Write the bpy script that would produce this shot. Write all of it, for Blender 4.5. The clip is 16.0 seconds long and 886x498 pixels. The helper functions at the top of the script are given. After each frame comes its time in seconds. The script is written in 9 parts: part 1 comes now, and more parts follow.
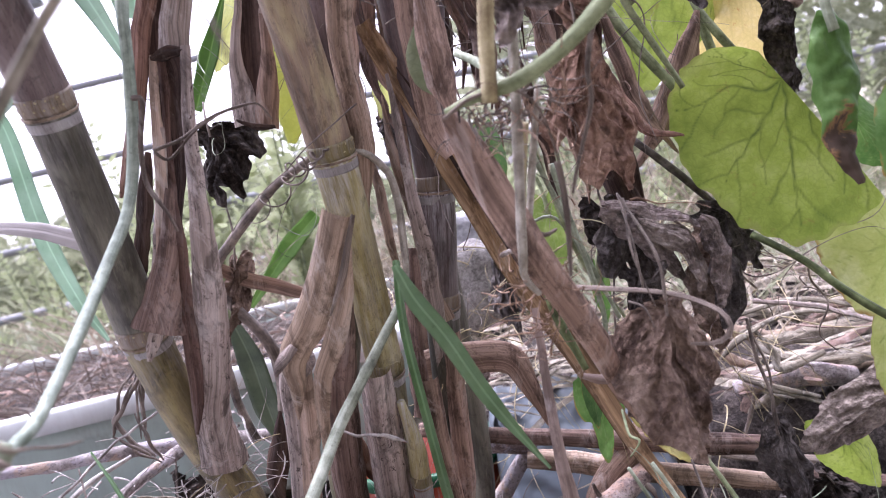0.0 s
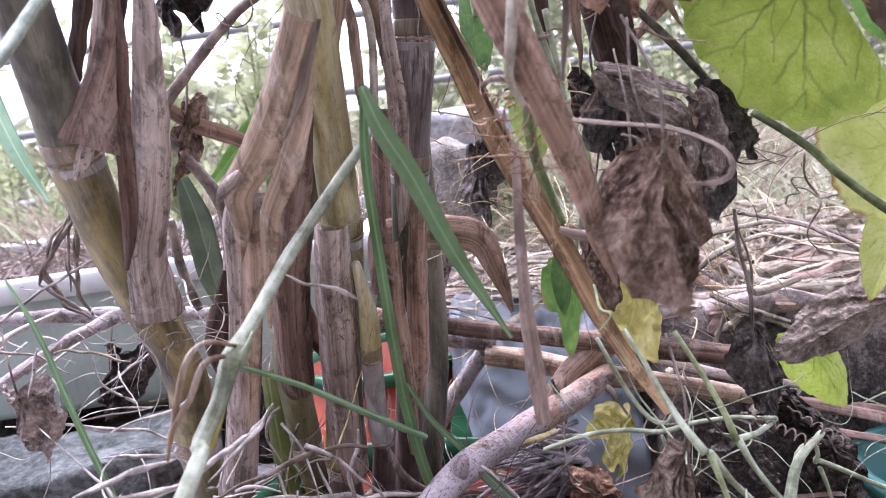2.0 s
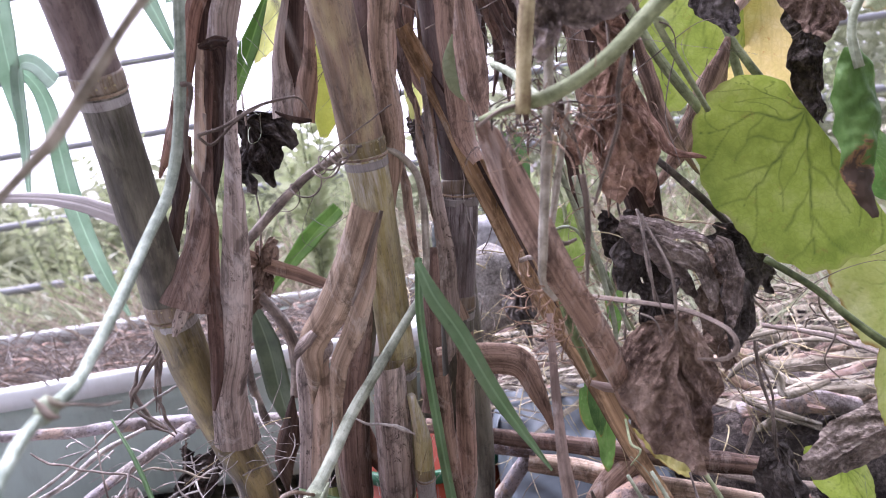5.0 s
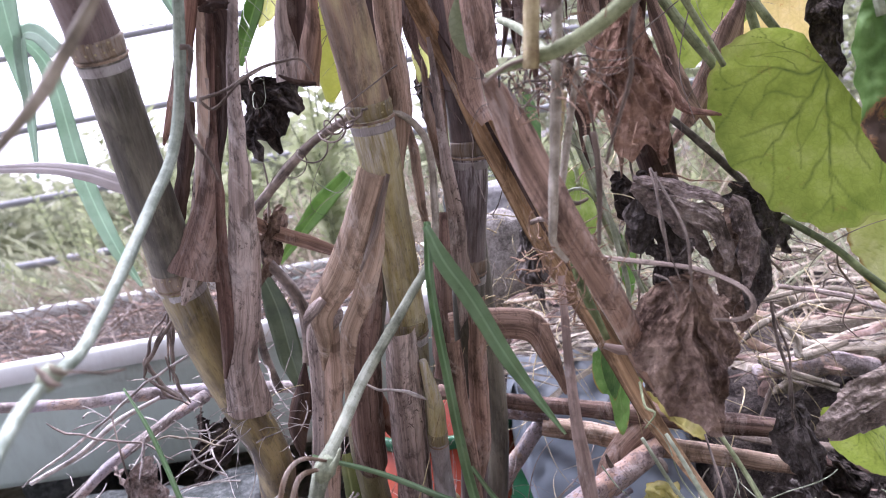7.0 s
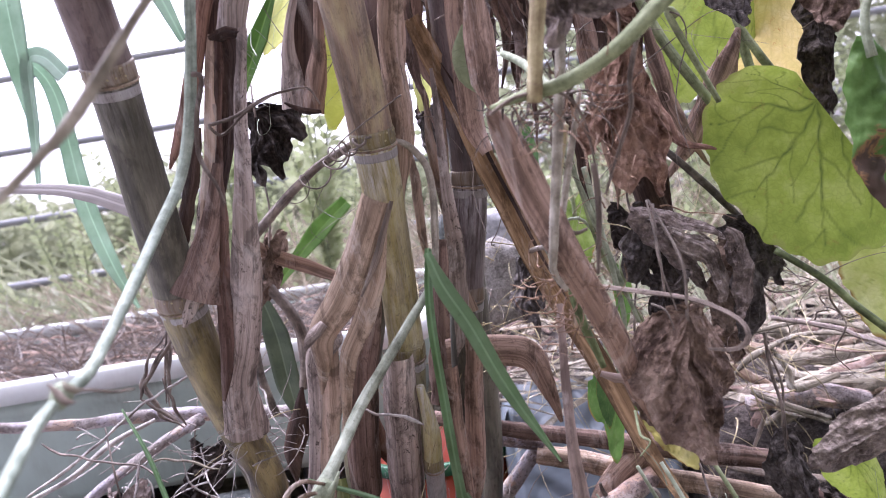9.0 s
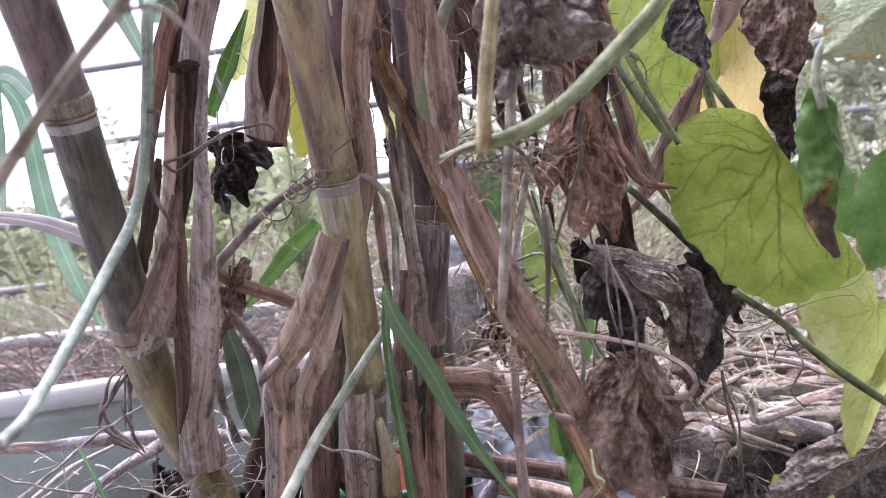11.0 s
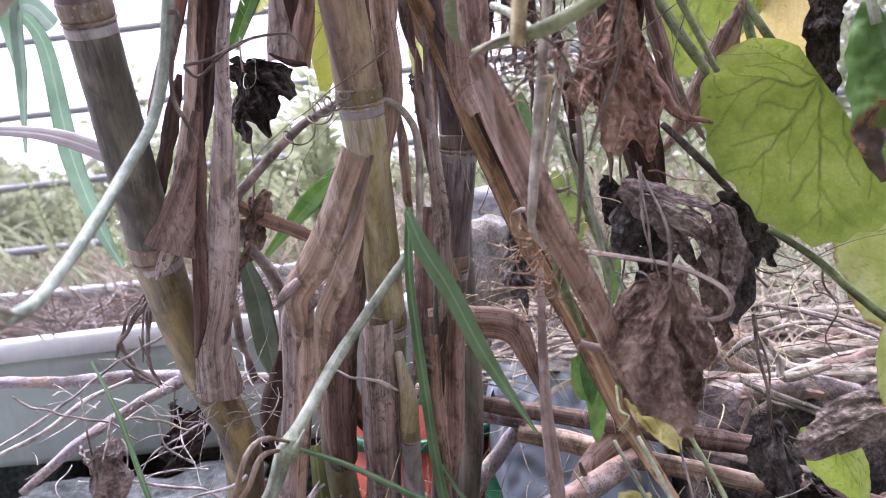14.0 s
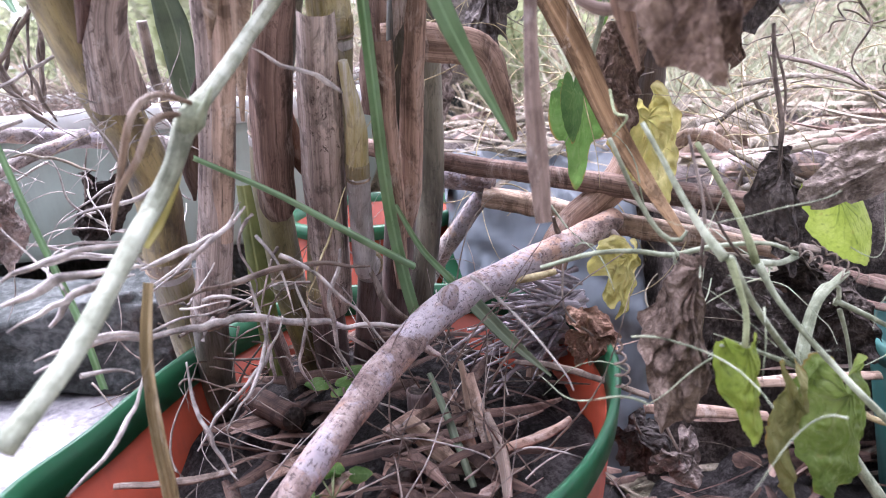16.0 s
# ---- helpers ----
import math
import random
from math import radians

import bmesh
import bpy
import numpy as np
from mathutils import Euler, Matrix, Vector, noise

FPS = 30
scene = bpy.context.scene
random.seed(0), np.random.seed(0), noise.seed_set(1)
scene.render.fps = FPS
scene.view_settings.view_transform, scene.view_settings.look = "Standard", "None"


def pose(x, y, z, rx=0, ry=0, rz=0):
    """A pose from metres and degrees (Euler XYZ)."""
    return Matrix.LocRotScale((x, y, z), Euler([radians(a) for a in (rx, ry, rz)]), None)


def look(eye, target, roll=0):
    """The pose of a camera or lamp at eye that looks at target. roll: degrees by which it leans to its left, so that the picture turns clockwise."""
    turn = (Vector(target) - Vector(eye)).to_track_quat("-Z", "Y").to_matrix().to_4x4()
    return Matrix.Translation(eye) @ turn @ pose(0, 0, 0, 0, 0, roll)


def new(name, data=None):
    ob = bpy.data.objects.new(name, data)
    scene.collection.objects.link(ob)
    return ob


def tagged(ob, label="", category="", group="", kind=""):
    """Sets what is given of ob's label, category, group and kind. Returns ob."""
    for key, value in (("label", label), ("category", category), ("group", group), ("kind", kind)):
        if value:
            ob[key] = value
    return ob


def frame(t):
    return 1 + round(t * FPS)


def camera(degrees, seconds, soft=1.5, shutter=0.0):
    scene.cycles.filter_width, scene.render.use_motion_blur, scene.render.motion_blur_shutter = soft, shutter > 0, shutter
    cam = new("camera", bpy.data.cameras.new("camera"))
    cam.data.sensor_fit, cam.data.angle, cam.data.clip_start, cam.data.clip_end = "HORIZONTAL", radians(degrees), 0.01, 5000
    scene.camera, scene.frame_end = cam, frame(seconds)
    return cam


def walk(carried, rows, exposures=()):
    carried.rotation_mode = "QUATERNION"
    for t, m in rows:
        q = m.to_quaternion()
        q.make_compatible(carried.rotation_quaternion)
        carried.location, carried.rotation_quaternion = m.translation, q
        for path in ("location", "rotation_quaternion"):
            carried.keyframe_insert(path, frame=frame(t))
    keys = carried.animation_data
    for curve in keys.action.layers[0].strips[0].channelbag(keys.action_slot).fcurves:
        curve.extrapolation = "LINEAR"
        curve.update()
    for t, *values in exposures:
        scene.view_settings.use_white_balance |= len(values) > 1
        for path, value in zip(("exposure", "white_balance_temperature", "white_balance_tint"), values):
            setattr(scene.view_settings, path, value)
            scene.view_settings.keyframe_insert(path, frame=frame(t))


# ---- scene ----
cam = camera(61.0, 16.0, soft=1.0)
cam.data.dof.use_dof, cam.data.dof.focus_distance, cam.data.dof.aperture_fstop = True, 0.56, 11.0
METRES, EYE, TILT, LEAN, TURN = 0.52, 0.6, -5.0, 13.0, 0.0
ROWS = [
    (0.0, 0.0, 0.0, 0.0, 0.0, 0.0, -0.0),
    (0.5, 0.0012, 0.0241, -0.033, -0.5, -0.97, -1.0),
    (1.0, 0.0028, 0.0519, -0.074, -1.23, -1.92, -2.64),
    (1.5, 0.0043, 0.072, -0.1048, -1.71, -2.77, -4.01),
    (2.0, 0.0085, 0.0871, -0.1279, -2.18, -3.55, -5.33),
    (2.5, 0.0098, 0.0979, -0.1419, -2.46, -4.23, -6.41),
    (3.0, 0.0054, 0.0955, -0.1506, -2.22, -4.47, -6.97),
    (3.5, -0.0064, 0.0587, -0.1125, -1.38, -3.54, -6.8),
    (4.0, -0.0119, -0.0141, -0.0358, -0.04, -1.52, -5.97),
    (4.5, -0.0085, -0.0337, -0.0039, 0.7, -0.24, -4.95),
    (5.0, -0.0098, -0.0327, -0.0033, 1.02, 0.17, -4.34),
    (7.3, -0.0047, -0.0165, -0.0092, 2.03, -2.42, -3.4),
    (7.5, -0.0047, -0.0165, -0.0092, 1.51, -2.16, -3.37),
    (8.0, -0.0144, -0.0288, -0.0097, 1.59, -1.52, -3.51),
    (8.2, -0.0144, -0.0288, -0.0097, 1.57, -0.9, -3.6),
    (10.5, -0.0011, -0.0443, 0.0029, 1.2, 0.16, -6.1),
    (11.0, 0.0151, -0.034, 0.0262, 0.23, 0.76, -5.45),
    (11.5, 0.027, -0.0382, 0.0608, -0.41, 2.1, -4.42),
    (12.0, 0.0183, -0.0729, 0.07, 0.45, 3.17, -3.88),
    (12.5, 0.0177, -0.0831, 0.0696, 1.62, 3.31, -3.81),
    (13.0, 0.0144, -0.0639, 0.0349, 2.28, 2.25, -4.61),
    (13.5, 0.0195, -0.0335, 0.0045, 2.35, 0.85, -5.68),
    (14.0, 0.0153, -0.0048, -0.0413, 1.72, -1.05, -6.87),
    (14.5, 0.0252, 0.1027, -0.104, -0.52, -3.33, -6.97),
    (15.0, 0.0339, 0.1453, -0.1666, -1.76, -5.62, -6.99),
    (15.5, 0.0291, 0.1486, -0.209, -1.65, -8.48, -7.5),
    (16.0, 0.0377, 0.1687, -0.2512, -1.56, -10.81, -8.14),
]
walk(cam, [(t, pose(0, 0, EYE, TILT, LEAN, TURN) @ pose(METRES * x, METRES * y, METRES * z, 90 + pitch, roll, yaw)) for t, x, y, z, yaw, pitch, roll in ROWS], exposures=[(t, stops, 5810, 31.5 if t < 15 else 29.0) for t, stops in
    ((0.0, 1.98), (1.5, 2.20), (3.0, 2.30), (3.5, 2.24), (4.5, 1.98), (8.0, 1.99), (12.5, 1.89), (14.0, 1.97), (15.0, 2.38), (16.0, 2.52))])

# ---- daylight: bright overcast sky with a wide soft sun from behind the plants ----
world = bpy.data.worlds.new("overcast_sky")
scene.world = world
world.use_nodes = True
wn, wl = world.node_tree.nodes, world.node_tree.links
sky = wn.new("ShaderNodeTexSky")
sky.sky_type = "NISHITA"
sky.sun_disc = False
sky.sun_elevation, sky.sun_rotation = radians(65), radians(-20)
sky.air_density, sky.dust_density, sky.ozone_density = 1.0, 4.0, 0.6
veil = wn.new("ShaderNodeHueSaturation")
veil.inputs["Saturation"].default_value = 0.2
wl.new(sky.outputs[0], veil.inputs["Color"])
wl.new(veil.outputs[0], wn["Background"].inputs[0])
wn["Background"].inputs[1].default_value = 0.14
sun = new("sun", bpy.data.lights.new("sun", "SUN"))
sun.data.energy, sun.data.angle, sun.data.color = 1.2, radians(50), (1.0, 0.985, 0.96)
sun.matrix_world = look((-0.7, 0.5, 2.4), (0, 0, 0))


# ---- materials ----
class Nodes:
    """A node material with short calls for what the surfaces below need."""

    def __init__(self, name):
        self.m = bpy.data.materials.new(name)
        self.m.use_nodes = True
        self.t = self.m.node_tree
        self.b = self.t.nodes["Principled BSDF"]
        self.out = self.t.nodes["Material Output"]

    def put(self, kind, **values):
        n = self.t.nodes.new("ShaderNode" + kind)
        for k, v in values.items():
            n.inputs[k.replace("_", " ")].default_value = v
        return n

    def link(self, a, b):
        self.t.links.new(a, b)

    def coords(self, kind, scale):
        c = self.t.nodes.new("ShaderNodeTexCoord")
        mp = self.put("Mapping")
        mp.inputs["Scale"].default_value = scale
        self.link(c.outputs[kind], mp.inputs[0])
        return mp.outputs[0]

    def noise(self, kind="Object", scale=(1, 1, 1), size=1.0, detail=4.0, rough=0.6, distort=0.0):
        n = self.put("TexNoise", Scale=size, Detail=detail, Roughness=rough, Distortion=distort)
        self.link(self.coords(kind, scale), n.inputs["Vector"])
        return n.outputs["Fac"]

    def ramp(self, fac, stops):
        r = self.t.nodes.new("ShaderNodeValToRGB")
        e = r.color_ramp.elements
        while len(e) < len(stops):
            e.new(0.5)
        for i, (p, c) in enumerate(stops):
            e[i].position, e[i].color = p, (*c, 1)
        self.link(fac, r.inputs[0])
        return r.outputs[0]

    def mix(self, fac, a, b, mode="MIX"):
        n = self.t.nodes.new("ShaderNodeMix")
        n.data_type, n.blend_type = "RGBA", mode
        for sock, v in ((n.inputs[0], fac), (n.inputs[6], a), (n.inputs[7], b)):
            if isinstance(v, (int, float)):
                sock.default_value = v
            elif isinstance(v, tuple):
                sock.default_value = (*v, 1)
            else:
                self.link(v, sock)
        return n.outputs[2]

    def math(self, op, a, b=0.0, clamp=False):
        n = self.t.nodes.new("ShaderNodeMath")
        n.operation, n.use_clamp = op, clamp
        for sock, v in ((n.inputs[0], a), (n.inputs[1], b)):
            if isinstance(v, (int, float)):
                sock.default_value = v
            else:
                self.link(v, sock)
        return n.outputs[0]

    def attr(self, name):
        n = self.t.nodes.new("ShaderNodeAttribute")
        n.attribute_name = name
        return n.outputs["Fac"]

    def rand(self):
        return self.t.nodes.new("ShaderNodeObjectInfo").outputs["Random"]

    def bump(self, height, strength=0.4, distance=0.001):
        n = self.put("Bump", Strength=strength, Distance=distance)
        self.link(height, n.inputs["Height"])
        self.link(n.outputs[0], self.b.inputs["Normal"])
        return n.outputs[0]

    def done(self, colour, rough=0.6, metal=0.0, spec=0.4):
        if isinstance(colour, tuple):
            self.b.inputs["Base Color"].default_value = (*colour, 1)
        else:
            self.link(colour, self.b.inputs["Base Color"])
        self.b.inputs["Roughness"].default_value = rough
        self.b.inputs["Metallic"].default_value = metal
        self.b.inputs["Specular IOR Level"].default_value = spec
        return self.m

    def thin(self, colour, share):
        """Lets daylight shine through a thin blade."""
        tr = self.put("BsdfTranslucent")
        self.link(colour, tr.inputs[0])
        mx = self.put("MixShader", Fac=share)
        self.link(self.b.outputs[0], mx.inputs[1])
        self.link(tr.outputs[0], mx.inputs[2])
        self.link(mx.outputs[0], self.out.inputs[0])


def deeper(c, k):
    return tuple(min(0.9, v * k) for v in c)


def cane_skin(name, dark, mid, light, wax=0.35, foot=None, dust=(0.36, 0.34, 0.33)):
    """Smooth cane rind: soft lengthwise clouds, fine streaks, dark scabs and a pale waxy bloom that has run down in streaks."""
    n = Nodes(name)
    dark, light = deeper(dark, 0.8), deeper(light, 1.05)
    cloud = n.noise("Object", (1, 1, 0.22), 46, 4, 0.55, 0.4)
    base = n.ramp(cloud, [(0.35, dark), (0.5, mid), (0.65, light)])
    streak = n.noise("UV", (110, 5, 1), 3, 5, 0.7)
    base = n.mix(n.ramp(streak, [(0.48, (0, 0, 0)), (0.78, (0.5, 0.5, 0.5))]), base, deeper(dark, 0.8))
    scab = n.noise("Object", (1, 1, 0.6), 190, 3, 0.7)
    base = n.mix(n.ramp(scab, [(0.65, (0, 0, 0)), (0.72, (0.7, 0.7, 0.7))]), base, (0.05, 0.035, 0.025))
    fleck = n.noise("UV", (420, 160, 1), 1.5, 4, 0.8)
    base = n.mix(n.math("MULTIPLY", n.ramp(fleck, [(0.6, (0, 0, 0)), (0.7, (1, 1, 1))]), 0.45), base, (0.03, 0.022, 0.018))
    sep = n.put("SeparateXYZ")
    n.link(n.coords("UV", (1, 1, 1)), sep.inputs[0])
    run = n.math("ADD", n.math("MULTIPLY", sep.outputs[1], 7.0), n.math("MULTIPLY", n.noise("Object", (1, 1, 0.6), 50, 4, 0.7), 0.5))
    base = n.mix(n.ramp(run, [(0.25, (0, 0, 0)), (0.9, (1, 1, 1))]), n.mix(0.45, base, foot or mid), base)
    young = n.ramp(run, [(0.12, (1, 1, 1)), (0.55, (0.18, 0.18, 0.18))])
    drip = n.noise("UV", (150, 12, 1), 1.8, 5, 0.75, 0.3)
    smudge = n.noise("Object", (1, 1, 0.5), 75, 5, 0.75, 0.8)
    base = n.mix(n.math("MULTIPLY", n.ramp(smudge, [(0.53, (0, 0, 0)), (0.66, (1, 1, 1))]), 0.6), base, deeper(dark, 0.55))
    bloom = n.math("MULTIPLY", n.math("MULTIPLY", n.ramp(drip, [(0.42, (0, 0, 0)), (0.64, (1, 1, 1))]), young), wax * 1.9, True)
    base = n.mix(bloom, base, dust)
    crack = n.noise("UV", (900, 70, 1), 1.6, 3, 0.7)
    base = n.mix(n.math("MULTIPLY", n.ramp(crack, [(0.58, (0, 0, 0)), (0.64, (1, 1, 1))]), 0.4), base, deeper(dark, 0.5))
    scratch = n.noise("UV", (300, 26, 1), 1.6, 4, 0.7)
    base = n.mix(n.math("MULTIPLY", n.ramp(scratch, [(0.6, (0, 0, 0)), (0.67, (1, 1, 1))]), 0.4), base, deeper(light, 1.2))
    n.bump(n.math("ADD", streak, n.math("ADD", scab, scratch)), 0.3, 0.0007)
    return n.done(base, 0.42, 0, 0.35)


def fibre(name, dark, mid, light, spots=0.4, through_light=0.12, streaks=1.0):
    """Dry sheath or dry blade: parallel veins along the blade, long pale and dark bands, and sparse mildew specks."""
    n = Nodes(name)
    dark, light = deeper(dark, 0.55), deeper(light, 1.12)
    line = n.noise("UV", (260, 3.0, 1), 1.6, 5, 0.75, 0.15)
    wide = n.noise("UV", (110, 3.2, 1), 1.5, 4, 0.6, 0.25)
    cloud = n.noise("Object", (1, 1, 0.5), 20, 4, 0.6, 0.3)
    mixd = n.math("ADD", n.math("MULTIPLY", cloud, 0.4), n.math("MULTIPLY", wide, 0.6))
    base = n.ramp(mixd, [(0.36, dark), (0.5, mid), (0.64, light)])
    base = n.mix(n.math("MULTIPLY", n.ramp(line, [(0.4, (1, 1, 1)), (0.52, (0, 0, 0))]), 0.45 * streaks), base, dark)
    hair = n.noise("UV", (800, 5, 1), 1.6, 3, 0.6)
    base = n.mix(n.math("MULTIPLY", n.ramp(hair, [(0.56, (0, 0, 0)), (0.66, (1, 1, 1))]), 0.45 * streaks), base, light)
    tear = n.noise("UV", (190, 6, 1), 1.7, 4, 0.7, 0.2)
    base = n.mix(n.math("MULTIPLY", n.ramp(tear, [(0.61, (0, 0, 0)), (0.66, (1, 1, 1))]), 0.7), base, deeper(dark, 0.5))
    stain = n.noise("Object", (1, 1, 0.4), 80, 5, 0.72, 0.5)
    base = n.mix(n.math("MULTIPLY", n.ramp(stain, [(0.51, (0, 0, 0)), (0.62, (1, 1, 1))]), 0.62), base, deeper(dark, 0.75))
    bleach = n.noise("Object", (1, 1, 0.3), 46, 5, 0.75, 0.9)
    base = n.mix(n.math("MULTIPLY", n.ramp(bleach, [(0.55, (0, 0, 0)), (0.66, (1, 1, 1))]), 0.55), base, tuple(0.5 * v + 0.5 * sum(light) / 3 for v in deeper(light, 1.25)))
    speck = n.noise("UV", (150, 90, 1), 1.7, 5, 0.8, 0.6)
    big = n.noise("Object", (1, 1, 0.5), 30, 2, 0.5)
    speck = n.math("MULTIPLY", n.ramp(speck, [(0.55, (0, 0, 0)), (0.62, (1, 1, 1))]), n.ramp(big, [(0.4, (0, 0, 0)), (0.58, (1, 1, 1))]))
    base = n.mix(n.math("MULTIPLY", speck, min(1.0, spots)), base, (0.035, 0.022, 0.018))
    n.bump(n.math("SUBTRACT", n.math("ADD", n.math("MULTIPLY", line, 0.8), wide), n.math("MULTIPLY", tear, 0.6)), 0.8, 0.0013)
    n.done(base, 0.72, 0, 0.18)
    n.thin(base, through_light)
    return n.m


def green_blade(name, dark, mid, light, share=0.35):
    n = Nodes(name)
    line = n.noise("UV", (420, 2, 1), 1.6, 2, 0.5)
    cloud = n.noise("Object", (1, 1, 1), 25, 4, 0.6)
    base = n.ramp(cloud, [(0.3, dark), (0.5, mid), (0.7, light)])
    base = n.mix(n.math("MULTIPLY", line, 0.35), base, dark)
    sep = n.put("SeparateXYZ")
    n.link(n.coords("UV", (1, 1, 1)), sep.inputs[0])
    rib = n.ramp(n.math("MULTIPLY", n.math("ABSOLUTE", sep.outputs[0]), 100.0), [(0.04, (1, 1, 1)), (0.1, (0, 0, 0))])
    base = n.mix(n.math("MULTIPLY", rib, 0.5), base, deeper(light, 1.3))
    scar = n.noise("Object", (1, 1, 1), 110, 4, 0.75)
    base = n.mix(n.math("MULTIPLY", n.ramp(scar, [(0.62, (0, 0, 0)), (0.68, (1, 1, 1))]), 0.35), base, deeper(dark, 0.7))
    n.bump(n.math("SUBTRACT", line, rib), 0.45, 0.0008)
    n.done(base, 0.42, 0, 0.45)
    n.thin(base, share)
    return n.m


def leaf_flesh(name, vein, low, mid, high, spot=(0.25, 0.14, 0.05), share=0.5, spots=0.3, rim=(0.3, 0.2, 0.06), mesh=0.2):
    """Soft broad leaf with pale or dark veins taken from the mesh, blotches and a dried rim."""
    n = Nodes(name)
    cloud = n.noise("Object", (1, 1, 1), 30, 5, 0.65)
    base = n.ramp(cloud, [(0.32, low), (0.5, mid), (0.68, high)])
    fine = n.put("TexVoronoi", Scale=200.0)
    fine.feature = "DISTANCE_TO_EDGE"
    wob = n.put("TexNoise", Scale=90.0, Detail=2.0)
    n.link(n.coords("Object", (1, 1, 1)), wob.inputs["Vector"])
    shift = n.t.nodes.new("ShaderNodeVectorMath")
    shift.operation = "MULTIPLY_ADD"
    n.link(wob.outputs["Color"], shift.inputs[0])
    shift.inputs[1].default_value = (0.012, 0.012, 0.012)
    n.link(n.coords("Object", (1, 1, 1)), shift.inputs[2])
    n.link(shift.outputs[0], fine.inputs["Vector"])
    net = n.ramp(fine.outputs["Distance"], [(0.0, (1, 1, 1)), (0.17, (0, 0, 0))])
    base = n.mix(n.math("MULTIPLY", net, mesh), base, vein)
    base = n.mix(n.math("MULTIPLY", n.math("MULTIPLY", n.attr("vein"), n.ramp(n.noise("Object", (1, 1, 1), 120, 3, 0.6), [(0.3, (0.35, 0.35, 0.35)), (0.6, (1, 1, 1))])), 0.85), base, vein)
    blot = n.noise("Object", (1, 1, 1), 75, 4, 0.7)
    base = n.mix(n.math("MULTIPLY", n.ramp(blot, [(0.62, (0, 0, 0)), (0.7, (1, 1, 1))]), spots), base, spot)
    edge = n.math("MULTIPLY", n.attr("rim"), n.noise("Object", (1, 1, 1), 60, 3, 0.6))
    base = n.mix(n.ramp(edge, [(0.42, (0, 0, 0)), (0.6, (1, 1, 1))]), base, rim)
    relief = n.math("SUBTRACT", n.math("MULTIPLY", n.noise("Object", (1, 1, 1), 260, 2, 0.5), 0.7), n.math("ADD", n.math("MULTIPLY", n.attr("vein"), 0.35), n.math("MULTIPLY", net, mesh * 1.5)))
    n.bump(relief, 0.6, 0.0012)
    n.done(base, 0.48, 0, 0.35)
    n.thin(base, share)
    return n.m


def scorched_flesh(name, dark, mid, light, brown, rust, start):
    """Green leaf whose lower middle has dried brown, with a rusty edge to the dry part."""
    n = Nodes(name)
    cloud = n.noise("Object", (1, 1, 1), 45, 5, 0.65)
    base = n.ramp(cloud, [(0.32, dark), (0.5, mid), (0.68, light)])
    sep = n.put("SeparateXYZ")
    n.link(n.coords("UV", (1, 1, 1)), sep.inputs[0])
    patch = n.noise("Object", (1, 1, 1), 70, 5, 0.7, 0.5)
    run = n.math("ADD", n.math("MULTIPLY", n.math("SUBTRACT", sep.outputs[1], start), 16.0), n.math("SUBTRACT", n.math("MULTIPLY", patch, 1.6), n.math("MULTIPLY", n.math("ABSOLUTE", sep.outputs[0]), 26.0)))
    base = n.mix(n.ramp(run, [(0.46, (0, 0, 0)), (0.56, (1, 1, 1))]), base, rust)
    base = n.mix(n.ramp(run, [(0.56, (0, 0, 0)), (0.68, (1, 1, 1))]), base, n.mix(cloud, deeper(brown, 0.5), brown))
    line = n.noise("UV", (160, 40, 1), 2, 4, 0.7)
    n.bump(n.math("ADD", line, patch), 0.6, 0.0016)
    n.done(base, 0.55, 0, 0.35)
    n.thin(base, 0.35)
    return n.m


def dead_flesh(name, dark, mid, light, share=0.08):
    n = Nodes(name)
    dark, light = deeper(dark, 0.75), deeper(light, 1.12)
    cloud = n.noise("Object", (1, 1, 1), 34, 6, 0.7, 0.0)
    grain = n.noise("Object", (1, 1, 1), 260, 3, 0.6)
    base = n.ramp(n.math("ADD", n.math("MULTIPLY", cloud, 0.8), n.math("MULTIPLY", grain, 0.2)), [(0.38, dark), (0.5, mid), (0.63, light)])
    base = n.mix(n.math("MULTIPLY", n.attr("vein"), 0.6), base, light)
    facet = n.put("TexVoronoi", Scale=190.0)
    n.link(n.coords("Object", (1, 1, 1)), facet.inputs["Vector"])
    mesh = n.put("TexVoronoi", Scale=330.0)
    mesh.feature = "DISTANCE_TO_EDGE"
    n.link(n.coords("Object", (1, 1, 1)), mesh.inputs["Vector"])
    web = n.ramp(mesh.outputs["Distance"], [(0.0, (1, 1, 1)), (0.12, (0, 0, 0))])
    base = n.mix(n.math("MULTIPLY", web, 0.13), base, deeper(dark, 0.7))
    base = n.mix(n.math("MULTIPLY", n.ramp(grain, [(0.55, (0, 0, 0)), (0.68, (1, 1, 1))]), 0.4), base, deeper(light, 1.2))
    rot = n.noise("Object", (1, 1, 1), 95, 5, 0.75)
    base = n.mix(n.math("MULTIPLY", n.ramp(rot, [(0.58, (0, 0, 0)), (0.66, (1, 1, 1))]), 0.55), base, deeper(dark, 0.6))
    n.bump(n.math("ADD", n.math("MULTIPLY", grain, 0.5), n.math("ADD", n.math("MULTIPLY", facet.outputs["Distance"], 1.4), n.math("MULTIPLY", web, -0.15))), 0.85, 0.0024)
    n.done(base, 0.88, 0, 0.1)
    n.thin(base, share)
    return n.m


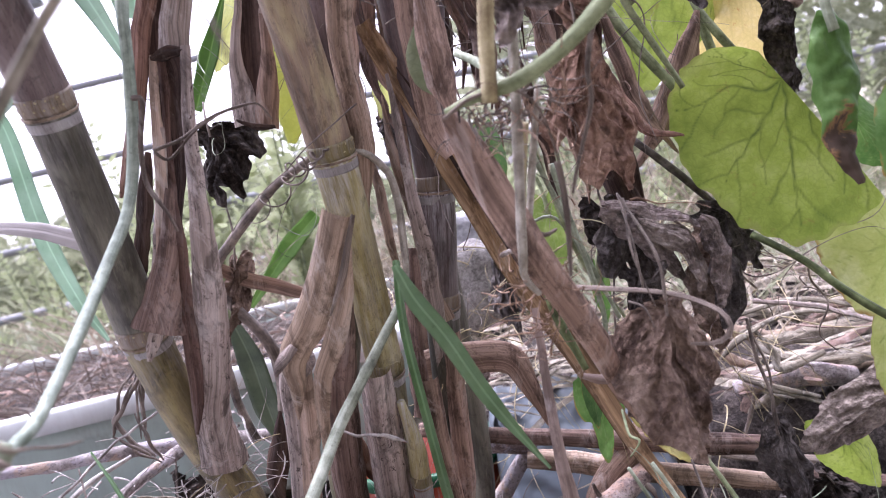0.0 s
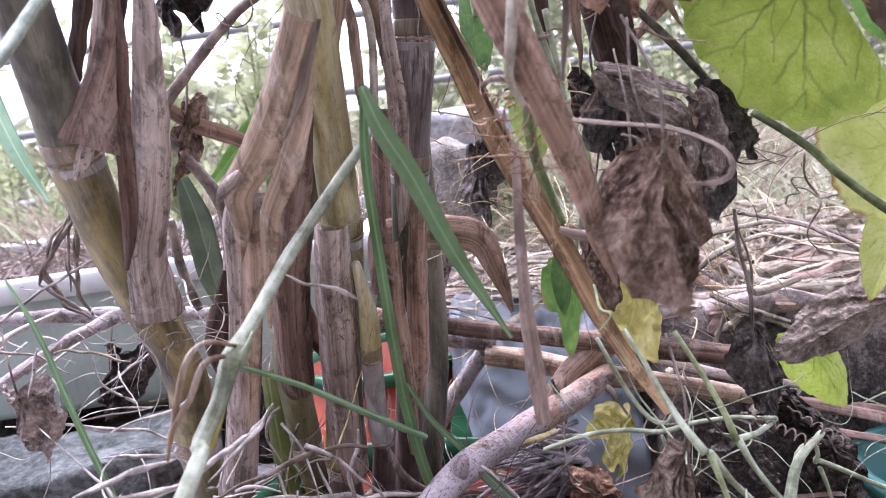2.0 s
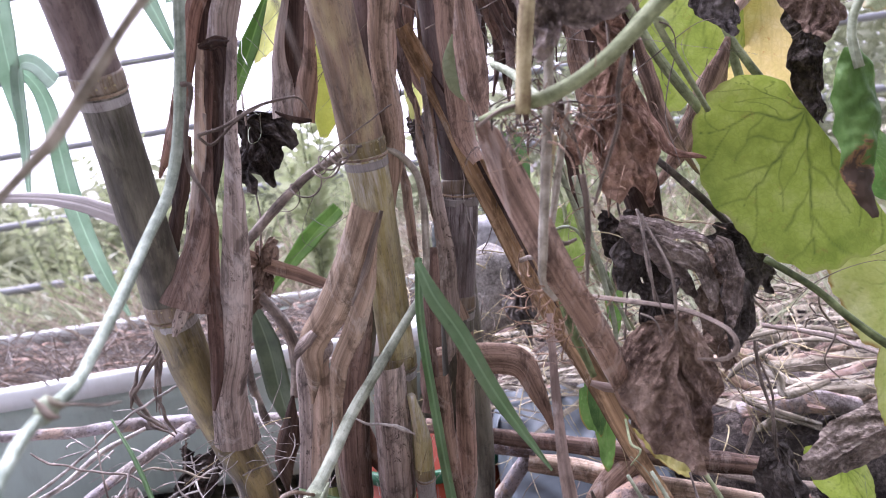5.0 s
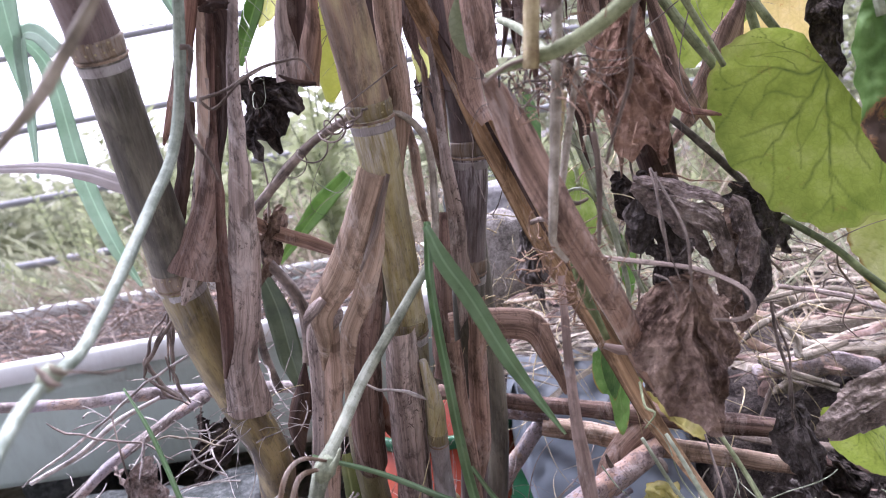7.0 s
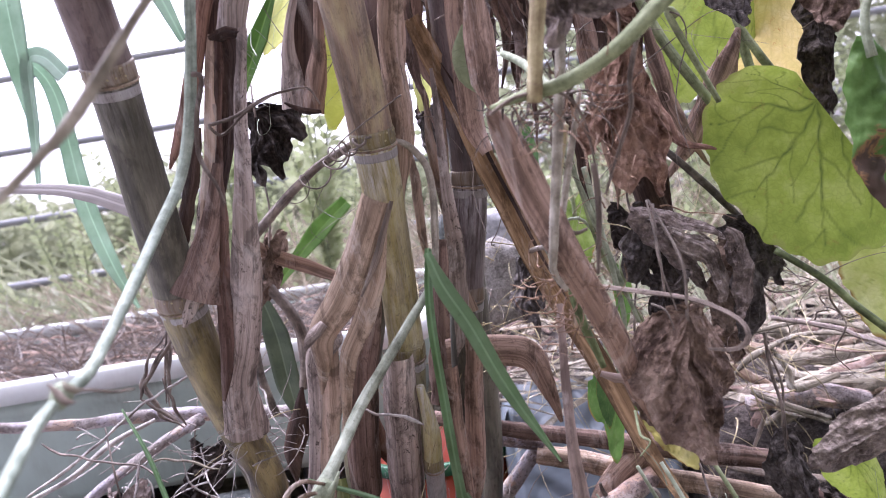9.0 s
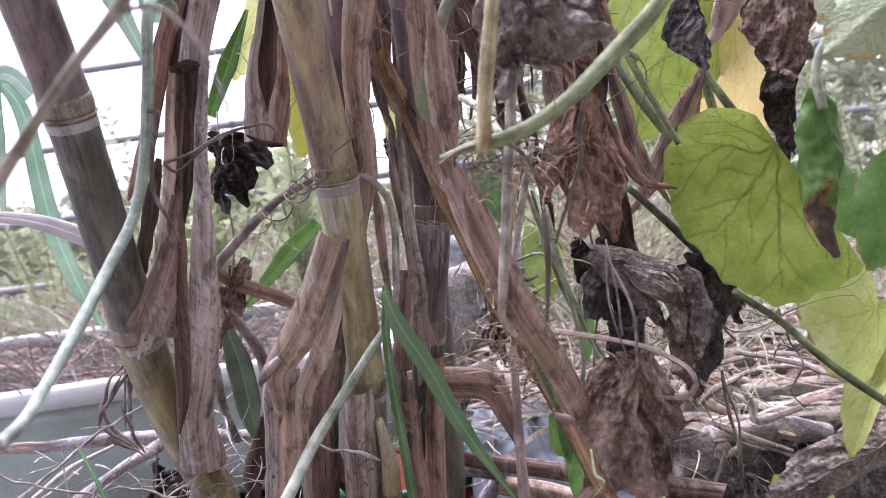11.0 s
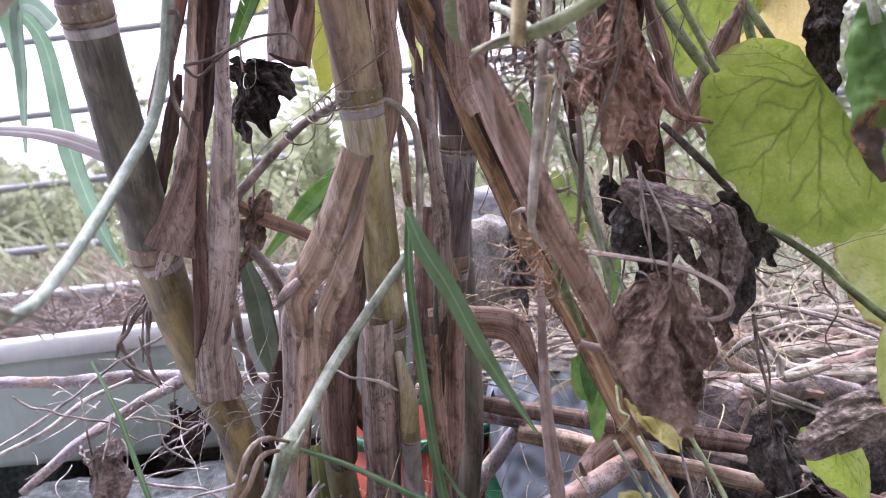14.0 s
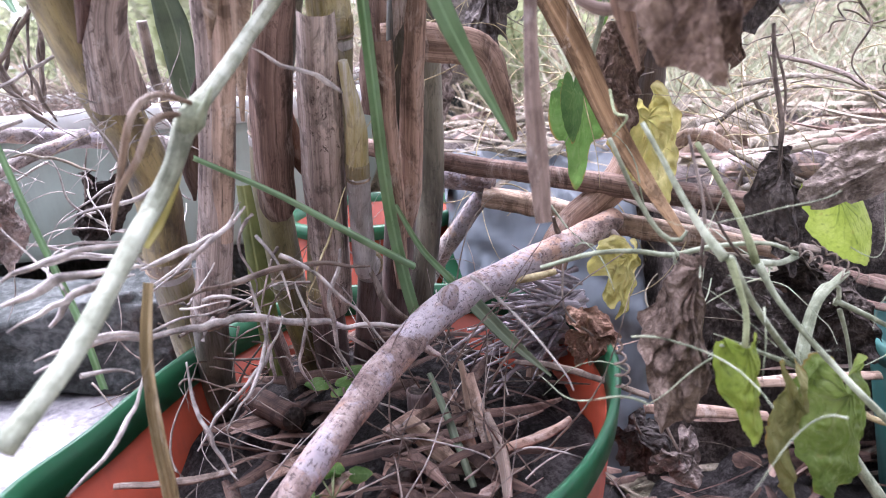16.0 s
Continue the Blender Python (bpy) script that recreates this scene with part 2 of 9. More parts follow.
def stem_skin(name, dark, mid, light, share=0.0):
    n = Nodes(name)
    dark, light = deeper(dark, 0.7), deeper(light, 1.2)
    cloud = n.noise("Object", (1, 1, 1), 45, 5, 0.7)
    line = n.noise("UV", (220, 9, 1), 2, 3, 0.6)
    base = n.ramp(n.math("ADD", n.math("MULTIPLY", cloud, 0.75), n.math("MULTIPLY", line, 0.25)), [(0.38, dark), (0.5, mid), (0.62, light)])
    fleck = n.noise("Object", (1, 1, 1), 420, 3, 0.7)
    base = n.mix(n.math("MULTIPLY", n.ramp(fleck, [(0.6, (0, 0, 0)), (0.68, (1, 1, 1))]), 0.35), base, deeper(dark, 0.6))
    n.bump(n.math("ADD", line, fleck), 0.5, 0.0008)
    return n.done(base, 0.6, 0, 0.3)


def bark_skin(name, dark, mid, light):
    n = Nodes(name)
    ring = n.noise("UV", (60, 45, 1), 1.6, 5, 0.7)
    cloud = n.noise("Object", (1, 1, 1), 36, 5, 0.65)
    base = n.ramp(n.math("ADD", n.math("MULTIPLY", cloud, 0.6), n.math("MULTIPLY", ring, 0.4)), [(0.41, dark), (0.5, mid), (0.59, light)])
    scab = n.noise("UV", (60, 120, 1), 3, 4, 0.7)
    base = n.mix(n.ramp(scab, [(0.56, (0, 0, 0)), (0.66, (0.8, 0.8, 0.8))]), base, (0.05, 0.035, 0.03))
    peel = n.noise("Object", (1, 1, 1), 17, 5, 0.7, 0.4)
    base = n.mix(n.math("MULTIPLY", n.ramp(peel, [(0.52, (0, 0, 0)), (0.57, (1, 1, 1))]), 0.7), base, (mid[0] * 1.5, mid[1] * 1.25, mid[2] * 1.0))
    lich = n.noise("Object", (1, 1, 1), 15, 6, 0.75, 0.3)
    base = n.mix(n.math("MULTIPLY", n.ramp(lich, [(0.52, (0, 0, 0)), (0.57, (1, 1, 1))]), 0.7), base, (0.38, 0.36, 0.4))
    nick = n.noise("UV", (150, 60, 1), 3.2, 3, 0.7)
    base = n.mix(n.math("MULTIPLY", n.ramp(nick, [(0.56, (0, 0, 0)), (0.61, (1, 1, 1))]), 0.7), base, (0.07, 0.055, 0.055))
    n.bump(n.math("ADD", ring, scab), 0.8, 0.0018)
    return n.done(base, 0.85, 0, 0.2)


def rough_ground(name, dark, mid, light, size, rough=0.95, bump=0.006, kind="Object"):
    n = Nodes(name)
    a = n.noise(kind, (1, 1, 1), size, 8, 0.7)
    g = n.noise(kind, (1, 1, 1), size * 9, 5, 0.7)
    base = n.ramp(n.math("ADD", n.math("MULTIPLY", a, 0.55), n.math("MULTIPLY", g, 0.45)), [(0.41, dark), (0.5, mid), (0.59, light)])
    n.bump(n.math("ADD", a, g), 0.8, bump)
    return n.done(base, rough, 0, 0.2)


def plastic(name, colour, dirt, rough=0.45, amount=0.5):
    n = Nodes(name)
    a = n.noise("Object", (1, 1, 1), 9, 6, 0.7, 0.5)
    s = n.noise("Object", (1, 1, 0.2), 70, 4, 0.7)
    stain = n.math("MULTIPLY", n.math("MULTIPLY", n.ramp(a, [(0.4, (0, 0, 0)), (0.7, (1, 1, 1))]), n.ramp(s, [(0.3, (0, 0, 0)), (0.75, (1, 1, 1))])), amount, True)
    base = n.mix(stain, colour, dirt)
    n.bump(s, 0.15, 0.0006)
    return n.done(base, rough, 0, 0.4)


RIND_DARK = cane_skin("dark_cane_rind", (0.04, 0.037, 0.028), (0.085, 0.08, 0.058), (0.19, 0.18, 0.135), 0.35)
RIND_OLIVE = cane_skin("olive_cane_rind", (0.05, 0.04, 0.02), (0.16, 0.128, 0.055), (0.32, 0.265, 0.115), 0.4, (0.22, 0.19, 0.08))
RIND_RUST = cane_skin("tan_brown_cane_rind", (0.15, 0.105, 0.068), (0.3, 0.21, 0.145), (0.43, 0.36, 0.2), 0.5, (0.36, 0.3, 0.13), (0.45, 0.42, 0.39))
RIND_GREEN = cane_skin("green_cane_rind", (0.085, 0.075, 0.04), (0.165, 0.15, 0.075), (0.26, 0.24, 0.13), 0.45)
RIND_YELLOW = cane_skin("yellow_cane_rind", (0.16, 0.13, 0.055), (0.35, 0.3, 0.125), (0.51, 0.475, 0.275), 0.85, (0.44, 0.39, 0.18), (0.58, 0.57, 0.53))
RIND_PLUM = cane_skin("plum_brown_cane_rind", (0.055, 0.036, 0.034), (0.115, 0.08, 0.075), (0.2, 0.15, 0.14), 0.45)
RIND_WAXY = cane_skin("waxy_plum_cane_rind", (0.06, 0.042, 0.042), (0.12, 0.088, 0.086), (0.2, 0.155, 0.15), 0.8, None, (0.55, 0.53, 0.56))
RING_GREEN = cane_skin("green_node_band", (0.1, 0.08, 0.035), (0.19, 0.155, 0.06), (0.31, 0.265, 0.1), 0.3)
RING_BROWN = cane_skin("brown_node_band", (0.08, 0.058, 0.038), (0.18, 0.132, 0.087), (0.3, 0.235, 0.16), 0.35)
WAX = cane_skin("waxy_white_band", (0.16, 0.14, 0.125), (0.34, 0.325, 0.315), (0.58, 0.575, 0.58), 0.6)
SCAR = stem_skin("pale_leaf_scar", (0.15, 0.11, 0.075), (0.28, 0.21, 0.15), (0.4, 0.32, 0.24))
BUDDOT = stem_skin("root_bud_dots", (0.25, 0.21, 0.12), (0.37, 0.32, 0.19), (0.48, 0.43, 0.27))
SHEATH_GREY = fibre("greyish_dry_sheath", (0.15, 0.118, 0.105), (0.42, 0.345, 0.305), (0.63, 0.545, 0.495), 0.9)
SHEATH_TAN = fibre("tan_dry_sheath", (0.22, 0.155, 0.11), (0.5, 0.37, 0.285), (0.67, 0.535, 0.435), 0.4)
SHEATH_PALE = fibre("pale_tan_dry_sheath", (0.22, 0.155, 0.108), (0.46, 0.345, 0.255), (0.62, 0.5, 0.395), 0.4)
SHEATH_BROWN = fibre("brown_dry_sheath", (0.125, 0.08, 0.06), (0.385, 0.264, 0.203), (0.55, 0.405, 0.325), 0.45)
# also colours the strips that stand in for shaded hollows and creases
SHEATH_DARK = fibre("dark_brown_sheath_and_hollow_shade", (0.035, 0.022, 0.018), (0.08, 0.05, 0.04), (0.15, 0.1, 0.075), 0.4, 0.06)
SHEATH_RUST = fibre("rust_red_dry_sheath", (0.11, 0.055, 0.04), (0.29, 0.165, 0.12), (0.45, 0.29, 0.225), 0.6)
SHEATH_MAROON = fibre("maroon_dry_sheath", (0.05, 0.027, 0.022), (0.11, 0.064, 0.05), (0.24, 0.155, 0.125), 0.5, 0.06)
SHEATH_GOLD = fibre("golden_brown_dry_blade", (0.19, 0.115, 0.058), (0.42, 0.275, 0.15), (0.57, 0.42, 0.275), 0.3, 0.12, 0.7)
SHEATH_UMBER = fibre("umber_dry_sheath", (0.07, 0.046, 0.038), (0.21, 0.142, 0.115), (0.37, 0.265, 0.22), 0.5, 0.08)
STRAW = fibre("bleached_straw", (0.13, 0.11, 0.08), (0.29, 0.255, 0.195), (0.5, 0.45, 0.365), 0.3)
STRAP = fibre("pale_pink_dry_strap", (0.34, 0.255, 0.22), (0.46, 0.36, 0.315), (0.56, 0.46, 0.41), 0.1, 0.15, 0.35)
STRAW_PINK = fibre("pinkish_straw", (0.15, 0.116, 0.094), (0.29, 0.235, 0.195), (0.42, 0.355, 0.305), 0.2)
BLADE = green_blade("grass_green_blade", (0.16, 0.27, 0.13), (0.25, 0.39, 0.22), (0.35, 0.51, 0.32), 0.45)
BLADE_GRASS = green_blade("clear_grass_green_blade", (0.1, 0.2, 0.045), (0.17, 0.32, 0.075), (0.27, 0.43, 0.13), 0.45)
BLADE_OLIVE = green_blade("olive_green_strip", (0.1, 0.14, 0.04), (0.2, 0.25, 0.08), (0.3, 0.34, 0.14), 0.2)
BLADE_FRESH = green_blade("bluish_fresh_cane_leaf", (0.33, 0.46, 0.34), (0.45, 0.58, 0.47), (0.56, 0.69, 0.58), 0.6)
BLADE_DULL = green_blade("dull_green_blade", (0.07, 0.1, 0.07), (0.13, 0.18, 0.11), (0.2, 0.26, 0.17), 0.25)
BLADE_PALE = green_blade("pale_grey_blade", (0.4, 0.37, 0.36), (0.52, 0.49, 0.48), (0.64, 0.61, 0.6), 0.2)
STEM_PALE = stem_skin("pale_bluish_green_stem", (0.19, 0.24, 0.185), (0.3, 0.36, 0.29), (0.41, 0.47, 0.395))
STEM_MILD = stem_skin("mild_green_stem", (0.18, 0.215, 0.14), (0.3, 0.345, 0.24), (0.42, 0.47, 0.36))
STEM_ASH = stem_skin("ash_brown_dry_stem", (0.17, 0.15, 0.115), (0.32, 0.29, 0.235), (0.46, 0.43, 0.37))
STEM_SAGE = stem_skin("greyish_sage_stem", (0.18, 0.205, 0.145), (0.29, 0.325, 0.245), (0.4, 0.44, 0.355))
STEM_DARK = stem_skin("dark_dead_stem", (0.035, 0.03, 0.026), (0.085, 0.073, 0.063), (0.17, 0.15, 0.13))
STEM_GREEN = stem_skin("mid_green_stem", (0.13, 0.155, 0.07), (0.225, 0.265, 0.14), (0.32, 0.365, 0.21))
STEM_DEEP = stem_skin("deep_green_stem", (0.05, 0.065, 0.025), (0.1, 0.13, 0.05), (0.17, 0.21, 0.09))
STEM_STRAW = stem_skin("yellowish_dry_stem", (0.28, 0.21, 0.11), (0.42, 0.36, 0.2), (0.52, 0.46, 0.3))
STEM_BROWN = stem_skin("brown_dry_stem", (0.08, 0.064, 0.054), (0.17, 0.14, 0.118), (0.28, 0.235, 0.2))
STEM_GREY = stem_skin("grey_dry_root", (0.19, 0.172, 0.158), (0.36, 0.335, 0.312), (0.55, 0.52, 0.49))
TENDRIL_RUST = stem_skin("rusty_dry_tendril", (0.14, 0.08, 0.05), (0.28, 0.18, 0.12), (0.4, 0.28, 0.2))
BARK = bark_skin("grey_pink_bark", (0.13, 0.095, 0.085), (0.29, 0.225, 0.205), (0.47, 0.4, 0.375))
BARK_PALE = bark_skin("bleached_flaking_bark", (0.16, 0.135, 0.13), (0.34, 0.3, 0.295), (0.52, 0.48, 0.475))
BARK_GREY = bark_skin("weathered_grey_bark", (0.14, 0.12, 0.11), (0.28, 0.25, 0.24), (0.42, 0.38, 0.36))
LEAF_LIME = leaf_flesh("yellow_green_leaf", (0.055, 0.1, 0.018), (0.2, 0.285, 0.04), (0.3, 0.395, 0.068), (0.41, 0.49, 0.13), rim=(0.28, 0.33, 0.08), mesh=0.12)
# yellowish leaf, with the glow of backlight lightened into its colours
LEAF_GLOW = leaf_flesh("thin_backlit_yellowish_leaf", (0.24, 0.31, 0.07), (0.34, 0.41, 0.09), (0.46, 0.52, 0.16), (0.58, 0.62, 0.28), share=0.65, mesh=0.12)
LEAF_YELLOW = leaf_flesh("yellow_leaf", (0.36, 0.38, 0.12), (0.38, 0.35, 0.1), (0.52, 0.48, 0.17), (0.64, 0.6, 0.3), (0.3, 0.17, 0.06), spots=0.5)
LEAF_STRAW = leaf_flesh("pale_straw_green_leaf", (0.4, 0.42, 0.14), (0.52, 0.55, 0.16), (0.6, 0.63, 0.22), (0.7, 0.72, 0.34), share=0.6, spots=0.1)
LEAF_MID = leaf_flesh("mid_green_yellowing_leaf", (0.3, 0.36, 0.15), (0.1, 0.165, 0.03), (0.17, 0.255, 0.05), (0.27, 0.36, 0.1), spots=0.3, mesh=0.12)
LEAF_OLIVE = leaf_flesh("olive_wilting_leaf", (0.22, 0.24, 0.09), (0.11, 0.12, 0.035), (0.2, 0.205, 0.07), (0.32, 0.31, 0.13), spots=0.5)
LEAF_AMBER = leaf_flesh("amber_leaf", (0.56, 0.44, 0.16), (0.6, 0.5, 0.16), (0.72, 0.58, 0.24), (0.8, 0.7, 0.4), (0.5, 0.24, 0.07), share=0.6, spots=0.8, mesh=0.35)
LEAF_GREEN = leaf_flesh("fresh_green_leaf", (0.2, 0.31, 0.11), (0.06, 0.14, 0.03), (0.105, 0.22, 0.05), (0.16, 0.3, 0.08), spots=0.15, mesh=0.1)
LEAF_DEEP = leaf_flesh("deep_green_leaf", (0.15, 0.22, 0.08), (0.035, 0.085, 0.025), (0.065, 0.14, 0.04), (0.11, 0.2, 0.06), spots=0.2, mesh=0.1)
LEAF_SCORCH = scorched_flesh("scorched_green_leaf", (0.07, 0.15, 0.03), (0.12, 0.24, 0.055), (0.18, 0.32, 0.09), (0.15, 0.105, 0.075), (0.34, 0.2, 0.09), 0.074)
LEAF_PALE = leaf_flesh("pale_underside_leaf", (0.17, 0.22, 0.1), (0.24, 0.29, 0.15), (0.31, 0.36, 0.205), (0.38, 0.42, 0.27), share=0.35, mesh=0.25)
DEAD_BROWN = dead_flesh("brown_dead_leaf", (0.08, 0.052, 0.04), (0.175, 0.123, 0.095), (0.285, 0.213, 0.165))
DEAD_GREY = dead_flesh("grey_dead_leaf", (0.11, 0.088, 0.078), (0.25, 0.205, 0.185), (0.4, 0.34, 0.315))
DEAD_BLACK = dead_flesh("blackened_dead_leaf", (0.016, 0.013, 0.012), (0.042, 0.035, 0.031), (0.095, 0.08, 0.07), 0.03)
DEAD_RUST = dead_flesh("rust_brown_dead_leaf", (0.12, 0.065, 0.045), (0.23, 0.14, 0.1), (0.34, 0.23, 0.17), 0.15)
DEAD_TAN = dead_flesh("tan_dead_leaf", (0.085, 0.062, 0.05), (0.165, 0.125, 0.1), (0.26, 0.205, 0.17))
DEAD_SLATE = dead_flesh("slate_dead_leaf", (0.035, 0.03, 0.028), (0.085, 0.075, 0.07), (0.16, 0.142, 0.132))
DEAD_PALE = dead_flesh("pale_grey_dead_leaf", (0.11, 0.088, 0.075), (0.22, 0.182, 0.158), (0.35, 0.3, 0.265))
SOIL = rough_ground("dark_crumbly_soil", (0.008, 0.0075, 0.0075), (0.024, 0.022, 0.022), (0.075, 0.07, 0.07), 34, 0.7)
SOIL_DRY = rough_ground("dry_grey_brown_soil", (0.02, 0.016, 0.015), (0.06, 0.05, 0.045), (0.165, 0.14, 0.125), 28)
EARTH = rough_ground("weedy_earth", (0.1, 0.095, 0.065), (0.24, 0.22, 0.165), (0.42, 0.39, 0.31), 3.2, 0.95, 0.03)
CONCRETE = rough_ground("worn_concrete", (0.028, 0.033, 0.031), (0.072, 0.082, 0.079), (0.16, 0.174, 0.17), 11, 0.9, 0.007)
RUBBLE = rough_ground("rubble_concrete", (0.12, 0.11, 0.1), (0.24, 0.225, 0.21), (0.4, 0.38, 0.36), 40, 0.95, 0.004)
PALE_SLAB = rough_ground("whitewashed_concrete", (0.17, 0.17, 0.18), (0.3, 0.3, 0.31), (0.44, 0.44, 0.45), 12, 0.9, 0.003)
MINT = plastic("pale_mint_plastic", (0.35, 0.43, 0.375), (0.15, 0.14, 0.11), 0.45, 0.6)
MINT_RIM = plastic("white_plastic_rim", (0.6, 0.63, 0.61), (0.25, 0.22, 0.18), 0.4, 0.4)
BLUISH = plastic("pale_blue_grey_plastic_film", (0.14, 0.172, 0.2), (0.07, 0.07, 0.07), 0.45, 0.6)
ORANGE = plastic("orange_red_plastic", (0.36, 0.06, 0.025), (0.06, 0.035, 0.025), 0.5, 1.0)
GREEN_RIM = plastic("bottle_green_plastic", (0.008, 0.085, 0.034), (0.02, 0.04, 0.025), 0.4, 0.8)
STEEL = plastic("galvanised_grey_pipe", (0.24, 0.25, 0.26), (0.15, 0.13, 0.12), 0.45, 0.4)


# ---- shapes ----
def spline(points, count):
    """Points on a smooth curve through the given ones, evenly by length, with the share of the way."""
    pts = [Vector(p) for p in points]
    if len(pts) == 2:
        pts = [pts[0], pts[0].lerp(pts[1], 0.5), pts[1]]
    ext = [2 * pts[0] - pts[1], *pts, 2 * pts[-1] - pts[-2]]
    fine = []
    for i in range(1, len(ext) - 2):
        a, b, c, d = ext[i - 1:i + 3]
        for k in range(12):
            u = k / 12
            fine.append((0.5 * (2 * b + (c - a) * u + (2 * a - 5 * b + 4 * c - d) * u * u + (3 * b - a - 3 * c + d) * u ** 3), (i - 1 + u) / (len(pts) - 1)))
    fine.append((pts[-1], 1.0))
    run = [0.0]
    for (p, _), (q, _) in zip(fine, fine[1:]):
        run.append(run[-1] + (q - p).length)
    out, j = [], 0
    for k in range(count):
        s = run[-1] * k / (count - 1)
        while j < len(run) - 2 and run[j + 1] < s:
            j += 1
        f = (s - run[j]) / max(run[j + 1] - run[j], 1e-9)
        out.append((fine[j][0].lerp(fine[j + 1][0], f), fine[j][1] + (fine[j + 1][1] - fine[j][1]) * f, s))
    return out


def along(values, u):
    """Value at share u of a list of values spread evenly."""
    if isinstance(values, (int, float)):
        return values
    x = u * (len(values) - 1)
    i = min(int(x), len(values) - 2)
    return values[i] + (values[i + 1] - values[i]) * (x - i)


def frames(samples, hint=(0, -1, 0.15)):
    """Tangent, side and face directions along a curve; face stays as near as it can to the hint."""
    out, h = [], Vector(hint)
    n = len(samples)
    for i in range(n):
        t = (samples[min(i + 1, n - 1)][0] - samples[max(i - 1, 0)][0]).normalized()
        f = h - t * h.dot(t)
        f = f.normalized() if f.length > 1e-4 else t.orthogonal().normalized()
        out.append((t, t.cross(f), f))
        h = h * 0.5 + f * 0.5
    return out


def finish(name, verts, faces, uvs, material, smooth=True, attrs=None):
    me = bpy.data.meshes.new(name)
    me.from_pydata(verts, [], faces)
    lay = me.uv_layers.new(name="UVMap")
    lay.data.foreach_set("uv", [c for f in faces for v in f for c in uvs[v]])
    for key, vals in (attrs or {}).items():
        me.attributes.new(key, "FLOAT", "POINT").data.foreach_set("value", vals)
    if smooth:
        me.polygons.foreach_set("use_smooth", [True] * len(faces))
    me.materials.append(material)
    me.update()
    return me


def tube_mesh(name, points, radii, material, sides=10, step=0.006, wobble=0.0, flat=1.0, bumps=None, caps=True, seed=0.0):
    """Round stem along a smooth curve. wobble: unevenness as a share of the radius; bumps: function of (share, angle)."""
    length = sum((Vector(q) - Vector(p)).length for p, q in zip(points, points[1:]))
    count = max(6, min(260, int(length / step) + 2))
    samples = spline(points, count)
    verts, uvs, faces = [], [], []
    for (p, u, s), (t, side, face) in zip(samples, frames(samples)):
        r = along(radii, u)
        for k in range(sides + 1):
            a = 2 * math.pi * k / sides
            d = math.cos(a) * side + math.sin(a) * face * flat
            rr = r
            if wobble:
                rr *= 1 + wobble * noise.noise(Vector((math.cos(a) * 1.3 + seed, math.sin(a) * 1.3, s * 45 + seed * 3)))
            if bumps:
                rr *= bumps(u, a)
            verts.append(p + d * rr)
            uvs.append((k / sides * 2 * math.pi * max(r, 0.0015), s))
    w = sides + 1
    for i in range(count - 1):
        for k in range(sides):
            faces.append((i * w + k, i * w + k + 1, (i + 1) * w + k + 1, (i + 1) * w + k))
    if caps:
        faces.append(tuple(range(sides - 1, -1, -1)))
        faces.append(tuple((count - 1) * w + k for k in range(sides)))
    return finish(name, verts, faces, uvs, material)


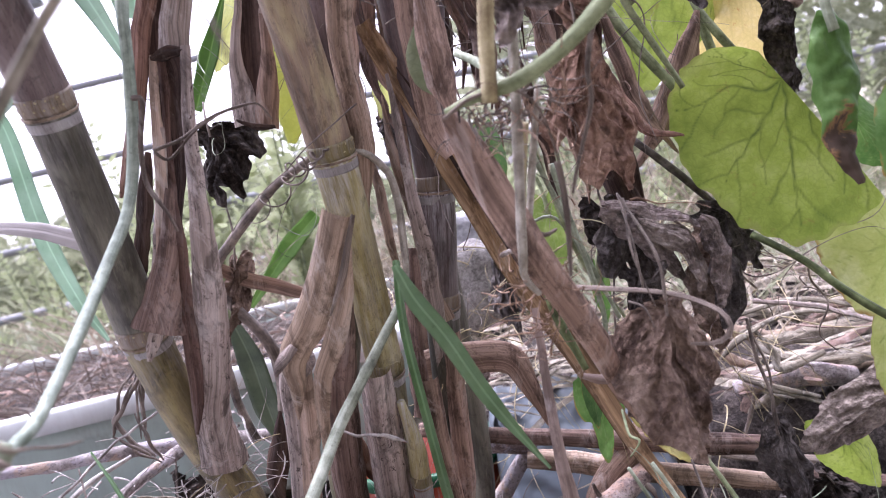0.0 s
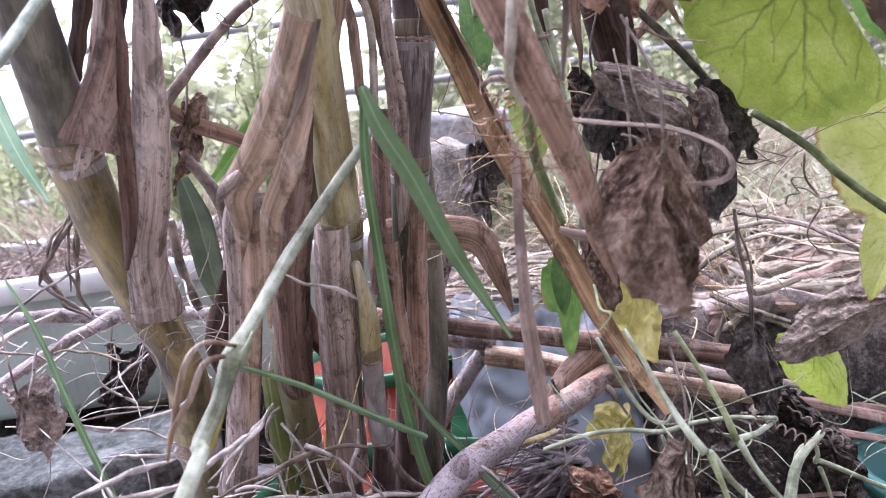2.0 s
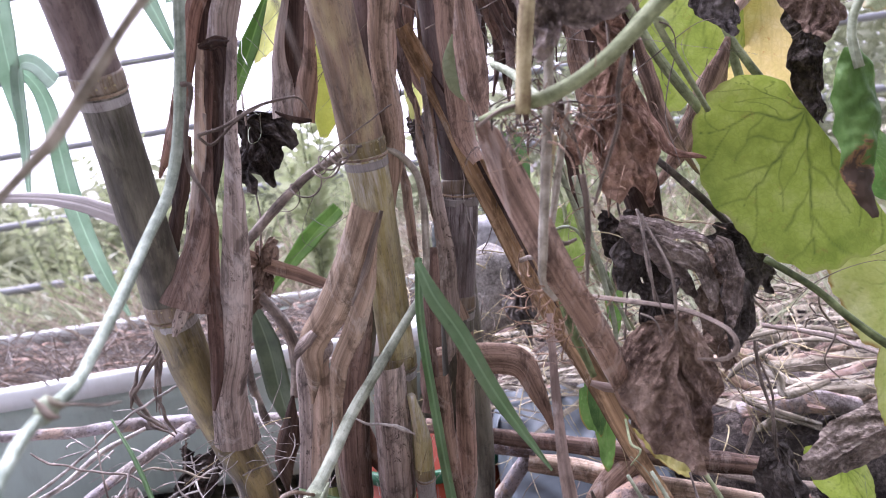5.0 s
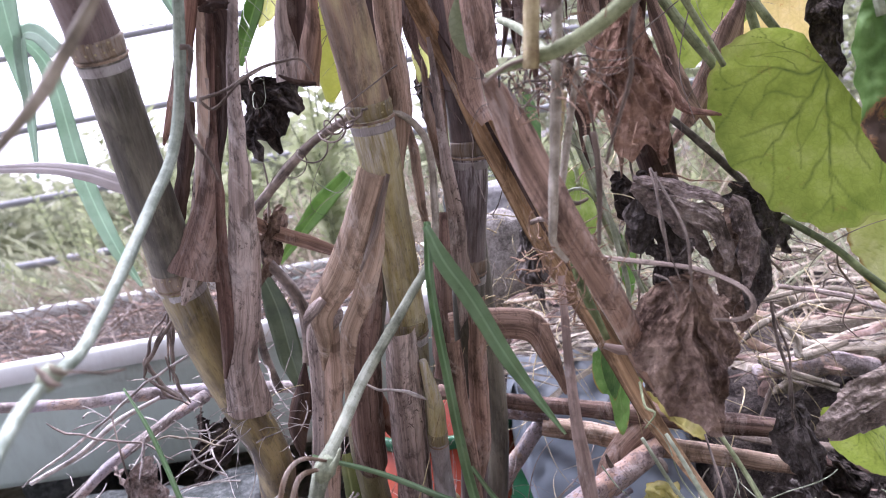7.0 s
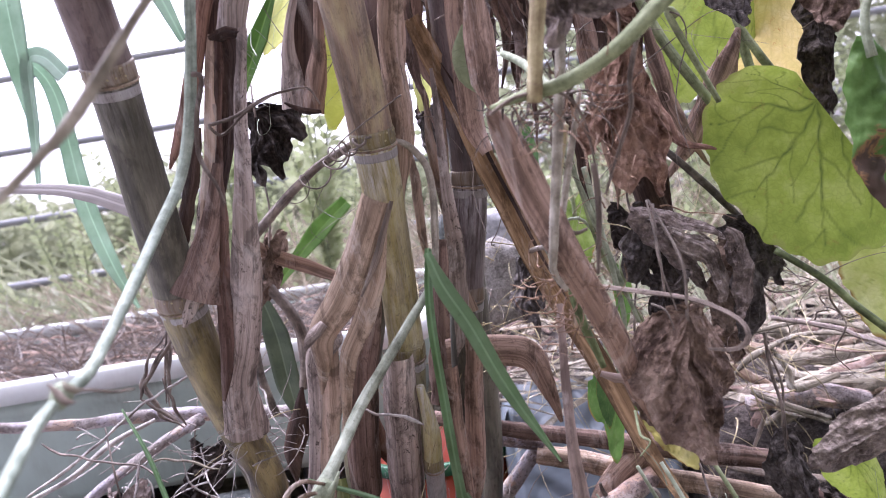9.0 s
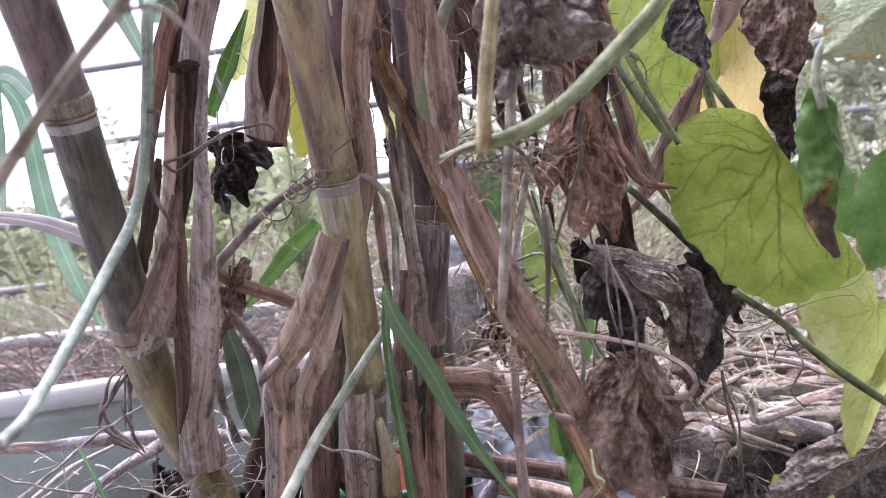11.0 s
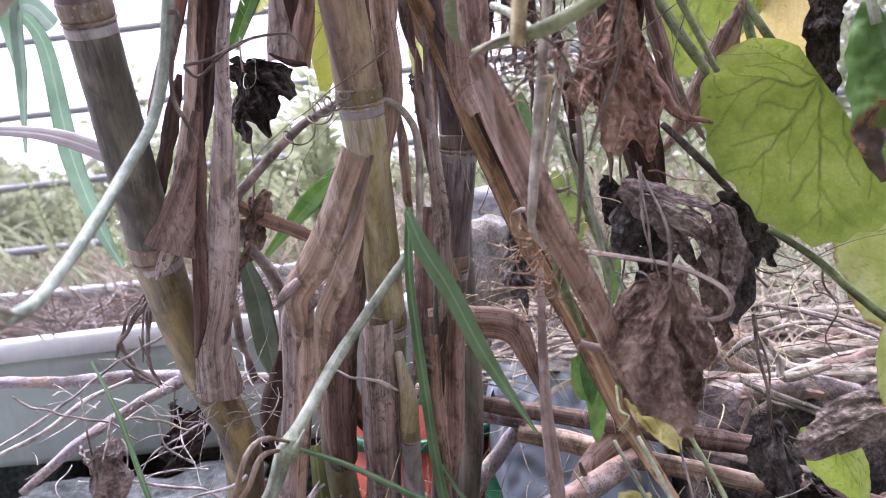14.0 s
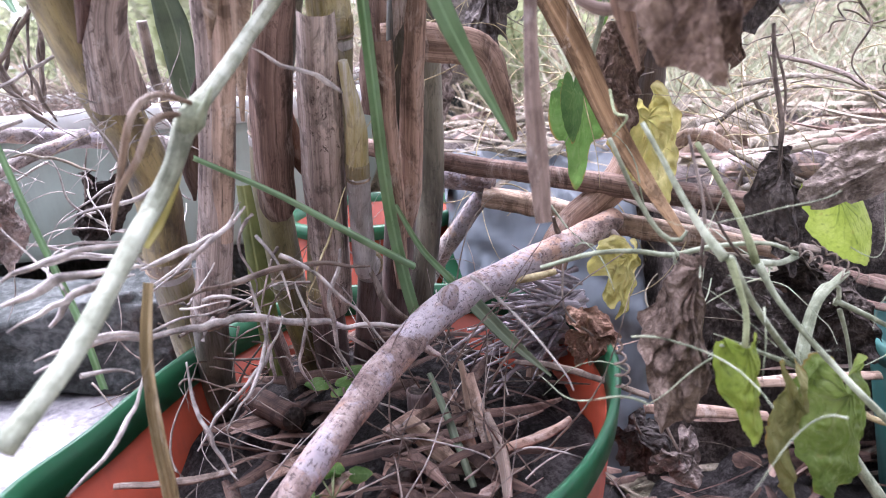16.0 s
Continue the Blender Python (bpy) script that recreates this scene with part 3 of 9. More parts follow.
def ribbon_mesh(name, points, widths, material, hint=(0, -1, 0.15), curl=0.0, fold=0.0, thick=0.0006, across=8, step=0.006, ragged=0.0, crumple=0.0, twist=0.0, seed=0.0, ripple=0.0):
    """Blade or sheath along a curve. curl: arc of its cross-section in degrees (round like a gutter, open away from the hint when positive);
    fold: depth of a V along the midrib as a share of the width; ripple: depth of lengthwise wrinkles likewise; twist: degrees by which it turns from root to end."""
    length = sum((Vector(q) - Vector(p)).length for p, q in zip(points, points[1:]))
    count = max(6, min(220, int(length / step) + 2))
    samples = spline(points, count)
    top, uvs = [], []
    for (p, u, s), (t, side, face) in zip(samples, frames(samples, hint)):
        w = max(along(widths, u), 0.0004)
        tw = radians(along(twist, u) if isinstance(twist, (list, tuple)) else twist * u)
        sd = side * math.cos(tw) + face * math.sin(tw)
        fc = face * math.cos(tw) - side * math.sin(tw)
        c = radians(max(abs(along(curl, u)), 0.01)) * (1 if along(curl, u) >= 0 else -1)
        w *= abs(c) / 2 / math.sin(min(abs(c), 5.5) / 2)
        for k in range(across + 1):
            x = k / across - 0.5
            if ragged:
                x *= 1 + ragged * noise.noise(Vector((s * 70 + seed, 3 if k * 2 > across else 9, seed)))
            rad = w / abs(c)
            ox, oz = rad * math.sin(x * abs(c)), rad * (math.cos(x * abs(c)) - 1) * (1 if c > 0 else -1)
            oz -= fold * w * (1 - abs(2 * x))
            if ripple:
                oz += ripple * w * (math.sin(x * 17 + 2.5 * noise.noise(Vector((s * 35, seed, 1)))) + 0.6 * math.sin(x * 41 + seed + 3 * noise.noise(Vector((s * 50, seed, 4)))))
            v = p + sd * ox + fc * oz
            if crumple:
                q = v * 60 + Vector((seed, seed, seed))
                v = v + (fc * noise.noise(q) + sd * noise.noise(q + Vector((9, 2, 5))) * 0.5) * crumple
                v = v + fc * noise.noise(v * 190 + Vector((seed, 0, 0))) * crumple * 0.4
            top.append((v, fc))
            uvs.append(((k / across - 0.5) * w, s))
    m = across + 1
    verts = [v for v, _ in top] + [v - f * thick for v, f in top]
    uvs = uvs + uvs
    faces, off = [], len(top)
    for i in range(count - 1):
        for k in range(across):
            a, b, c, d = i * m + k, i * m + k + 1, (i + 1) * m + k + 1, (i + 1) * m + k
            faces += [(a, b, c, d), (off + d, off + c, off + b, off + a)]
        for k in (0, across):
            a, d = i * m + k, (i + 1) * m + k
            faces.append((a, d, off + d, off + a) if k == 0 else (d, a, off + a, off + d))
    return finish(name, verts, faces, uvs, material)


def leaf_outline(th, lobes, teeth, notch):
    """Radius of a broad leaf round its stalk point; th is 0 along the midrib, pi at the stalk."""
    r = 1.0
    r *= 1 - 0.18 * (1 - math.cos(th)) / 2
    r *= 1 + lobes * math.cos(5 * th) * (0.5 + 0.5 * math.cos(th / 2))
    saw = abs((th * teeth / math.pi) % 2 - 1)
    r *= 1 + 0.035 * (saw - 0.5) + 0.012 * math.sin(th * teeth * 2.3)
    gap = max(0.0, (abs(th) - (math.pi - notch)) / notch) if notch else 0
    return r * (1 - 0.9 * gap ** 1.5)


def vein_value(th, r, rr):
    """Strength of palmate veins with side branches at a polar place."""
    best = 0.0
    x, y = r * math.sin(th), r * math.cos(th)
    wx, wy = noise.noise(Vector((x * 3.2, y * 3.2, 5))), noise.noise(Vector((x * 3.2, y * 3.2, 9)))
    x, y = x + 0.07 * wx + 0.025 * noise.noise(Vector((x * 11, y * 11, 2))), y + 0.07 * wy
    for a in (0, 0.72, -0.72, 1.45, -1.45, 2.25, -2.25):
        ca, sa = math.cos(a), math.sin(a)
        along_v, off = x * sa + y * ca, x * ca - y * sa
        if along_v <= 0:
            continue
        wdt = 0.024 * (1.15 - along_v)
        best = max(best, 1 - abs(off) / max(wdt, 0.004))
        for k, sgn in ((0.22, 1), (0.36, -1), (0.5, 1), (0.64, -1), (0.77, 1)):
            bx = along_v - k
            bo = off * sgn - bx * 0.85
            if bx > 0 and off * sgn > 0 and bx < 0.3:
                best = max(best, 0.75 * (1 - abs(bo) / 0.016))
    return max(0.0, min(1.0, best))


def broad_leaf_mesh(name, stalk, tip, width, material, hint=(0, -1, 0.2), lobes=0.04, teeth=15, notch=0.75, cup=0.15, fold=0.0, wave=0.04, crumple=0.0, droop=0.0, pleat=0.0, gather=0.0, seed=0.0, rings=26, spokes=96, eat=0.0, base_share=0.28, blunt=0.0, lop=1.0, crease=None):
    """Broad leaf with its stalk joined a little inside the blade. fold: degrees by which each half turns back along the midrib; crumple: metres of wrinkling;
    lop: how much wider one half is; crease: (angle from the midrib, bend) in degrees, beyond which that half is turned back."""
    S, T = Vector(stalk), Vector(tip)
    ax = T - S
    L = ax.length
    ax.normalize()
    h = Vector(hint)
    n = (h - ax * h.dot(ax)).normalized()
    sd = ax.cross(n)
    verts, uvs, vein, rim, faces = [], [], [], [], []
    fa = radians(fold)
    width /= math.cos(fa) ** 0.8
    heart = (S + ax * L * 0.45) * 34 + Vector((seed * 7, seed, 0))
    still = Vector((noise.noise(heart), noise.noise(heart + Vector((5, 0, 0))), noise.noise(heart + Vector((0, 7, 0)))))
    for i in range(rings + 1):
        rr = (i / rings) ** 0.85
        for k in range(spokes):
            th = 2 * math.pi * k / spokes - math.pi
            ro = leaf_outline(th, lobes, teeth, notch)
            if eat:
                ro *= 1 - eat * max(0, noise.noise(Vector((math.cos(th) * 2.2 + seed, math.sin(th) * 2.2, seed)))) * 2
            r = rr * ro
            x, y = r * math.sin(th) * width * 0.5, r * math.cos(th)
            y = y * L * (1 - blunt * y ** 3) if y > 0 else y * L * base_share * 2
            z = -cup * width * (r * math.sin(th)) ** 2 - droop * L * max(0, y / L) ** 2
            z += wave * width * rr ** 2 * math.sin(th * 3 + seed) + wave * 0.5 * width * rr ** 3 * math.sin(th * 7 + seed * 2)
            if gather:
                x *= 1 - gather * (1 - max(0.0, min(1.0, y / L / 0.62))) ** 1.4
            if pleat:
                fan = math.sin(th * 8 + 2.2 * math.sin(th * 2 + seed) + 1.5 * noise.noise(Vector((rr * 2.5, th, seed))))
                fan += 0.45 * math.sin(th * 21 + 3 * math.sin(th * 3 + seed * 2) + 2 * noise.noise(Vector((rr * 4, th * 2, seed))))
                z += pleat * width * rr ** 0.8 * fan
            if x < 0:
                x *= lop
            if crease:
                ca, bend = radians(crease[0]), radians(crease[1])
                q = -x * math.cos(ca) - y * math.sin(ca)
                if q > 0:
                    x, y, z = x + q * math.cos(ca) * (1 - math.cos(bend)), y + q * math.sin(ca) * (1 - math.cos(bend)), z - q * math.sin(bend)
            x, z = x * math.cos(fa), z - abs(x) * math.sin(fa)
            v = S + sd * x + ax * y + n * z
            if crumple:
                q = v * 34 + Vector((seed * 7, seed, 0))
                big = Vector((noise.noise(q), noise.noise(q + Vector((5, 0, 0))), noise.noise(q + Vector((0, 7, 0))))) - still
                q2 = v * 58 + Vector((0, seed, seed * 3))
                ridge = 1 - 2 * abs(noise.noise(q2))
                near_d = noise.voronoi(v * 52 + big * 0.5 + Vector((3, 1, seed)))[0]
                tiny_d = noise.voronoi(v * 125 + Vector((seed, 2, 1)))[0]
                fine = (near_d[1] - near_d[0]) * 2.2 - 0.6 + (tiny_d[1] - tiny_d[0]) * 0.7
                ridge += 0.6 * (1 - 2.4 * abs(noise.noise(q2 * 2.3 + Vector((4, 0, 2)))))
                v = v + (big * crumple * 1.2 + n * (ridge * 0.6 + fine * 0.75) * crumple + sd * noise.noise(q2 * 1.7) * crumple * 0.6) * min(1, rr * 2.2)
            vv = vein_value(th, rr, rr)
            v = v - n * vv * (0.0003 + crumple * 0.22)
            verts.append(v)
            uvs.append((x, y))
            vein.append(vv)
            rim.append(max(0.0, (rr - 0.8) / 0.2))
    for i in range(rings):
        for k in range(spokes):
            a, b = i * spokes + k, i * spokes + (k + 1) % spokes
            faces.append((a, b, b + spokes, a + spokes))
    return finish(name, verts, faces, uvs, material, True, {"vein": vein, "rim": rim})


def empty(name, place, label, category, group=""):
    ob = new(name)
    ob.location = place
    ob.empty_display_size = 0.02
    return tagged(ob, label, category, group)


def part(name, me, parent=None, label=""):
    """One mesh object, kept where it was modelled, under its thing."""
    ob = new(name, me)
    if parent is not None:
        ob.parent = parent
        if parent.parent is None:
            ob.matrix_parent_inverse = Matrix.Translation(-parent.location)
    return tagged(ob, label)


def thing(name, me, label, category, group="", kind=""):
    return tagged(new(name, me), label, category, group, kind)


# ---- the place: garden ground, planters, railing, hedge ----
def sheet_mesh(name, x0, x1, y0, y1, nx, ny, height, material):
    verts, uvs, faces = [], [], []
    for j in range(ny + 1):
        for i in range(nx + 1):
            x, y = x0 + (x1 - x0) * i / nx, y0 + (y1 - y0) * j / ny
            verts.append((x, y, height(x, y)))
            uvs.append((x, y))
    for j in range(ny):
        for i in range(nx):
            a = j * (nx + 1) + i
            faces.append((a, a + 1, a + nx + 2, a + nx + 1))
    return finish(name, verts, faces, uvs, material)


def ground_mesh():
    """One sheet of earth, finer near the planters, out to the horizon."""
    stops = [-900, -200, -50, -15, -6] + [-3 + 0.25 * i for i in range(25)] + [5, 8, 15, 50, 200, 900]
    verts, uvs, faces = [], [], []
    n = len(stops)
    for y in stops:
        for x in stops:
            d = min(1.0, max(0, math.hypot(x, y - 1) - 1) / 4)
            verts.append((x, y + 2, 0.05 * d * noise.noise(Vector((x * 1.1, y * 1.1, 0)))))
            uvs.append((x, y))
    for j in range(n - 1):
        for i in range(n - 1):
            a = j * n + i
            faces.append((a, a + 1, a + n + 1, a + n))
    return finish("ground", verts, faces, uvs, EARTH)


thing("ground", ground_mesh(), "uneven weedy brown earth of a garden", "ground", kind="structure")


def ring_mesh(name, outline, levels, material, close=True):
    """Walls lofted through levels of (z, scale about the middle, outward shift) round a closed outline."""
    c = Vector((sum(p[0] for p in outline) / len(outline), sum(p[1] for p in outline) / len(outline)))
    n = len(outline)
    verts, uvs, faces = [], [], []
    for z, s, o in levels:
        run = 0.0
        for i, p in enumerate(outline):
            q = Vector((p[0], p[1])) - c
            v = c + q * s + q.normalized() * o
            verts.append((v.x, v.y, z(v.x, v.y) if callable(z) else z))
            uvs.append((i * 0.02, verts[-1][2]))
    for j in range(len(levels) - 1):
        for i in range(n):
            a, b = j * n + i, j * n + (i + 1) % n
            faces.append((a, b, b + n, a + n))
    if close:
        faces.append(tuple(range(n - 1, -1, -1)))
    return finish(name, verts, faces, uvs, material)


def rounded_box(x0, x1, y0, y1, r, per=6):
    out = []
    for cx, cy, a0 in ((x1 - r, y1 - r, 0), (x0 + r, y1 - r, 90), (x0 + r, y0 + r, 180), (x1 - r, y0 + r, 270)):
        for k in range(per + 1):
            a = radians(a0 + 90 * k / per)
            out.append((cx + r * math.cos(a), cy + r * math.sin(a)))
    dense = []
    for i, p in enumerate(out):
        q = out[(i + 1) % len(out)]
        m = max(1, int(math.hypot(q[0] - p[0], q[1] - p[1]) / 0.04))
        dense += [(p[0] + (q[0] - p[0]) * k / m, p[1] + (q[1] - p[1]) * k / m) for k in range(m)]
    return dense


def planter(name, x0, x1, y0, y1, top, wall, rim, label, soil_drop=0.03, soil=None, soil_label="dry crumbly soil filling a plastic planter", mound=0.02, foot=0.0):
    base = empty(name, ((x0 + x1) / 2, (y0 + y1) / 2, foot), label, "planter")
    o = rounded_box(x0, x1, y0, y1, 0.07)
    sag = lambda z: (lambda x, y: z + 0.004 * noise.noise(Vector((x * 3, y * 3, z))))
    part("body", ring_mesh("body", o, [(foot, 0.95, 0), (foot + 0.012, 0.965, 0), (foot + (top - foot) * 0.5, 0.98, 0.002), (sag(foot + (top - foot) * 0.7), 0.988, 0), (sag(foot + (top - foot) * 0.72), 0.988, 0.006), (sag(top - 0.03), 0.998, 0.005), (sag(top - 0.03), 0.99, 0), (foot + 0.05, 0.96, 0)], wall), base)
    part("rim", ring_mesh("rim", o, [(sag(top - 0.034), 1.0, 0.006), (sag(top - 0.034), 1.0, 0.022), (sag(top - 0.006), 1.0, 0.024), (sag(top), 1.0, 0.018), (sag(top), 1.0, -0.002), (sag(top - 0.006), 1.0, -0.006), (sag(top - 0.034), 1.0, -0.006), (sag(top - 0.034), 1.0, 0.006)], rim, False), base, "pale rolled plastic rim")
    nx, ny = max(8, int((x1 - x0) / 0.02)), max(8, int((y1 - y0) / 0.02))
    h = lambda x, y: top - soil_drop + mound * noise.noise(Vector((x * 6, y * 6, 3))) + 0.012 * noise.noise(Vector((x * 26, y * 26, 1))) + 0.005 * noise.noise(Vector((x * 70, y * 70, 1)))
    thing("planter_soil", sheet_mesh("planter_soil", x0 + 0.012, x1 - 0.012, y0 + 0.012, y1 - 0.012, min(nx, 110), min(ny, 60), h, soil or SOIL_DRY), soil_label, "soil", kind="stuff")
    return base


def chunk_mesh(name, size, material, rough=0.15, seed=0.0, cuts=16):
    bm = bmesh.new()
    bmesh.ops.create_cube(bm, size=1)
    bmesh.ops.subdivide_edges(bm, edges=bm.edges[:], cuts=cuts, use_grid_fill=True)
    for v in bm.verts:
        c = v.co
        k = (abs(c.x) ** 6 + abs(c.y) ** 6 + abs(c.z) ** 6) ** (1 / 6)
        d = 1 + rough * noise.noise(c * 2.5 + Vector((seed, 0, 0))) + rough * 0.5 * noise.noise(c * 7 + Vector((0, seed, 0))) + rough * 0.22 * noise.noise(c * 19)
        v.co = Vector((c.x * size[0], c.y * size[1], c.z * size[2])) * (0.5 / max(k, 1e-6) * d * (k / 0.5 if k < 0.45 else 1))
    me = bpy.data.meshes.new(name)
    bm.to_mesh(me)
    bm.free()
    me.polygons.foreach_set("use_smooth", [True] * len(me.polygons))
    me.materials.append(material)
    return me


def chunk(name, place, size, material, label, category, turn=0.0, rough=0.15, seed=0.0):
    ob = thing(name, chunk_mesh(name, size, material, rough, seed), label, category)
    ob.matrix_world = pose(*place, 0, 0, turn)
    return ob


planter("planter_trough", -1.75, -0.12, 1.12, 1.86, 0.40, MINT, MINT_RIM, "long pale mint plastic planter trough with white rim", 0.035, foot=0.19)
for bx in (-1.45, -0.85, -0.3):
    chunk("support_block", (bx, 1.5, 0.094), (0.16, 0.5, 0.19), CONCRETE, "rough dark concrete block carrying the trough", "block", 0, 0.05, bx)


def bed_height(x, y):
    """Heaped soil bed: a bank up from the ground, then a lumpy top."""
    edge = 0.735 + 0.03 * noise.noise(Vector((x * 4, 0, 1))) + 0.25 * max(0, 0.02 - x)
    side = max(0.0, min(1.0, (x - (0.17 if y < 0.96 else 0.17 - (y - 0.96) * 2.5)) / 0.05))
    rise = max(0.0, min(1.0, (y - edge) / 0.05))
    back = max(0.0, min(1.0, (1.75 - y) / 0.3))
    top = 0.283 + 0.022 * noise.noise(Vector((x * 5, y * 5, 3))) + 0.014 * noise.noise(Vector((x * 22, y * 22, 1))) + 0.007 * noise.noise(Vector((x * 65, y * 65, 1)))
    return -0.02 + (top + 0.02) * rise * rise * (3 - 2 * rise) * back * side


thing("soil_bed", sheet_mesh("soil_bed", -0.03, 1.8, 0.66, 1.8, 150, 100, bed_height, SOIL_DRY), "heaped dry soil bed littered with straw", "soil bed", kind="structure")


def sack_mesh():
    """Rippled plastic film drawn over a low heap: up the front, over a rounded top and down behind."""
    outline = [(0.765, 0.0), (0.778, 0.09), (0.803, 0.18), (0.838, 0.255), (0.875, 0.298), (0.915, 0.318), (0.950, 0.322), (0.980, 0.30), (0.995, 0.2), (1.0, 0.0)]
    run = spline([(0, y, z) for y, z in outline], 90)
    verts, uvs, faces, n = [], [], [], 70
    for p, u, d in run:
        for i in range(n + 1):
            x = -0.012 + 0.21 * i / n
            end = max(0.0, abs(i / n - 0.5) - 0.42) / 0.08
            q = Vector((x * 7, p.y * 7, p.z * 26))
            k = 0.007 * noise.noise(q) + 0.006 * (1 - 2 * abs(noise.noise(Vector((x * 16, 3, p.z * 55 + x * 30))))) + 0.0025 * noise.noise(Vector((x * 60, p.y * 60, p.z * 90)))
            verts.append((x, p.y - k * (1 if u < 0.55 else 0.3) + 0.05 * end * end * (1 if u < 0.5 else -1), max(0.0, p.z + (k if u > 0.35 else 0) - 0.03 * end * end)))
            uvs.append((x, d))
    for j in range(len(run) - 1):
        for i in range(n):
            a = j * (n + 1) + i
            faces.append((a, a + 1, a + n + 2, a + n + 1))
    return finish("plastic_sack", verts, faces, uvs, BLUISH)


thing("plastic_sack", sack_mesh(), "pale blue-grey plastic sack, rippled, lying behind the pot", "sack")


def flap_mesh(name, a, b, c, material, seed=0.0):
    """Three-cornered piece of torn plastic with a slight curl and thickness."""
    A, B, C = Vector(a), Vector(b), Vector(c)
    nrm, n = (B - A).cross(C - A).normalized(), 14
    rows, verts, uvs, faces = [], [], [], []
    for lay in (0, 1):
        for j in range(n + 1):
            rows.append(len(verts))
            for i in range(j + 1):
                v = A + (B - A) * ((j - i) / n) + (C - A) * (i / n)
                verts.append(v + nrm * (0.004 * noise.noise(v * 40 + Vector((seed, 0, 0))) - 0.0012 * lay))
                uvs.append((i / n * 0.05, j / n * 0.05))
    for lay in (0, 1):
        for j in range(n):
            r0, r1 = rows[lay * (n + 1) + j], rows[lay * (n + 1) + j + 1]
            for i in range(j + 1):
                f = [(r0 + i, r1 + i, r1 + i + 1)] + ([(r0 + i, r1 + i + 1, r0 + i + 1)] if i < j else [])
                faces += f if lay == 0 else [t[::-1] for t in f]
    return finish(name, verts, faces, uvs, material)


def build_back_pot():
    """A second orange pot standing behind the first, its green rim torn at one side."""
    cx, cy, top = -0.098, 0.955, 0.268
    base = empty("flower_pot", (cx, cy, 0), "orange-red plastic pot with a torn green rim behind the canes", "pot", "orange pots")
    o = [(cx + 0.1 * math.cos(2 * math.pi * k / 48), cy + 0.092 * math.sin(2 * math.pi * k / 48)) for k in range(48)]
    part("wall", ring_mesh("wall", o, [(0.0, 0.74, 0), (0.02, 0.76, 0), (top - 0.012, 0.985, 0), (top - 0.012, 0.96, 0), (0.06, 0.78, 0)], ORANGE), base)
    part("rim", ring_mesh("rim", o, [(top - 0.015, 0.99, 0), (top - 0.015, 1.0, 0.004), (top - 0.001, 1.0, 0.005), (top, 1.0, 0.002), (top, 0.97, 0), (top - 0.015, 0.96, 0)], GREEN_RIM, False), base, "bottle-green rim")
    part("torn_rim", flap_mesh("torn_rim", (-0.012, 0.790, 0.262), (-0.030, 0.775, 0.196), (0.004, 0.765, 0.206), GREEN_RIM, 2.0), base, "torn three-cornered piece of green rim")


# unseen wall added behind the camera to block part of the front skylight
SHADE_WALL = rough_ground("grey_brown_render", (0.1, 0.095, 0.09), (0.17, 0.16, 0.15), (0.25, 0.24, 0.225), 5, 0.95, 0.004)
thing("unseen_shade_wall", ring_mesh("unseen_shade_wall", rounded_box(-3.2, 3.2, -1.2, -0.95, 0.02), [(-0.1, 1, 0), (2.6, 1, 0), (2.62, 0.99, 0), (2.62, 0.0, 0)], SHADE_WALL, False), "plain grey-brown wall added unseen to cut light from the front", "wall", kind="structure")
thing("paving_slab", ring_mesh("paving_slab", rounded_box(-1.5, -0.275, -0.3, 1.08, 0.01), [(-0.03, 1, 0), (0.082, 1, 0), (0.09, 0.995, 0), (0.09, 0.0, 0)], PALE_SLAB, False), "whitish worn concrete paving slab", "paving", kind="structure")
chunk("stone_block", (-0.52, 0.95, 0.143), (0.36, 0.17, 0.115), CONCRETE, "rough grey stone block on the paving", "stone", 8, 0.3, 2.0)
chunk("concrete_block", (0.06, 2.15, 0.27), (0.36, 0.22, 0.54), CONCRETE, "weathered grey concrete block standing on edge", "block", 5, 0.05, 4.0)

# ---- growing pot: orange-red plastic with a green rim ----
POT = [(-0.255, 0.42), (-0.235, 0.5), (-0.212, 0.59), (-0.19, 0.655), (-0.15, 0.693), (-0.07, 0.708), (0.0, 0.7), (0.06, 0.665), (0.088, 0.6), (0.09, 0.53), (0.065, 0.44), (0.02, 0.375), (-0.05, 0.33), (-0.14, 0.32), (-0.22, 0.35)]


def closed_curve(points, per):
    n, out = len(points), []
    for i in range(n):
        a, b, c, d = (Vector(points[(i + k) % n]) for k in (-1, 0, 1, 2))
        for k in range(per):
            u = k / per
            out.append(tuple(0.5 * (2 * b + (c - a) * u + (2 * a - 5 * b + 4 * c - d) * u * u + (3 * b - a - 3 * c + d) * u ** 3)))
    return out


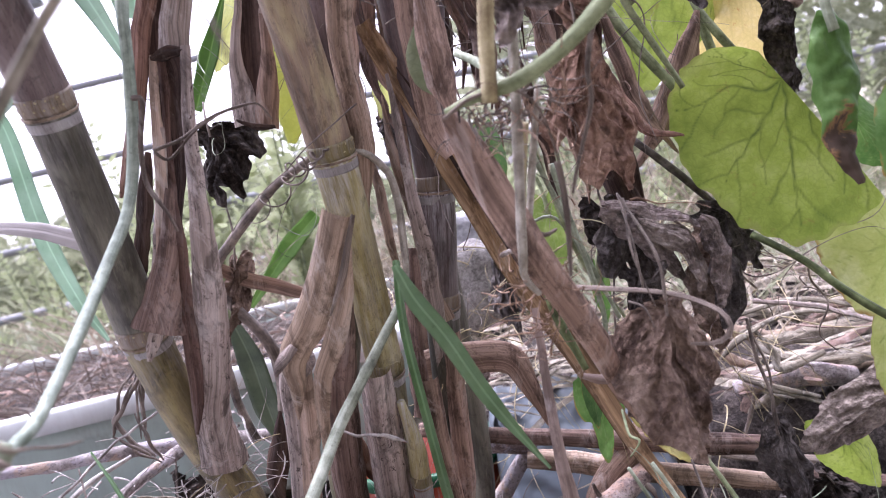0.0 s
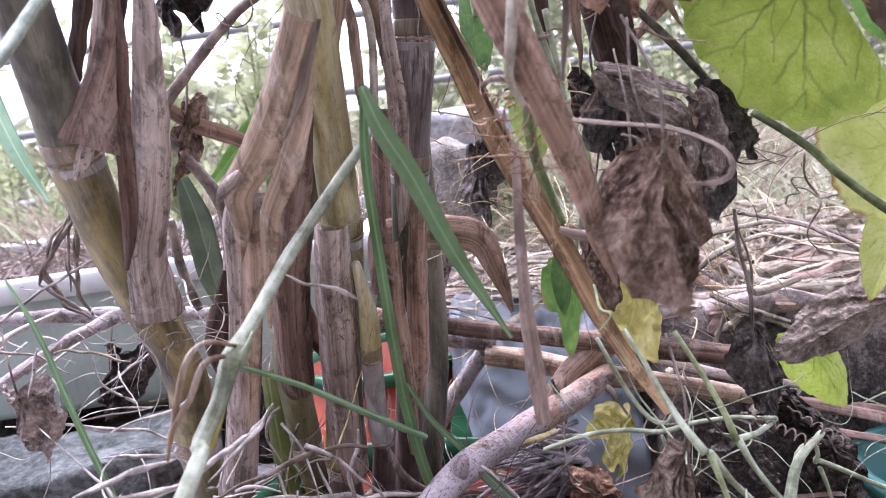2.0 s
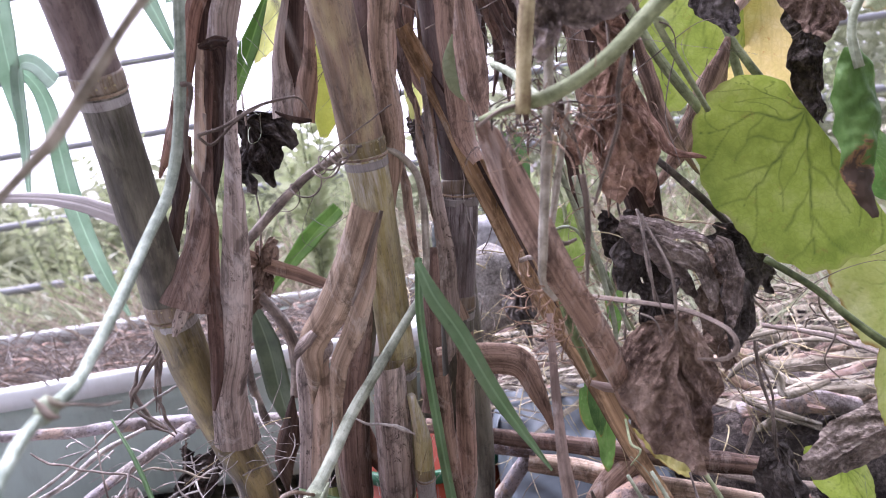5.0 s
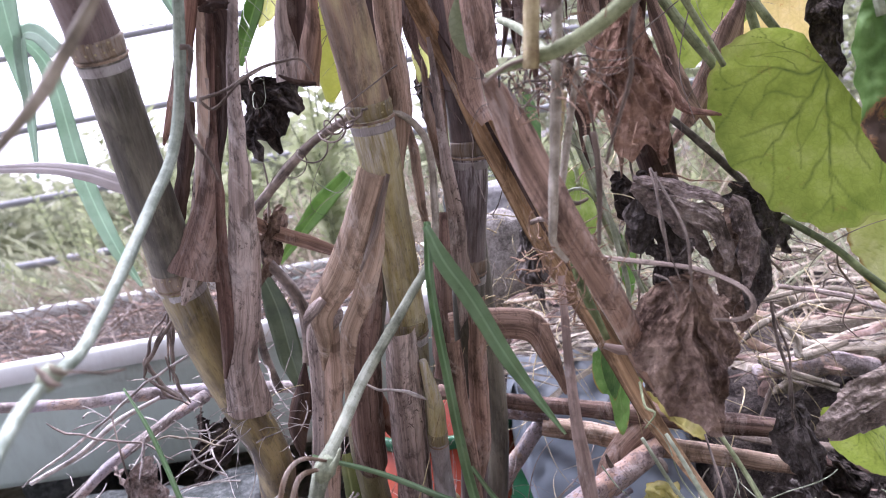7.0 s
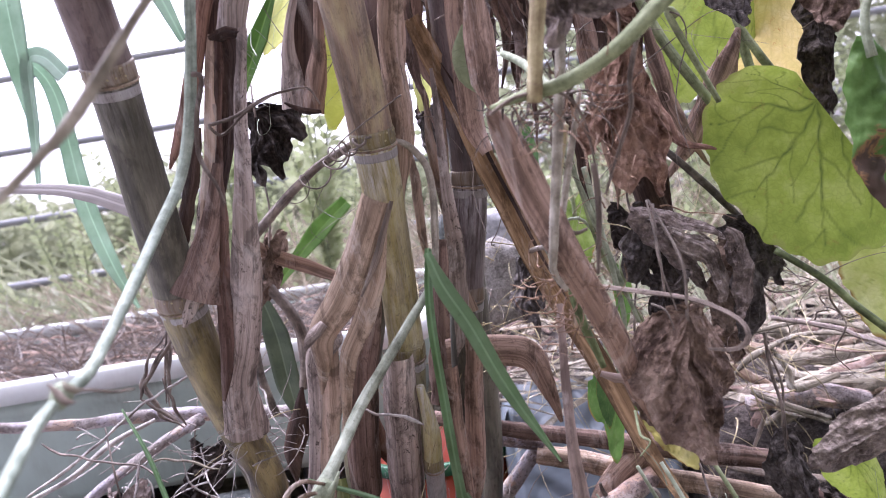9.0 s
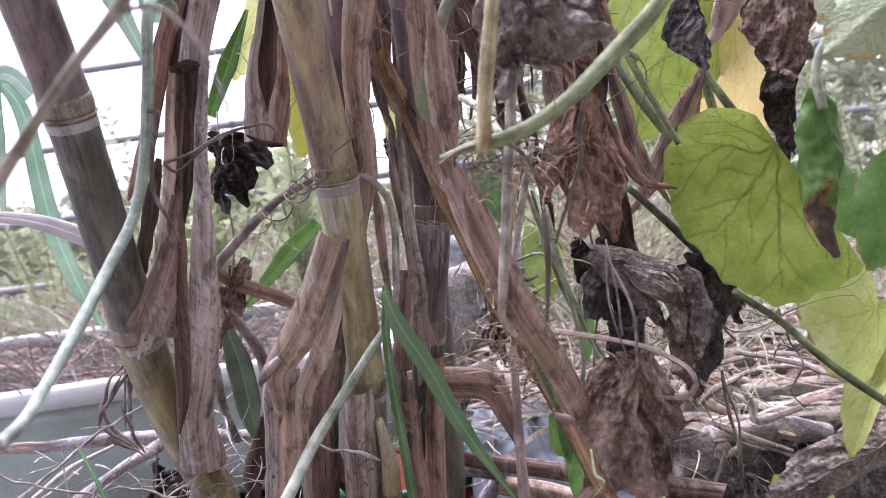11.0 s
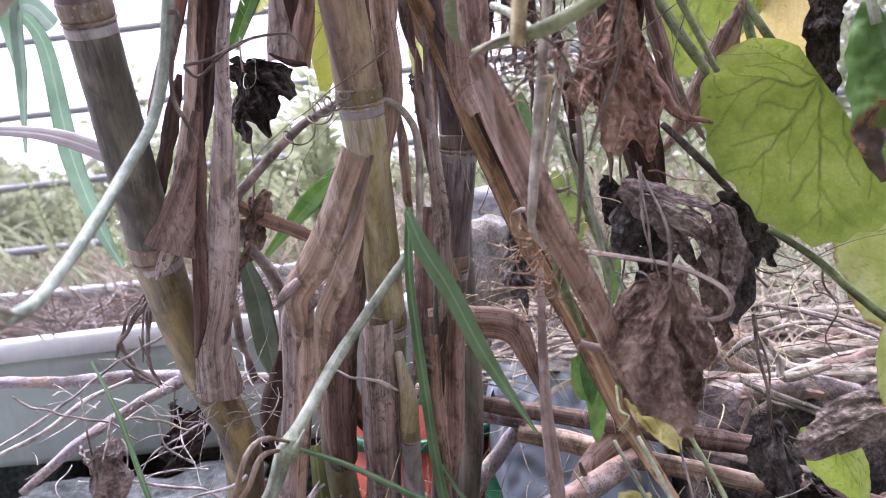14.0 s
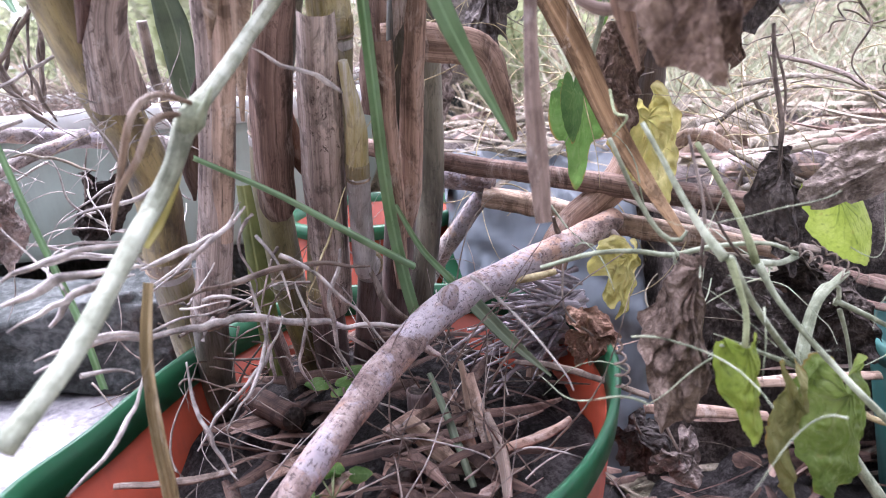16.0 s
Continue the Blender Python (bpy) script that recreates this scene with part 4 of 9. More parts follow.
def build_pot():
    base = empty("flower_pot", (-0.07, 0.6, 0), "orange-red plastic growing pot with a bottle-green rim", "pot", "orange pots")
    o = closed_curve(POT, 6)
    bend = lambda z: (lambda x, y: z + 0.012 * noise.noise(Vector((x * 6, y * 6, 2))))
    part("wall", ring_mesh("wall", o, [(0.0, 0.8, 0), (0.02, 0.82, 0), (bend(0.226), 0.985, 0), (bend(0.226), 0.97, 0), (0.1, 0.88, 0)], ORANGE), base)
    part("rim", ring_mesh("rim", o, [(bend(0.232), 0.99, 0), (bend(0.232), 0.995, 0.002), (bend(0.248), 1.0, 0.003), (bend(0.251), 1.0, 0.001), (bend(0.25), 1.0, -0.002), (bend(0.226), 0.985, -0.004), (bend(0.226), 0.99, 0)], GREEN_RIM, False), base, "bottle-green folded rim")
    hump = lambda x, y: 0.165 + 0.045 * math.exp(-((x + 0.09) ** 2 + (y - 0.64) ** 2) / 0.02) + 0.014 * noise.noise(Vector((x * 22, y * 22, 5))) + 0.008 * noise.noise(Vector((x * 60, y * 60, 5)))
    n, rings = len(o), 26
    c = Vector((-0.07, 0.62))
    verts, uvs, faces = [(c.x, c.y, hump(c.x, c.y))], [(0, 0)], []
    for j in range(1, rings + 1):
        for p in o:
            v = c + (Vector(p) - c) * (0.945 * j / rings)
            verts.append((v.x, v.y, hump(v.x, v.y)))
            uvs.append((v.x, v.y))
    for i in range(n):
        faces.append((0, 1 + i, 1 + (i + 1) % n))
        for j in range(rings - 1):
            a, b = 1 + j * n + i, 1 + j * n + (i + 1) % n
            faces.append((a, a + n, b + n, b))
    thing("pot_soil", finish("pot_soil", verts, faces, uvs, SOIL), "dark damp soil with plant litter in the pot", "soil", kind="stuff")


build_pot()
build_back_pot()


# ---- railing of horizontal pipes behind the planters ----
def build_railing():
    base = empty("railing", (0, 3.05, 0), "grey galvanised pipe railing across the garden", "railing")
    for z, r in ((0.2, 0.014), (0.46, 0.016), (0.72, 0.015), (1.0, 0.015), (1.29, 0.015)):
        part("rail", tube_mesh("rail", [(-4.6, 3.02, z - 0.01), (-1.5, 3.0, z), (0, 3.0, z + 0.005), (4.6, 3.05, z + 0.02)], r, STEEL, 8, 0.2), base)
    part("top_rail", tube_mesh("top_rail", [(-4.6, 3.0, 1.52), (-1.5, 3.0, 1.64), (-1.0, 3.0, 1.73), (4.6, 3.0, 1.78)], 0.034, STEEL, 10, 0.2), base)
    for x in (-2.45, 2.45):
        part("post", tube_mesh("post", [(x, 3.0, -0.1), (x, 3.0, 1.0), (x, 3.0, 1.7)], 0.025, STEEL, 10, 0.2), base)


build_railing()

WEED = green_blade("pale_weed_green", (0.18, 0.2, 0.115), (0.31, 0.335, 0.215), (0.46, 0.48, 0.35), 0.45)
HAY = fibre("dry_grass", (0.24, 0.2, 0.14), (0.42, 0.36, 0.27), (0.58, 0.52, 0.42), 0.1, 0.3)


def blades_mesh(name, count, place, length, width, material, bend=0.5, lean=0.6, rng=None, upright=True):
    """Many small tapered blades in one mesh; place(rng) gives each root."""
    rng = rng or random.Random(3)
    verts, faces, uvs = [], [], []
    for _ in range(count):
        p = Vector(place(rng))
        a = rng.uniform(0, 2 * math.pi)
        ln, w = length * rng.uniform(0.4, 1.2), width * rng.uniform(0.5, 1.4)
        out = Vector((math.cos(a), math.sin(a), 0))
        d = (out * rng.uniform(0, lean) + Vector((0, 0, 1))).normalized() if upright else (out + Vector((0, 0, rng.uniform(-0.15, 0.3)))).normalized()
        sd = d.cross(Vector((math.sin(a * 3), math.cos(a * 2), 0.3))).normalized()
        b0 = len(verts)
        for k, ww in ((0, 0.6), (0.35, 1.0), (0.7, 0.75), (1, 0.08)):
            c = p + d * ln * k + (out * bend - Vector((0, 0, bend * 0.5))) * ln * k * k * 0.7
            verts += [c - sd * w * ww * 0.5, c + sd * w * ww * 0.5]
            uvs += [(-w * 0.5, ln * k), (w * 0.5, ln * k)]
        for k in range(3):
            a0 = b0 + 2 * k
            faces.append((a0, a0 + 1, a0 + 3, a0 + 2))
    return finish(name, verts, faces, uvs, material)


def weed_spot(r):
    y = r.uniform(2.0, 5.0)
    return (r.uniform(-1.0, 1.0) * (y * 0.9 + 0.4), y, r.uniform(0.0, 0.35) + 0.3 * max(0, noise.noise(Vector((y * 1.3, r.random() * 2, 0)))))


thing("weeds", blades_mesh("weeds", 9000, weed_spot, 0.16, 0.02, WEED, 0.6, 1.2, random.Random(5)), "pale green weeds growing behind the railing", "weeds", kind="stuff")
thing("weeds", blades_mesh("weeds", 5200, lambda r: (lambda a, q: (q * math.cos(a), 0.8 + q * math.sin(a), -0.02))(r.uniform(0, 6.283), r.uniform(1.7, 4.6)), 0.1, 0.012, WEED, 0.8, 1.4, random.Random(9)), "low pale weeds scattered over the garden ground", "weeds", kind="stuff")
thing("dry_grass", blades_mesh("dry_grass", 7000, lambda r: (r.uniform(-2.6, 3.0), r.uniform(1.9, 4.2), r.uniform(-0.02, 0.1)), 0.45, 0.008, HAY, 0.5, 0.9, random.Random(6)), "tall bleached dry grass stalks in the garden", "grass", kind="stuff")
thing("dry_grass", blades_mesh("dry_grass", 3200, lambda r: (r.uniform(-1.1, 0.9), r.uniform(1.95, 2.9), r.uniform(0.0, 0.15)), 0.55, 0.009, HAY, 0.45, 0.8, random.Random(16)), "bleached dry weeds standing behind the canes", "grass", kind="stuff")
thing("hedge", blades_mesh("hedge", 16000, lambda r: (lambda x: (x, 5.2 + r.random() * 1.6, r.random() ** 0.7 * (0.95 + 0.5 * noise.noise(Vector((x * 0.8, 0, 0))) + (0.9 if x > 0.4 else 0.0))))(r.uniform(-6, 6.5)), 0.16, 0.06, WEED, 0.7, 1.6, random.Random(7)), "far pale green bushes beyond the railing", "hedge", kind="stuff")


# ---- sugarcane clump ----
def cane(name, label, points, radius, nodes, skins, ring=RING_GREEN, seed=0.0, dots=True, wax=True):
    """A jointed cane. points: its line from top to ground; nodes: indices of points that carry a joint; skins: rind of each length between joints."""
    base = empty(name, points[-1], label, "sugarcane", "sugarcane clump")
    cuts = [0, *nodes, len(points) - 1]
    line = spline(points, 12 * (len(points) - 1) + 1)
    total = line[-1][2]
    at = lambda s: min(line, key=lambda q: abs(q[2] - s))
    place = lambda i: min(line, key=lambda q: (q[0] - Vector(points[i])).length)
    for j, (a, b) in enumerate(zip(cuts, cuts[1:])):
        sa, sb = place(a)[2], place(b)[2]
        k0, k1 = (0.0 if a == 0 else -0.004), (0.0 if b == len(points) - 1 else 0.008)
        steps = 9
        seg = [interp(line, sa + k0 + (sb - k1 - sa - k0) * i / steps) for i in range(steps + 1)]
        rr = [along(radius, (sa + (sb - sa) * i / steps) / total) for i in range(steps + 1)]
        rr = [r * (1 + 0.045 * (abs(i / steps - 0.5) * 2) ** 4) for i, r in enumerate(rr)]
        part("internode", tube_mesh("internode", seg, rr, skins[j % len(skins)], 22, 0.004, 0.035, seed=seed + j), base)
    for i in nodes:
        s = place(i)[2]
        r = along(radius, s / total)
        seg = [interp(line, s - 0.011 + 0.011 * k / 4) for k in range(5)]
        band = part("root_band", tube_mesh("root_band", seg, [r * 1.06, r * 1.085, r * 1.09, r * 1.085, r * 1.06], ring, 22, 0.002, 0.05, seed=seed + i), base)
        seg = [interp(line, s + 0.0005 + 0.0024 * k / 4) for k in range(5)]
        part("leaf_scar", tube_mesh("leaf_scar", seg, [r * 1.02, r * 1.1, r * 1.12, r * 1.08, r * 1.01], SCAR, 24, 0.0008, 0.07, seed=seed * 2 + i), base, "pale ragged leaf scar")
        if wax:
            seg = [interp(line, s + 0.004 + 0.006 * k / 4) for k in range(5)]
            part("wax_band", tube_mesh("wax_band", seg, [r * 1.052, r * 1.05, r * 1.045, r * 1.04, r * 1.032], WAX, 22, 0.002, 0.03, seed=seed), base, "white waxy band")
        if dots:
            c0, c1 = interp(line, s - 0.009), interp(line, s - 0.004)
            t = (c1 - c0).normalized()
            f = (Vector((0, -1, 0)) - t * t.dot(Vector((0, -1, 0)))).normalized()
            sd = t.cross(f)
            verts, faces, uvs = [], [], []
            rng = random.Random(int(seed * 10) + i)
            for row in range(2):
                for k in range(17):
                    an = (k + 0.5 * row) / 17 * math.pi * 2 + rng.uniform(-0.06, 0.06)
                    d = sd * math.cos(an) + f * math.sin(an)
                    q = (c0 if row else c1) + d * r * 1.075
                    e = t.cross(d) * 0.001 * rng.uniform(0.6, 1.2)
                    w = t * 0.0009
                    b0 = len(verts)
                    verts += [q - e, q - w, q + e, q + w, q + d * 0.0007]
                    uvs += [(0, 0)] * 5
                    faces += [(b0, b0 + 1, b0 + 4), (b0 + 1, b0 + 2, b0 + 4), (b0 + 2, b0 + 3, b0 + 4), (b0 + 3, b0, b0 + 4)]
            part("root_buds", finish("root_buds", verts, faces, uvs, BUDDOT), band)
    return base


def interp(line, s):
    s = max(0.0, min(s, line[-1][2]))
    for p, q in zip(line, line[1:]):
        if q[2] >= s:
            return p[0].lerp(q[0], (s - p[2]) / max(q[2] - p[2], 1e-9))
    return line[-1][0]


def sheath(parent, points, widths, material, label="", name="leaf_sheath", **kw):
    kw.setdefault("crumple", 0.0009)
    kw.setdefault("ragged", 0.12)
    kw.setdefault("across", 14)
    kw.setdefault("step", 0.004)
    kw.setdefault("thick", 0.0009)
    kw.setdefault("ripple", 0.012)
    return part(name, ribbon_mesh(name, points, widths, material, **kw), parent, label)


cane_a = cane("sugarcane", "leaning dark grey-brown sugarcane with an olive lower joint",
    [(-0.191, 0.365, 0.831), (-0.205, 0.390, 0.775), (-0.211, 0.438, 0.692), (-0.219, 0.500, 0.547), (-0.218, 0.535, 0.474), (-0.206, 0.575, 0.381), (-0.220, 0.610, 0.315), (-0.220, 0.645, 0.194)],
    [0.0150, 0.0148, 0.0146, 0.0158, 0.0155, 0.0152, 0.0150, 0.0150], [1, 2, 3, 6], [RIND_PLUM, RIND_PLUM, RIND_DARK, RIND_OLIVE, RIND_GREEN], RING_BROWN, 1.0)
cane_b = cane("sugarcane", "rusty olive sugarcane with green-banded joints",
    [(-0.074, 0.458, 0.846), (-0.076, 0.477, 0.793), (-0.070, 0.524, 0.635), (-0.076, 0.575, 0.471), (-0.090, 0.592, 0.381), (-0.107, 0.612, 0.285), (-0.114, 0.640, 0.213)],
    [0.0157, 0.0155, 0.0154, 0.0142, 0.0135, 0.0135, 0.0135], [1, 2, 3, 5], [RIND_RUST, RIND_RUST, RIND_YELLOW, RIND_GREEN, RIND_PLUM], RING_GREEN, 2.0)
cane_c = cane("sugarcane", "dark plum-brown sugarcane with a white waxy joint",
    [(-0.001, 0.545, 0.858), (-0.005, 0.565, 0.675), (-0.006, 0.572, 0.601), (-0.023, 0.590, 0.504), (-0.033, 0.605, 0.433), (-0.043, 0.630, 0.354), (-0.070, 0.660, 0.200)],
    [0.0135, 0.0135, 0.0137, 0.0138, 0.0125, 0.012, 0.012], [2, 3, 5], [RIND_PLUM, RIND_WAXY, RIND_DARK, RIND_PLUM], RING_BROWN, 3.0, dots=False)
cane_e = cane("sugarcane", "dark brown sugarcane half hidden among dry sheaths",
    [(-0.054, 0.550, 0.865), (-0.053, 0.555, 0.821), (-0.065, 0.575, 0.671), (-0.085, 0.580, 0.562), (-0.129, 0.600, 0.410), (-0.138, 0.625, 0.301), (-0.130, 0.650, 0.207)],
    [0.0138, 0.0138, 0.0138, 0.0135, 0.0135, 0.013, 0.0125], [1, 2, 4, 5], [RIND_DARK, RIND_PLUM, RIND_DARK, RIND_GREEN, RIND_OLIVE], RING_BROWN, 4.0, dots=False)
cane_g = cane("sugarcane", "young cane wrapped in pale mottled dry sheath",
    [(-0.117, 0.487, 0.509), (-0.127, 0.500, 0.501), (-0.144, 0.530, 0.419), (-0.174, 0.560, 0.306), (-0.188, 0.585, 0.280), (-0.200, 0.610, 0.193)],
    [0.0095, 0.0105, 0.0112, 0.0115, 0.0125, 0.0135], [4], [SHEATH_GREY, RIND_DARK], RING_BROWN, 5.0, dots=False, wax=False)
cane("sugarcane", "thin yellowish young cane shoot with white wax",
    [(-0.067, 0.545, 0.450), (-0.065, 0.560, 0.412), (-0.069, 0.575, 0.374), (-0.074, 0.600, 0.304), (-0.073, 0.620, 0.297), (-0.087, 0.640, 0.210)],
    [0.003, 0.0072, 0.0078, 0.0085, 0.0095, 0.0105], [2, 4], [RIND_YELLOW, WAX, RIND_PLUM], RING_GREEN, 6.0, dots=False)
cane_n = cane("sugarcane", "brown cane hung with dead leaves",
    [(0.103, 0.620, 0.853), (0.123, 0.630, 0.723), (0.139, 0.640, 0.604), (0.160, 0.650, 0.511), (0.157, 0.660, 0.489), (0.140, 0.670, 0.355), (0.075, 0.665, 0.286), (0.055, 0.650, 0.169)],
    [0.014, 0.014, 0.0138, 0.0135, 0.013, 0.013, 0.013, 0.013], [1, 3, 5], [SHEATH_BROWN, SHEATH_DARK, RIND_PLUM], RING_BROWN, 7.0, dots=False, wax=False)
cane_m = cane("sugarcane", "dark brown cane behind the clump",
    [(0.039, 0.660, 0.878), (0.035, 0.665, 0.817), (0.012, 0.670, 0.694), (-0.013, 0.680, 0.578), (-0.023, 0.680, 0.354), (-0.047, 0.670, 0.227)],
    [0.0125, 0.0125, 0.0125, 0.012, 0.012, 0.012], [1, 3], [RIND_DARK, RIND_PLUM, RIND_DARK], RING_BROWN, 8.0, dots=False)

# sheaths on the leaning dark cane
sheath(cane_a, [(-0.092, 0.470, 0.964), (-0.106, 0.470, 0.907), (-0.121, 0.470, 0.853), (-0.136, 0.482, 0.801), (-0.148, 0.482, 0.773), (-0.156, 0.482, 0.753), (-0.165, 0.482, 0.734), (-0.171, 0.482, 0.714), (-0.178, 0.482, 0.694), (-0.186, 0.482, 0.674), (-0.195, 0.482, 0.654), (-0.203, 0.482, 0.637)], [0.0106, 0.0106, 0.0106, 0.0094, 0.0116, 0.0130, 0.0123, 0.0116, 0.0116, 0.0101, 0.0080, 0.0014], SHEATH_RUST, "speckled rust-brown dry sheath", curl=80, seed=1, ragged=0.12)
# dark strip paints in the shade of the hollow between the sheaths
sheath(cane_a, [(-0.089, 0.485, 0.973), (-0.104, 0.485, 0.914), (-0.122, 0.485, 0.851), (-0.139, 0.497, 0.796), (-0.152, 0.497, 0.756), (-0.159, 0.497, 0.728), (-0.157, 0.497, 0.713), (-0.160, 0.497, 0.692), (-0.166, 0.497, 0.663), (-0.175, 0.497, 0.635), (-0.187, 0.497, 0.603), (-0.196, 0.497, 0.578)], [0.0109, 0.0109, 0.0109, 0.0075, 0.0127, 0.0149, 0.0224, 0.0217, 0.0187, 0.0187, 0.0172, 0.0037], SHEATH_DARK, "dark strip standing in for the shaded hollow of an old sheath", curl=-70, seed=2, ragged=0.1)
sheath(cane_a, [(-0.077, 0.472, 0.963), (-0.092, 0.472, 0.905), (-0.109, 0.472, 0.852), (-0.120, 0.484, 0.805), (-0.134, 0.484, 0.770), (-0.141, 0.484, 0.750), (-0.146, 0.484, 0.737), (-0.148, 0.484, 0.727), (-0.149, 0.484, 0.722)], [0.0121, 0.0121, 0.0128, 0.0131, 0.0138, 0.0138, 0.0160, 0.0189, 0.0204], SHEATH_GREY, "pale grey dry sheath flaring at its foot", curl=[120, 120, 120, 120, 120, 120, 140, 150, 150], seed=3, ragged=0.06, ripple=0.02)
sheath(cane_a, [(-0.068, 0.476, 0.964), (-0.084, 0.476, 0.906), (-0.099, 0.476, 0.852), (-0.112, 0.488, 0.805), (-0.126, 0.488, 0.769), (-0.134, 0.488, 0.750), (-0.139, 0.488, 0.735), (-0.143, 0.488, 0.721)], [0.0100, 0.0100, 0.0100, 0.0095, 0.0103, 0.0095, 0.0088, 0.0073], SHEATH_GREY, "pale grey dry sheath", curl=110, seed=4, ragged=0.1)
part("sheath_knot", ribbon_mesh("sheath_knot", [(-0.162, 0.480, 0.718), (-0.157, 0.480, 0.719), (-0.150, 0.480, 0.720), (-0.143, 0.480, 0.718), (-0.138, 0.480, 0.718)], [0.0022, 0.0058, 0.0079, 0.0065, 0.0029], SHEATH_DARK, hint=(0, -1, 0.3), curl=[60, 120, 140, 120, 60], thick=0.002, across=14, step=0.001, crumple=0.0022, ragged=0.5, ripple=0.08, seed=63), cane_a, "black ragged collar under the pale sheaths")
sheath(cane_a, [(-0.161, 0.483, 0.720), (-0.164, 0.483, 0.705), (-0.168, 0.483, 0.685), (-0.172, 0.483, 0.663), (-0.177, 0.483, 0.639), (-0.184, 0.483, 0.614), (-0.191, 0.483, 0.594)], [0.0036, 0.0065, 0.0065, 0.0073, 0.0073, 0.0065, 0.0015], SHEATH_TAN, "narrow torn tan strip", curl=70, seed=61, ragged=0.25)
sheath(cane_a, [(-0.158, 0.489, 0.718), (-0.160, 0.489, 0.702), (-0.164, 0.489, 0.682), (-0.168, 0.489, 0.663), (-0.173, 0.489, 0.638), (-0.179, 0.489, 0.605), (-0.185, 0.489, 0.572), (-0.188, 0.489, 0.554)], [0.0044, 0.0059, 0.0051, 0.0051, 0.0073, 0.0096, 0.0103, 0.0037], SHEATH_MAROON, "torn maroon strip", curl=70, seed=62, ragged=0.25)
sheath(cane_a, [(-0.138, 0.478, 0.720), (-0.143, 0.478, 0.696), (-0.147, 0.478, 0.677), (-0.150, 0.478, 0.658), (-0.154, 0.478, 0.630), (-0.159, 0.478, 0.598), (-0.168, 0.488, 0.565), (-0.177, 0.497, 0.534), (-0.187, 0.503, 0.504), (-0.197, 0.511, 0.482), (-0.203, 0.520, 0.456), (-0.208, 0.530, 0.431)], [0.0060, 0.0075, 0.0083, 0.0090, 0.0120, 0.0165, 0.0218, 0.0240, 0.0248, 0.0263, 0.0308, 0.0383], SHEATH_GREY, "long spotted greyish dry sheath flaring at its foot", curl=[60, 60, 70, 80, 90, 110, 130, 150, 160, 165, 170, 178], seed=5, ragged=0.14)
sheath(cane_a, [(-0.167, 0.484, 0.675), (-0.174, 0.484, 0.649), (-0.182, 0.484, 0.622), (-0.191, 0.484, 0.593), (-0.200, 0.484, 0.565), (-0.208, 0.484, 0.544), (-0.214, 0.484, 0.530)], [0.0029, 0.0073, 0.0087, 0.0095, 0.0109, 0.0124, 0.0029], SHEATH_GREY, "narrow greyish dry sheath", curl=100, seed=6, ragged=0.12)
sheath(cane_a, [(-0.183, 0.494, 0.663), (-0.191, 0.494, 0.642), (-0.199, 0.494, 0.617), (-0.208, 0.494, 0.592), (-0.216, 0.494, 0.571)], [0.0037, 0.0104, 0.0111, 0.0096, 0.0022], SHEATH_DARK, "dark strip between the rust and grey sheaths", curl=60, seed=64, ragged=0.3)
sheath(cane_a, [(-0.170, 0.478, 0.636), (-0.179, 0.478, 0.607), (-0.187, 0.478, 0.587), (-0.195, 0.476, 0.571), (-0.202, 0.473, 0.559), (-0.206, 0.472, 0.551)], [0.0058, 0.0101, 0.0170, 0.0265, 0.0350, 0.0385], SHEATH_UMBER, "greyish fibrous sheath flaring round the joint", curl=[80, 90, 110, 150, 175, 180], seed=65, ragged=0.1, ripple=0.02)
sheath(cane_a, [(-0.173, 0.497, 0.650), (-0.178, 0.497, 0.620), (-0.183, 0.497, 0.586), (-0.187, 0.497, 0.554), (-0.191, 0.497, 0.522), (-0.195, 0.497, 0.495), (-0.201, 0.497, 0.472)], [0.0037, 0.0097, 0.0112, 0.0112, 0.0105, 0.0090, 0.0022], SHEATH_MAROON, "dark rust-brown strip beside the long sheath", curl=80, seed=66, ragged=0.2)
# sheaths of the young cane
sheath(cane_g, [(-0.065, 0.434, 0.596), (-0.081, 0.447, 0.565), (-0.100, 0.460, 0.535), (-0.121, 0.471, 0.511), (-0.124, 0.478, 0.491), (-0.130, 0.492, 0.468)], [0.0195, 0.0213, 0.0225, 0.0192, 0.0125, 0.0017], SHEATH_PALE, "pale tan dry sheath with a cut-off end", curl=[110, 110, 120, 150, 160, 120], seed=7, ragged=0.04, crumple=0.001)
sheath(cane_g, [(-0.061, 0.440, 0.585), (-0.072, 0.449, 0.550), (-0.088, 0.460, 0.519), (-0.105, 0.472, 0.490), (-0.121, 0.500, 0.423)], [0.0025, 0.0096, 0.0144, 0.0120, 0.0017], SHEATH_PALE, "pale-edged inner sheath", curl=70, seed=8, crumple=0.001)
sheath(cane_g, [(-0.121, 0.472, 0.515), (-0.124, 0.487, 0.507), (-0.133, 0.505, 0.460), (-0.162, 0.540, 0.346)], [0.0130, 0.0151, 0.0158, 0.0142], SHEATH_TAN, "", curl=200, seed=9)
part("leaf_sheath", ribbon_mesh("leaf_sheath", [(-0.055, 0.434, 0.594), (-0.062, 0.438, 0.579), (-0.071, 0.444, 0.560), (-0.085, 0.452, 0.537)], [0.0024, 0.0038, 0.0049, 0.0014], STRAW_PINK, curl=160, crumple=0.0006), cane_g, "pale rolled edge of the sheath")
